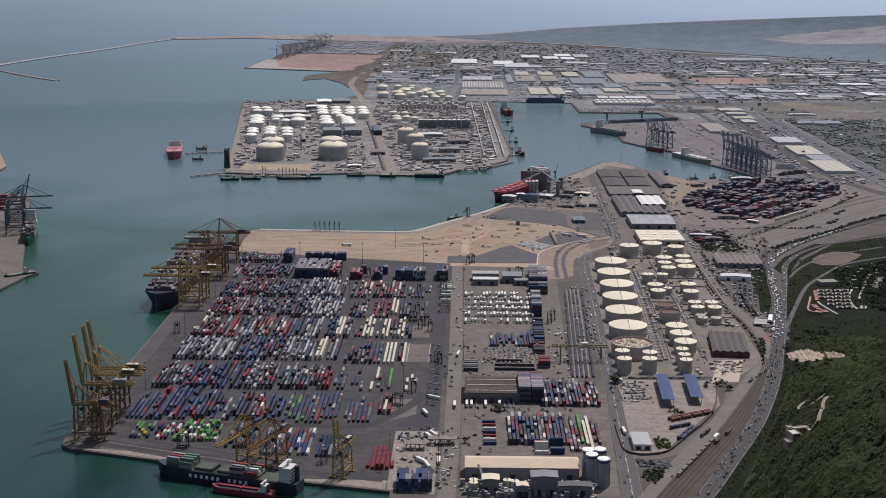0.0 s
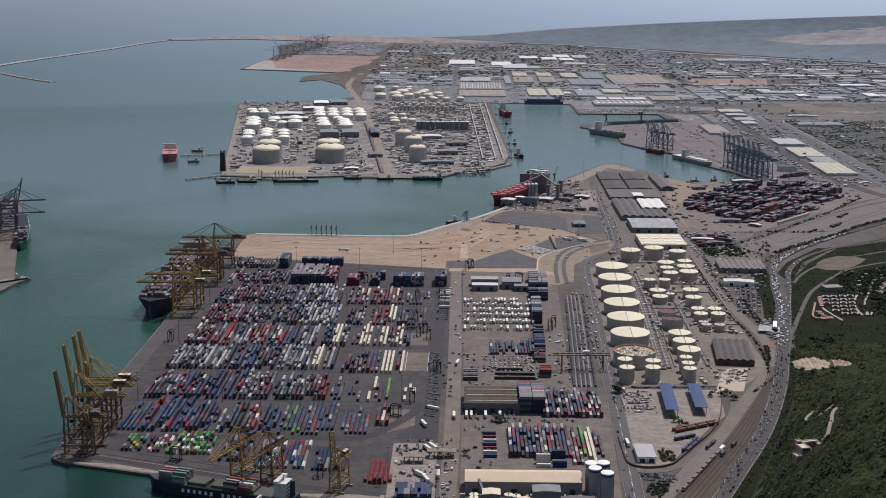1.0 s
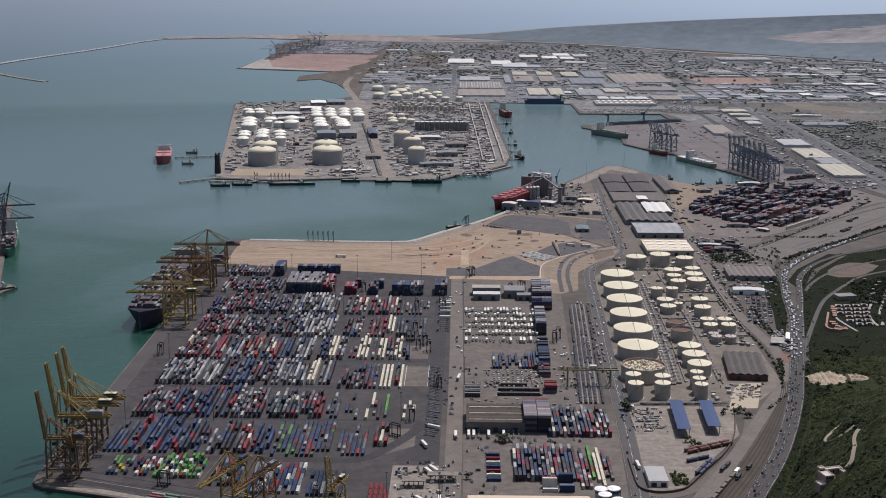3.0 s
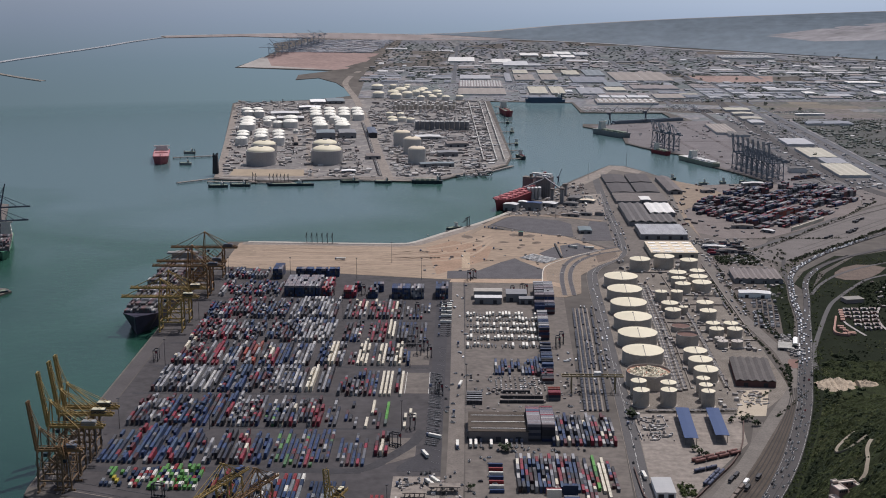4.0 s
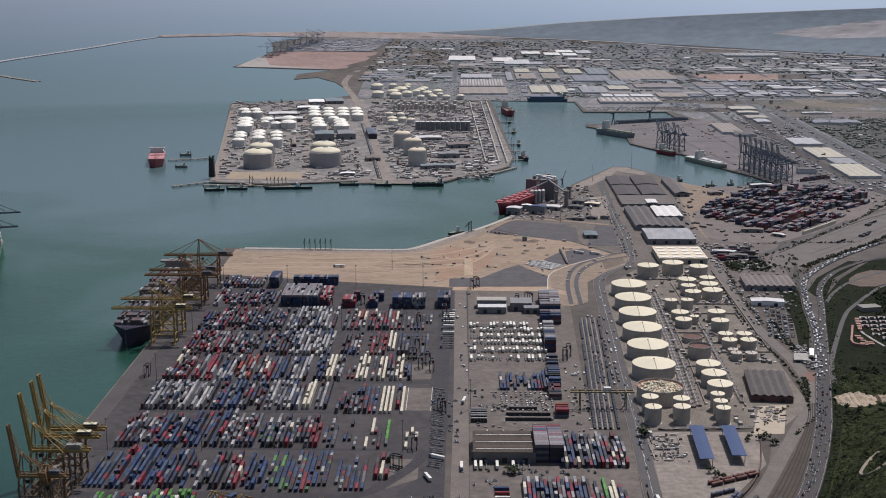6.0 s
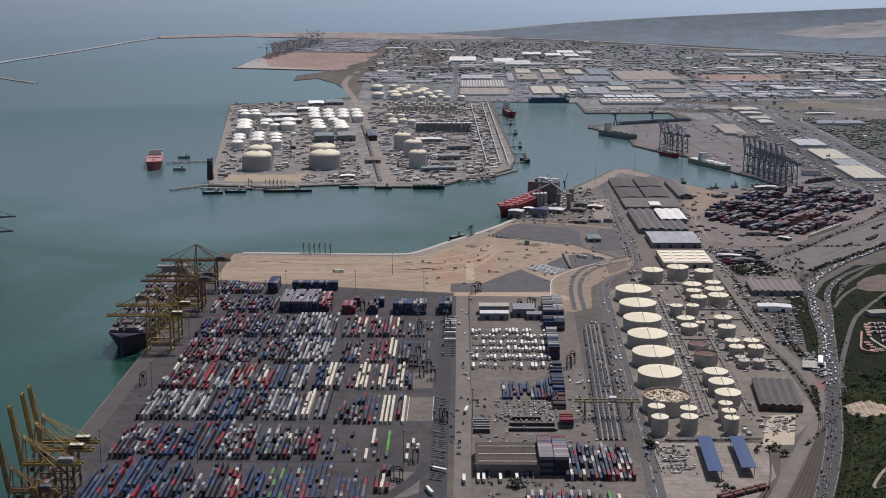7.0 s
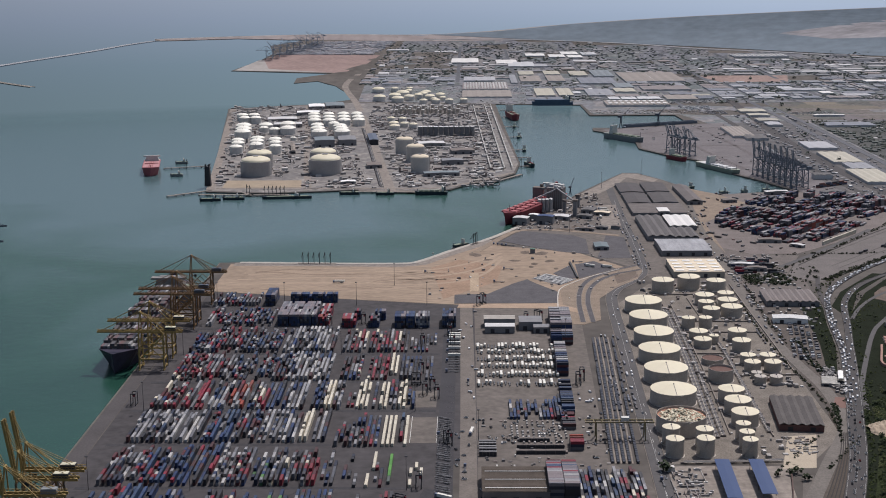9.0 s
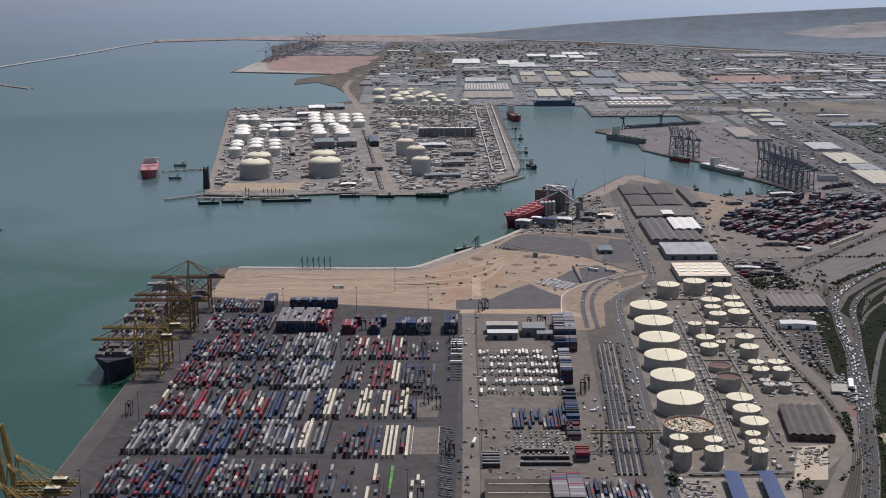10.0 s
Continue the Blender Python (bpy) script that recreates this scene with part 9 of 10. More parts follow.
HW_W = WEST_LINE[1:-2]
HW_E = EAST_LINE[1:-4]
PORT = [(138, 1000), (148, 1200), (155, 1380), (158, 1500), (165, 1680), (172, 1860)]
rng = random.Random(77)
for line, n, half, z in ((HW_W, 300, 3.3, 0.6), (HW_E, 60, 3.1, 0.65), (PORT, 26, 4.5, 0.32)):
    for i in range(n):
        x, y, rz = along(line, (i + rng.uniform(0.1, 0.9)) / n)
        if line is HW_W and y < 1500 and rng.random() < 0.3:
            continue
        off = rng.choice((-1, 0, 1)) * half * .8
        tone, p3 = rng.choice([CARS[0]] * 13 + [CARS[1]] * 3 + [CARS[2]] * 4 + [CARS[3]])
        car(x + off * math.cos(radians(rz)), y + off * math.sin(radians(rz)), z, rz, p3, "%s car in traffic on the road" % tone)


for i in range(34):
    r, k = divmod(i, 12)
    if rng.random() < 0.9:
        tone, p3 = rng.choice([CARS[0]] * 4 + [CARS[1], CARS[2]])
        car(153 + 2.5 * k + 1.2 * r, 1112 - 6.5 * r - 0.6 * k, 0.3, 12, p3, "%s car parked outside the yard wall" % tone)


def trailer_parts():
    bm = bmesh.new()
    box(bm, 0, 0, 1.2, 2.5, 13.2, 2.7)
    body = mesh("trailer_box", bm, mat("trailer_paint", (0.68, 0.66, 0.59), 0.5, vary=0.25, size=5))
    bm = bmesh.new()
    box(bm, 0, 0, 0.9, 1.0, 13, 0.35)
    for sy in (-4.2, -2.9, -1.6):
        box(bm, 0, sy, 0.15, 2.4, 0.9, 0.8)
    box(bm, 0, 4.5, 0.05, 1.8, 0.2, 1)
    chassis = mesh("chassis", bm, mat("chassis_steel", (0.11, 0.11, 0.115), 0.6, vary=0.3, size=5))
    bm = bmesh.new()
    box(bm, 0, 7.6, 0.8, 2.4, 2.2, 2.7)
    box(bm, 0, 8.75, 2.0, 2.2, 0.1, 1.2)
    cab = mesh("cab", bm, mat("cab_paint", (0.12, 0.14, 0.2), 0.4, vary=0.2, size=3))
    bm = bmesh.new()
    box(bm, 0, 0, 1.25, 2.4, 5.5, 2.4)
    tank_box = mesh("trailer_box", bm, bpy.data.materials["trailer_paint"])
    return body, chassis, cab, tank_box


TRAILER = trailer_parts()


def trailer(x, y, rz, cab=False, kind=0, label="white semi-trailer parked in the trailer lot", group="parked trailers"):
    ob = thing("semi_trailer", x, y, 0.2, rz, label, "trailer", group)
    part("chassis", TRAILER[1], None, ob)
    if kind < 2:
        part("trailer_box", TRAILER[0] if kind == 0 else TRAILER[3], None, ob)
    if cab:
        part("cab", TRAILER[2], None, ob)


rng = random.Random(13)
for zone, n in (((-58, -4, 1046, 1120), 26), ((-58, -4, 1156, 1190), 22), ((4, 30, 1100, 1230), 16), ((64, 100, 1092, 1100), 8), ((4, 110, 1236, 1250), 16), ((4, 80, 1395, 1450), 30), ((346, 362, 1620, 1800), 24), ((100, 122, 1350, 1560), 26), ((-22, 4, 1200, 1860), 34)):
    for _ in range(n):
        tone, p3 = rng.choice([CARS[0]] * 3 + [CARS[1]] * 2 + [CARS[2]] * 2)
        car(rng.uniform(zone[0], zone[1]), rng.uniform(zone[2], zone[3]), 0.3, rng.choice((0, 180, 90, 20)), p3, "%s car parked or moving in the port yard" % tone)
rng = random.Random(31)
for j, y in enumerate((1690, 1668, 1643, 1618, 1588, 1560)):
    for i in range(22):
        if rng.random() < 0.9:
            trailer(2 + 3.9 * i, y + rng.uniform(-3, 3), 180 if j % 2 else 0, False, rng.choice((1, 1, 1, 0, 2, 2)))
for i in range(11):
    if rng.random() < 0.8:
        trailer(4 + 4.6 * i, 1252, 0, True, rng.choice((0, 2)), "parked truck with a trailer beside the freight hall", "parked trucks")
for i in range(44):
    if rng.random() < 0.9:
        trailer(-31 + rng.uniform(-1, 1), 1252 + 4.6 * i, 68, False, 2, "empty grey trailer chassis parked in the slanted bays", "parked chassis")
for i in range(5):
    trailer(-30 + rng.uniform(-2, 2), 1270 + 47 * i, 60, i % 3 == 0, rng.choice((0, 2, 2)), "parked truck trailer in the slanted bays", "parked trucks")
for i in range(18):
    trailer(-24, 1600 + 9 * i, 90 + rng.uniform(-4, 4), i % 4 == 0, rng.choice((0, 2, 2, 2)), "parked trailer chassis at the terminal road", "parked trucks")
for x, y, rz in ((-9, 1560, 0), (-6, 1420, 170), (-12, 1330, 0), (-8, 1250, 180), (-30, 1090, 20), (-35, 1100, 40), (-50, 1160, 100), (-20, 1100, 0), (-14, 1118, 0), (-30, 1160, 30), (-26, 1166, 30), (152, 1300, 4), (150, 1180, 4), (-36, 1225, 20)):
    trailer(x, y, rz, True, rng.choice((0, 2, 0)), "truck with a box trailer driving through the port", "moving trucks")


for x, y, rz in ((49, 2059, 80), (34, 1985, 85), (148, 2101, 95), (162, 2073, 60), (185, 2067, 70), (50, 2211, 80), (44, 2214, 80), (38, 2216, 80), (56, 2208, 80), (-60, 2040, 70), (-180, 1985, 90), (205, 2400, 4), (211, 2420, 4), (222, 2470, 80), (222, 2490, 80), (206, 2500, 4)):
    trailer(x, y, rz, True, rng.choice((0, 2, 2)), "dark lorry standing on the open ground", "open ground lorries")
places = []
for _ in range(260):  # plant and lorries strewn round the box yard
    x, y = rng.uniform(345, 740), rng.uniform(2150, 2660)
    if not inside(BOX_YARD, x, y) and x - 345 > (y - 2280) * 0.1 and y > 2110 + (x - 430) * 1.15 - (60 if x < 430 else 0) and not (x > 560 and y > 2600):
        places.append((x, y, 0.3, rng.uniform(1.5, 4), rng.uniform(3, 13), rng.uniform(1, 3), rng.choice((-41, 49, 10))))
clutter("yard_gear", places, palette("yard_gear_paint", [(0.06, 0.06, 0.065), (0.12, 0.10, 0.09), (0.30, 0.29, 0.28), (0.05, 0.055, 0.07), (0.11, 0.05, 0.045), (0.16, 0.16, 0.165)], 0.7), "lorries and gear strewn round the box yard", "gear")
places = []
for r in range(6):  # pale pipe stacks laid in rows on the lot
    for k in range(7):
        if rng.random() < 0.88:
            u, v = (r + .5) / 6, (k + .5) / 7
            places.append((79 + 20 * u + 36 * v - 2 * u * v, 2005 + 26 * u - 34 * v - 0.5 * u * v, 0.4, 6.4, 2.6, 0.9, -40))
clutter("pipe_stacks", places, mat("white_pipes", (0.50, 0.49, 0.47), 0.8, vary=0.2, size=4), "pale stacked pipes in rows on the dark lot", "pipes")
clutter("traffic_cars", FAR_CARS, palette("traffic_paint", [(0.75, 0.75, 0.74), (0.7, 0.7, 0.7), (0.06, 0.06, 0.07), (0.45, 0.46, 0.47), (0.75, 0.75, 0.74), (0.2, 0.2, 0.22)], 0.3, dust=0.1), "dense queue of white and grey cars on the coast highway", "cars")


def rail_wagon(x, y, rz, rgb_mat, label):
    ob = thing("rail_wagon", x, y, 0.5, rz, label, "rail wagon", "rail wagons")
    bm = bmesh.new()
    box(bm, 0, 0, 0.9, 2.9, 12.6, 0.5)
    box(bm, 0, 0, 1.4, 2.8, 9.6, 1.6)
    part("wagon_body", bm, rgb_mat, ob)
    for s in (-4, 4):
        bm = bmesh.new()
        box(bm, 0, s, 0.1, 2.2, 2.6, 0.8)
        part("bogie", bm, DARK, ob)


def flat_wagon(x, y, rz):
    ob = thing("flat_wagon", x, y, 0.5, rz, "low blue-grey flat wagon in a long rake on the freight sidings", "rail wagon", "flat wagons")
    part("wagon_deck", FLAT, None, ob)


bm = bmesh.new()
box(bm, 0, 0, 0.7, 2.4, 12.7, 0.45)
for s in (-4, 0, 4):
    box(bm, 0, s, 1.1, 2.1, 3.2, 0.4)
for s in (-4.6, 4.6):
    box(bm, 0, s, 0.05, 2.1, 2.6, 0.7)
for s in (-1.1, 1.1):
    box(bm, s, 0, 1.1, 0.15, 12.7, 0.3)
FLAT = mesh("wagon_deck", bm, mat("wagon_steel", (0.046, 0.052, 0.068), 0.7, vary=0.5, size=8))
for i in range(9):
    rail_wagon(186 + 5.9 * i, 1078 + 11.4 * i, -27, mat("wagon_brown_%d" % i, (0.17, 0.14, 0.12), 0.8, vary=0.3, size=4) if i < 8 else WHITE, "brown open rail wagon standing on the line")
for x, y in ((232, 1157), (246, 1180), (228, 1184), (222, 1174)):
    rail_wagon(x, y, -27, DARK, "dark closed rail wagon standing on the line")
for x0, y0, n in ((606, 2196, 5), (640, 2280, 4), (560, 2150, 2)):  # wagons in the wide freight yard
    for i in range(n):
        rail_wagon(x0 + 10 * (i % 3) + 3.2 * (i // 3), y0 + 12 * (i % 3) - 3 * (i // 3), -40, DARK, "dark closed rail wagon standing in the freight yard")


def tank_wagon(x, y, rz, paint, label):
    ob = thing("tank_wagon", x, y, 0.3, rz, label, "rail wagon", "tank wagons")
    bm = bmesh.new()
    bmesh.ops.create_cone(bm, cap_ends=True, segments=12, radius1=1.35, radius2=1.35, depth=10.5, matrix=Matrix.Translation((0, 0, 2.3)) @ Matrix.Rotation(math.pi / 2, 4, "X"))
    for s in (-1, 1):
        bmesh.ops.create_cone(bm, cap_ends=True, segments=12, radius1=1.35, radius2=0.7, depth=0.5, matrix=Matrix.Translation((0, s * 5.5, 2.3)) @ Matrix.Rotation(-s * math.pi / 2, 4, "X"))
    drum(bm, 0, 0, 3.5, 4.0, 0.5, 8)
    part("barrel", bm, paint, ob)
    bm = bmesh.new()
    box(bm, 0, 0, 0.7, 2.3, 12, 0.3)
    for s in (-4, 4):
        box(bm, 0, s, 0.0, 2.0, 2.4, 0.7)
    part("underframe", bm, DARK, ob)


RUSTPAINT = mat("rusty_tank_paint", (0.20, 0.10, 0.085), 0.7, vary=0.35, size=5)
SLATEPAINT = mat("slate_tank_paint", (0.085, 0.095, 0.14), 0.6, vary=0.3, size=5)
for i in range(4):
    for r in range(2):
        tank_wagon(201 + 11.4 * i + 2.2 * r, 1219 + 6.4 * i - 4 * r, -61, RUSTPAINT, "rust-red tank wagon in a row on the siding")
for i in range(2):
    tank_wagon(199 + 11 * i, 1194 + 6 * i, -61, SLATEPAINT, "slate-blue tank wagon on the siding")
for i in range(3):
    for r in range(2):
        tank_wagon(200 + 6.5 * i + 3.2 * r, 1168 + 11.5 * i - 1.8 * r, -30, SLATEPAINT, "slate-blue tank wagon on the siding")
for x in (0, 4.9, 9.8, 14.7, 22):
    for j in range(28):
        if rng.random() < 0.93:
            y = 1352 + 13.2 * j
            flat_wagon(115 + x + 18 * (y - 1345) / 382, y, -2.7)


def mast(x, y, h=30):
    ob = thing("light_mast", x, y, 0.1, 0, "tall grey floodlight mast in the yard", "light mast", "light masts")
    bm = bmesh.new()
    drum(bm, 0, 0, 0, h, 0.35, 8, 0.18)
    part("pole", bm, STEEL, ob)
    bm = bmesh.new()
    drum(bm, 0, 0, h - 0.6, h, 1.3, 10)
    part("lamp_ring", bm, DARK, ob)


for x in (-322, -238, -148, -60):
    for y in (1288, 1480, 1664, 1870):
        mast(x, y)
for x, y in ((-20, 1090), (-62, 1090), (-106, 1971), (0, 1400), (100, 1700), (150, 2300), (330, 2830), (240, 2700)):
    mast(x, y)

for i in range(7):
    for k in range(1):
        ob = thing("shipping_container", 25 + 0.4 * k, 1146 + 9.5 * i, 0.2 + k * BOX_H, 90, "%s container lying across the depot bay" % ("blue", "white", "red")[(i + k) % 3], "shipping container", "depot bay containers")
        body, door = BOXES[("blue", "white", "red")[(i + k) % 3]]
        part("body", body, None, ob)
        part("door", door, None, ob).location = (0, -BOX_L / 2 + 0.01, 0)
for i in range(8):
    tone = ("white", "blue", "white", "grey", "red", "navy")[i % 6]
    for k in range(1 + (i % 3)):
        ob = thing("shipping_container", 71 + 14 * (i % 2), 1125 + 9 * (i // 2), 0.2 + k * BOX_H, 90, "%s container beside the beige warehouse" % tone, "shipping container", "warehouse containers")
        part("body", BOXES[tone][0], None, ob)
        part("door", BOXES[tone][1], None, ob).location = (0, -BOX_L / 2 + 0.01, 0)

# ---------------------------------------------------------------- plants
def crown(rr, size, n):
    """Leaf quads in an uneven cloud of lobes."""
    lobes = [(rr.gauss(0, .33), rr.gauss(0, .33), rr.uniform(.25, .9), rr.uniform(.28, .5)) for _ in range(6)]
    quads = []
    for _ in range(n):
        lx, ly, lz, lr = rr.choice(lobes)
        d = Vector((rr.gauss(0, 1), rr.gauss(0, 1), rr.gauss(0, .8))).normalized() * lr * rr.uniform(.7, 1.05)
        c = Vector((lx, ly, lz)) + d
        nrm = (d + Vector((rr.gauss(0, .3), rr.gauss(0, .3), .55))).normalized()
        t = nrm.orthogonal().normalized() * rr.uniform(.15, .27)
        b = nrm.cross(t) * rr.uniform(.7, 1.2)
        quads.append([(c + t * a + b * e) * size for a, e in ((-1, -1), (1, -.8), (.9, 1), (-.8, .9))])
    return np.array(quads)


rr = random.Random(4)
CROWNS = [crown(rr, 1.0, 34) for _ in range(7)]


def greenery(name, spots, material, label):
    verts = []
    for x, y, z, s, t in spots:
        q = CROWNS[int(t * 7) % 7]
        a = t * 40
        c, sn = math.cos(a), math.sin(a)
        k = draw_in(x, y)
        o = far(x, y, z)
        w = q * (s * k, s * k, s * k * (0.85 + 0.5 * (t * 13 % 1)))
        verts.append(np.stack([w[..., 0] * c - w[..., 1] * sn + o.x, w[..., 0] * sn + w[..., 1] * c + o.y, w[..., 2] + o.z - 0.15 * s], -1).reshape(-1, 3))
    v = np.concatenate(verts)
    me = bpy.data.meshes.new(name)
    me.from_pydata(v.tolist(), [], np.arange(len(v)).reshape(-1, 4).tolist())
    me.materials.append(material)
    tagged(new(name, me), label, "vegetation", kind="stuff")


spots, dark_spots, dry_spots = [], [], []
rng = random.Random(99)
for _ in range(17500):
    y = 720 + 780 * rng.random()
    x = hill_edge(y) + 8 + 250 * rng.random() ** 1.15
    if abs(x - 262) < 17 and -24 < y - 993 < 15 or noise.noise(Vector((x / 26, y / 26, 3))) < -0.3:
        continue
    if 352 < x < 426 and 1384 < y < 1440 or any(math.hypot(x - a, y - b) < 5 for line in HILL_PATHS for a, b in line):
        continue
    tone = noise.noise(Vector((x / 38, y / 38, 9))) + rng.uniform(-.25, .25)
    z = hill_height(x, y)
    (dark_spots if tone > 0.16 else spots if tone > -0.12 else dry_spots).append((x, y, z + 0.4, rng.uniform(1.0, 2.3) * (1.25 if tone > 0.16 else 1.0), rng.random()))
for _ in range(560):
    a, b, r = rng.choice(((292, 978, 24), (248, 992, 9), (250, 1010, 10), (284, 996, 12), (356, 1392, 22), (330, 1180, 20), (300, 860, 26), (255, 900, 20), (330, 940, 30), (290, 770, 22), (360, 1290, 26)))
    x, y = rng.gauss(a, r * .6), rng.gauss(b, r * .6)
    if x > hill_edge(y) + 9 and not (abs(x - 264) < 17 and -14 < y - 992 < 15) and all(math.hypot(x - p, y - q) > 6 for line in HILL_PATHS for p, q in line):
        dark_spots.append((x, y, hill_height(x, y), rng.uniform(2.2, 4.4), rng.random()))
for _ in range(6200):
    x, y = rng.uniform(385, 760), rng.uniform(1440, 2080)
    e = hill_edge(y)
    if x < e + 14 or (352 < x < 430 and 1375 < y < 1435) or noise.noise(Vector((x / 30, y / 30, 5))) < -0.25 or y > 1900 + (x - 440) * 0.9 or (422 < x < 530 and 1600 < y < 1785) or (500 < x < 595 and 1880 < y < 1975):
        continue
    thick = noise.noise(Vector((x / 22, y / 40, 21))) + rng.uniform(-.15, .15)
    (dark_spots if thick > 0.28 else spots if thick > -0.05 else dry_spots).append((x, y, -0.3, rng.uniform(0.9, 1.7) * (1.5 if thick > 0.28 else 1.0), rng.random()))
for _ in range(3600):  # cypresses of the burial ground
    x, y = rng.uniform(458, 690), rng.uniform(1630, 1960)
    if noise.noise(Vector((x / 16, y / 16, 14))) < -0.22 or x < 462 + 0.3 * (y - 1640) or y > 1800 + (x - 470) * .8:
        continue
    court = x < 522 + .2 * (y - 1690) and y < 1735
    if court and rng.random() < 0.62 or 474 < x < 506 and 1750 < y < 1784 or x > 600 and rng.random() < 0.4:
        continue
    dark_spots.append((x, y, 0.5, rng.uniform(1.4, 2.2) if court else rng.uniform(2.0, 3.8), rng.random()))
for line, off, n in ((HW_W, -13, 150), (HW_E, 11, 70)):
    for i in range(n):
        x, y, rz = along(line, 0.5 + 0.4 * rng.random())
        o = off + rng.uniform(-6, 6)
        (spots if i % 3 else dark_spots).append((x + o * math.cos(radians(rz)), y + o * math.sin(radians(rz)), -0.2, rng.uniform(1.0, 2.4), rng.random()))
for i in range(420):  # scrub on the verge at the foot of the hill
    x, y, rz = along(EAST_LINE[1:12], rng.random())
    o = rng.uniform(5.5, 11)
    (spots if i % 4 else dark_spots).append((x + o * math.cos(radians(rz)), y + o * math.sin(radians(rz)), 0.2, rng.uniform(0.8, 1.9), rng.random()))
for _ in range(90):  # clumps round the bare rock
    a, b, r = rng.choice(((364, 1366, 9), (382, 1374, 7), (399, 1408, 2), (376, 1448, 8), (408, 1452, 10)))
    dark_spots.append((rng.gauss(a, r * .7), rng.gauss(b, r * .5), 0.5, rng.uniform(2.0, 3.6), rng.random()))
for _ in range(150):
    x, y = rng.uniform(362, 420), rng.uniform(1968, 2022)
    dark_spots.append((x, y, 0, rng.uniform(1.5, 4.0), rng.random()))
for _ in range(80):
    x, y = rng.gauss(164, 5), rng.gauss(1077, 7)
    dark_spots.append((x, y, 0, rng.uniform(1.2, 2.8), rng.random()))
for _ in range(170):
    y = rng.uniform(1420, 1720)
    x = 356 + (y - 1560) * (0.02 if y > 1560 else -0.02 if y > 1500 else 0.2) + rng.uniform(-1, 5)
    if not 1520 < y < 1600:
        dark_spots.append((x, y, 0, rng.uniform(1.0, 2.6), rng.random()))
for _ in range(60):
    y = rng.uniform(1330, 1410)
    dark_spots.append((262 + (y - 1330) * .66 + rng.choice((-8, 32)) + rng.uniform(-2, 2), y, 0, rng.uniform(0.8, 2.0), rng.random()))
for _ in range(110):
    x, y = rng.uniform(404, 428), rng.uniform(1478, 1530)
    dark_spots.append((x, y, 0, rng.uniform(1.8, 4.0), rng.random()))
for _ in range(60):
    x, y = rng.uniform(176, 188), rng.uniform(1140, 1165)
    spots.append((x, y, 0, rng.uniform(1.2, 2.6), rng.random()))
hedge = []
for i in range(210):  # the hedge between the tank farm and its access road
    x, y, rz = along([(325, 1392), (333, 1440), (337, 1500), (335, 1560), (331, 1620), (328, 1700), (328, 1780), (332, 1880)], rng.random())
    hedge.append((x + rng.uniform(-1.5, 1.5), y, 0.2, rng.uniform(0.8, 2.1), rng.random()))
for i in range(120):
    x, y, rz = along([(358, 1590), (352, 1640), (347, 1700), (346, 1780), (350, 1880), (358, 2010)], rng.random())
    hedge.append((x + rng.uniform(-1.5, 3), y, 0.2, rng.uniform(0.8, 2.0), rng.random()))
for line, n, half in ((HEDGES[0], 170, 2.5), (HEDGES[1], 330, 4.5), (HEDGES[2], 50, 1.0)):
    for i in range(n):
        x, y, rz = along(line, rng.random())
        o = rng.uniform(-half, half)
        hedge.append((x + o * math.cos(radians(rz)), y + o * math.sin(radians(rz)), 0.2, rng.uniform(1.0, 2.6), rng.random()))
for _ in range(55):
    hedge.append((rng.uniform(404, 470), rng.uniform(1960, 2070), 0.2, rng.uniform(1.2, 3.2), rng.random()))
greenery("yard_hedges", hedge, mat("dusty_dark_leaves", (0.040, 0.046, 0.028), 0.9, vary=0.45, size=20, gloss=0.1), "dusty dark hedges and trees along the rail yard")
greenery("hill_scrub", spots, LEAF, "dense green scrub and trees on the hillside")
greenery("hill_dry_scrub", dry_spots, mat("dry_leaves", (0.082, 0.090, 0.034), 0.85, vary=0.5, size=14, fine=1.5), "sunlit yellow-green scrub on the hillside")
greenery("hill_trees", dark_spots, LEAFDARK, "dark green pines and cypresses on the hillside")
spots = []
for _ in range(3200):
    x, y = rng.uniform(862, 1400), rng.uniform(2600, 3690)
    if x < 0.62 * y - 700 + 300 and noise.noise(Vector((x / 90, y / 60, 12))) > -0.1:
        spots.append((x, y, 0.4, rng.uniform(1.8, 3.6), rng.random()))
# scrub leaves lightened as if seen through haze
greenery("roadside_scrub", spots, mat("haze_scrub_leaves", (0.12, 0.13, 0.10), 0.9, vary=0.35, size=25), "dull green scrub and trees beside the estate highway")
spots = []
for _ in range(900):
    y = 2700 + 4600 * rng.random()
    x = rng.uniform(-300, 0.62 * y + 250)
    if y > 6100 or y < 4200 and x < 690 or x < 340 and y < 4650 or noise.noise(Vector((x / 240, y / 240, 1))) < -0.02:
        continue
    spots.append((x, y, 0, rng.uniform(5, 9), rng.random()))
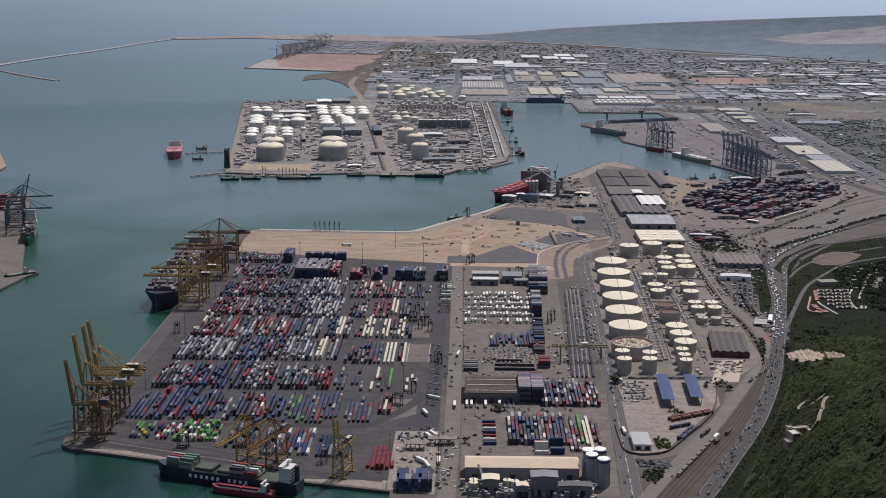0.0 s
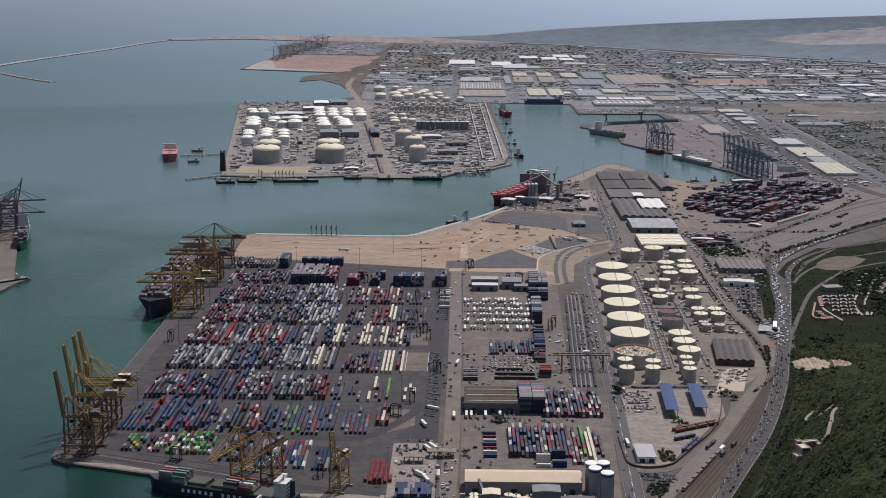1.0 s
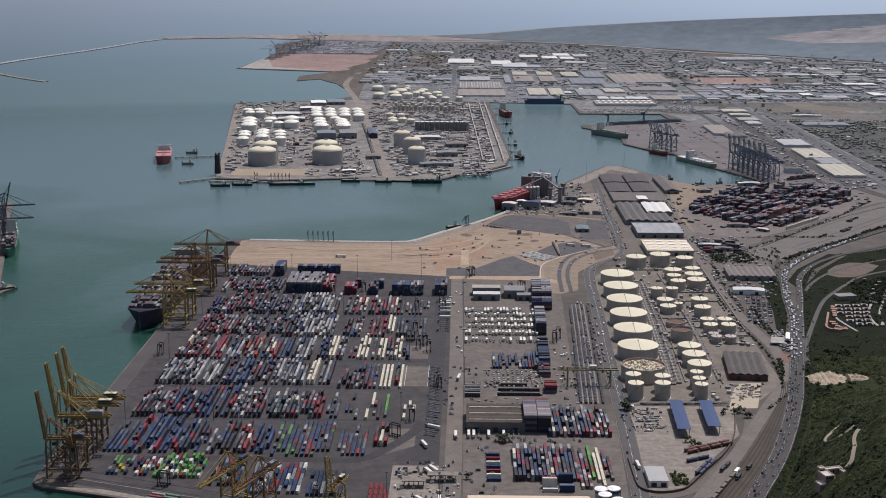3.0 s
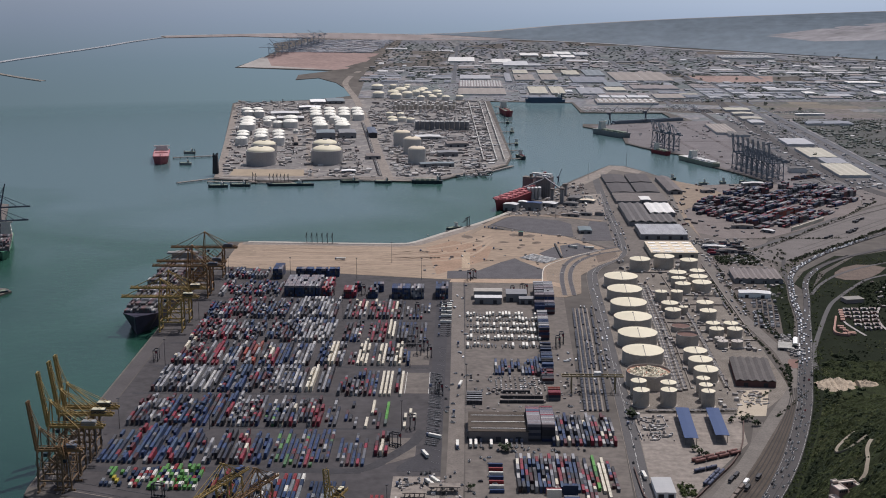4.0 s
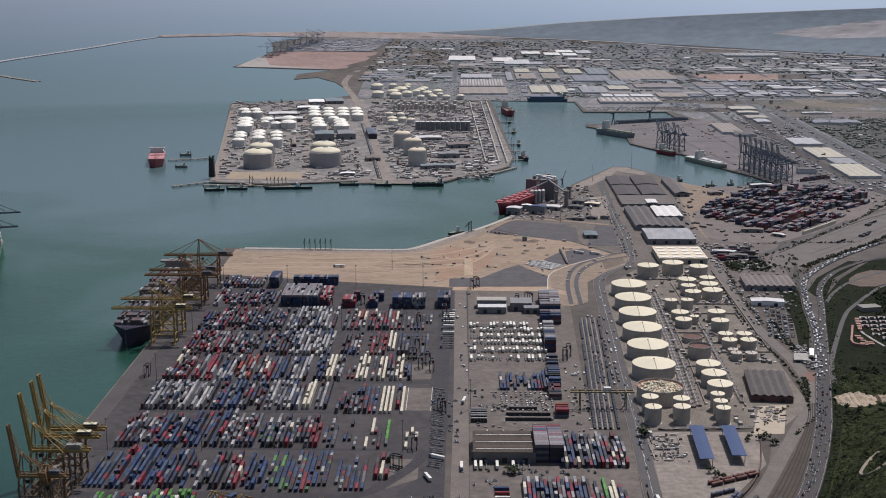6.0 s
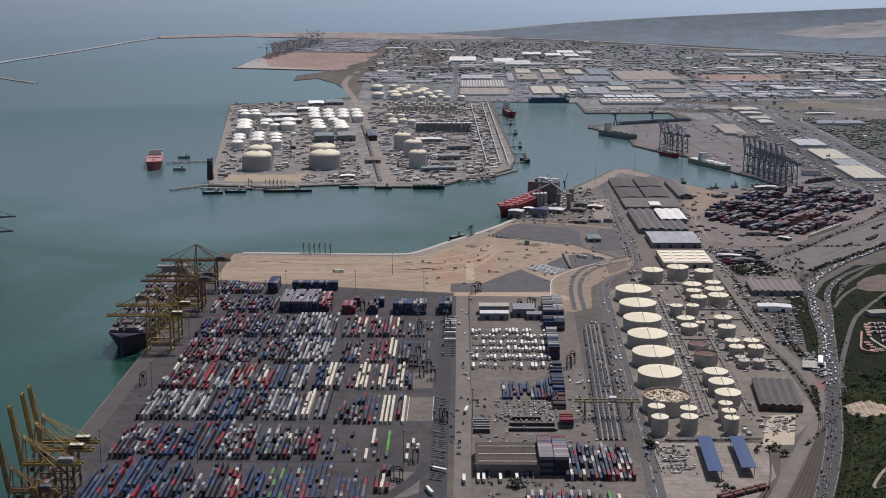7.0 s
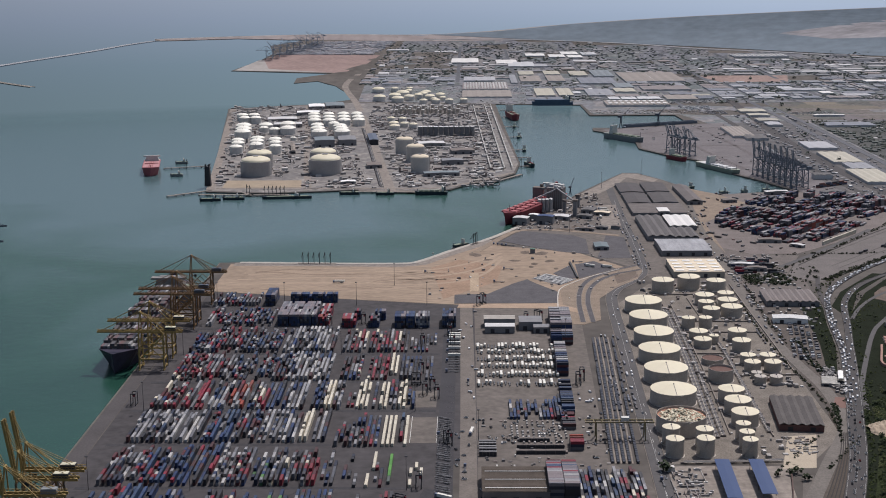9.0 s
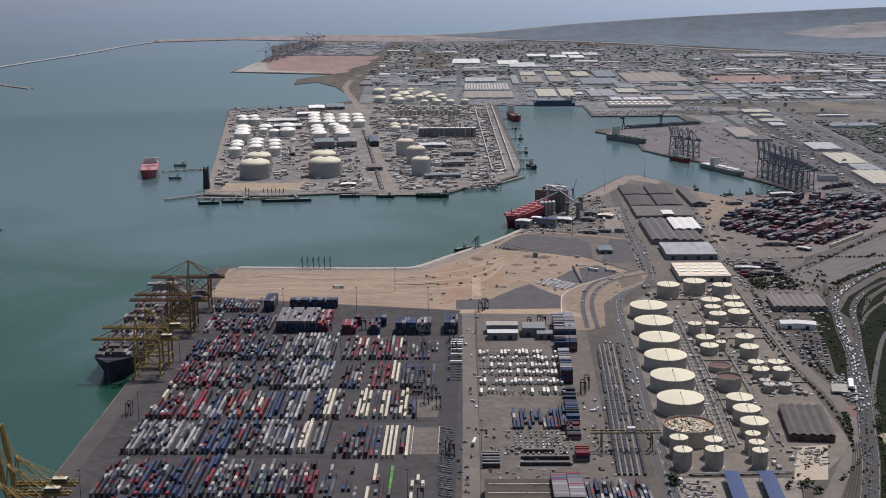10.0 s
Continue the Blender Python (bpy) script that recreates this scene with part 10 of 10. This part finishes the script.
# leaf colour greyed and lightened: painted distance haze
greenery("estate_trees", spots, mat("haze_leaves", (0.11, 0.122, 0.10), 0.9, vary=0.3, size=30), "dull green tree rows among the estate sheds")


def tree(x, y, s, label):
    ob = thing("tree", x, y, 0.1, rng.uniform(0, 360), label, "tree", "yard trees")
    bm = bmesh.new()
    drum(bm, 0, 0, 0, s * .6, s * .06, 8, s * .035)
    for i in range(4):
        a = i * 1.6
        beam(bm, (0, 0, s * .45), (s * .3 * math.cos(a), s * .3 * math.sin(a), s * .85), s * .03)
    part("trunk", bm, BARK, ob)
    q = CROWNS[rng.randint(0, 6)] * s
    me = bpy.data.meshes.new("crown")
    v = q.reshape(-1, 3) + (0, 0, s * .35)
    me.from_pydata(v.tolist(), [], np.arange(len(v)).reshape(-1, 4).tolist())
    me.materials.append(LEAFDARK)
    part("crown", me, None, ob)


for x, y, s in ((207, 1232, 5), (212, 1230, 4), (156, 1330, 6), (158, 1326, 5), (268, 1325, 5), (262, 1320, 4), (250, 1318, 4), (202, 1242, 4), (31, 1240, 5), (36, 1238, 6), (272, 1308, 5), (3, 1150, 4)):
    tree(x, y, s, "small dark green tree in the yard")

for i in range(9):  # dark empties at the end of the crane quay
    ob = thing("container_row", 640 + 7 * i, 2694 + 4.2 * i, 0.2, -59, "dark rusty containers stacked at the quay's end", "shipping container", "quay end containers")
    for k in range(2 + i % 2):
        bm = bmesh.new()
        box(bm, 0, 0, 2.75 * k, 2.44, 12.19, 2.7)
        part("box", bm, (RUSTPAINT, DARK, SLATEPAINT)[(i + k) % 3], ob)

# ---------------------------------------------------------------- yard markings
def markings():
    bm = bmesh.new()
    for i in range(26):
        y = 1195 + 15.5 * i
        if 1195 <= y < 1560:
            box(bm, -27, y, 0.14, 9, 0.35, 0.06, -30)
    for x in (-62, -38):
        box(bm, x, 1430, 0.16, 0.4, 70, 0.06)
    for i in range(20):
        box(bm, 148 + 0.045 * (1040 + 24 * i - 1200), 1040 + 24 * i, 0.3, 0.3, 8, 0.06)
    tagged(new("yard_markings", mesh("yard_markings", bm, PAINT)), "worn white lane markings painted on the asphalt", "markings", kind="structure")


markings()
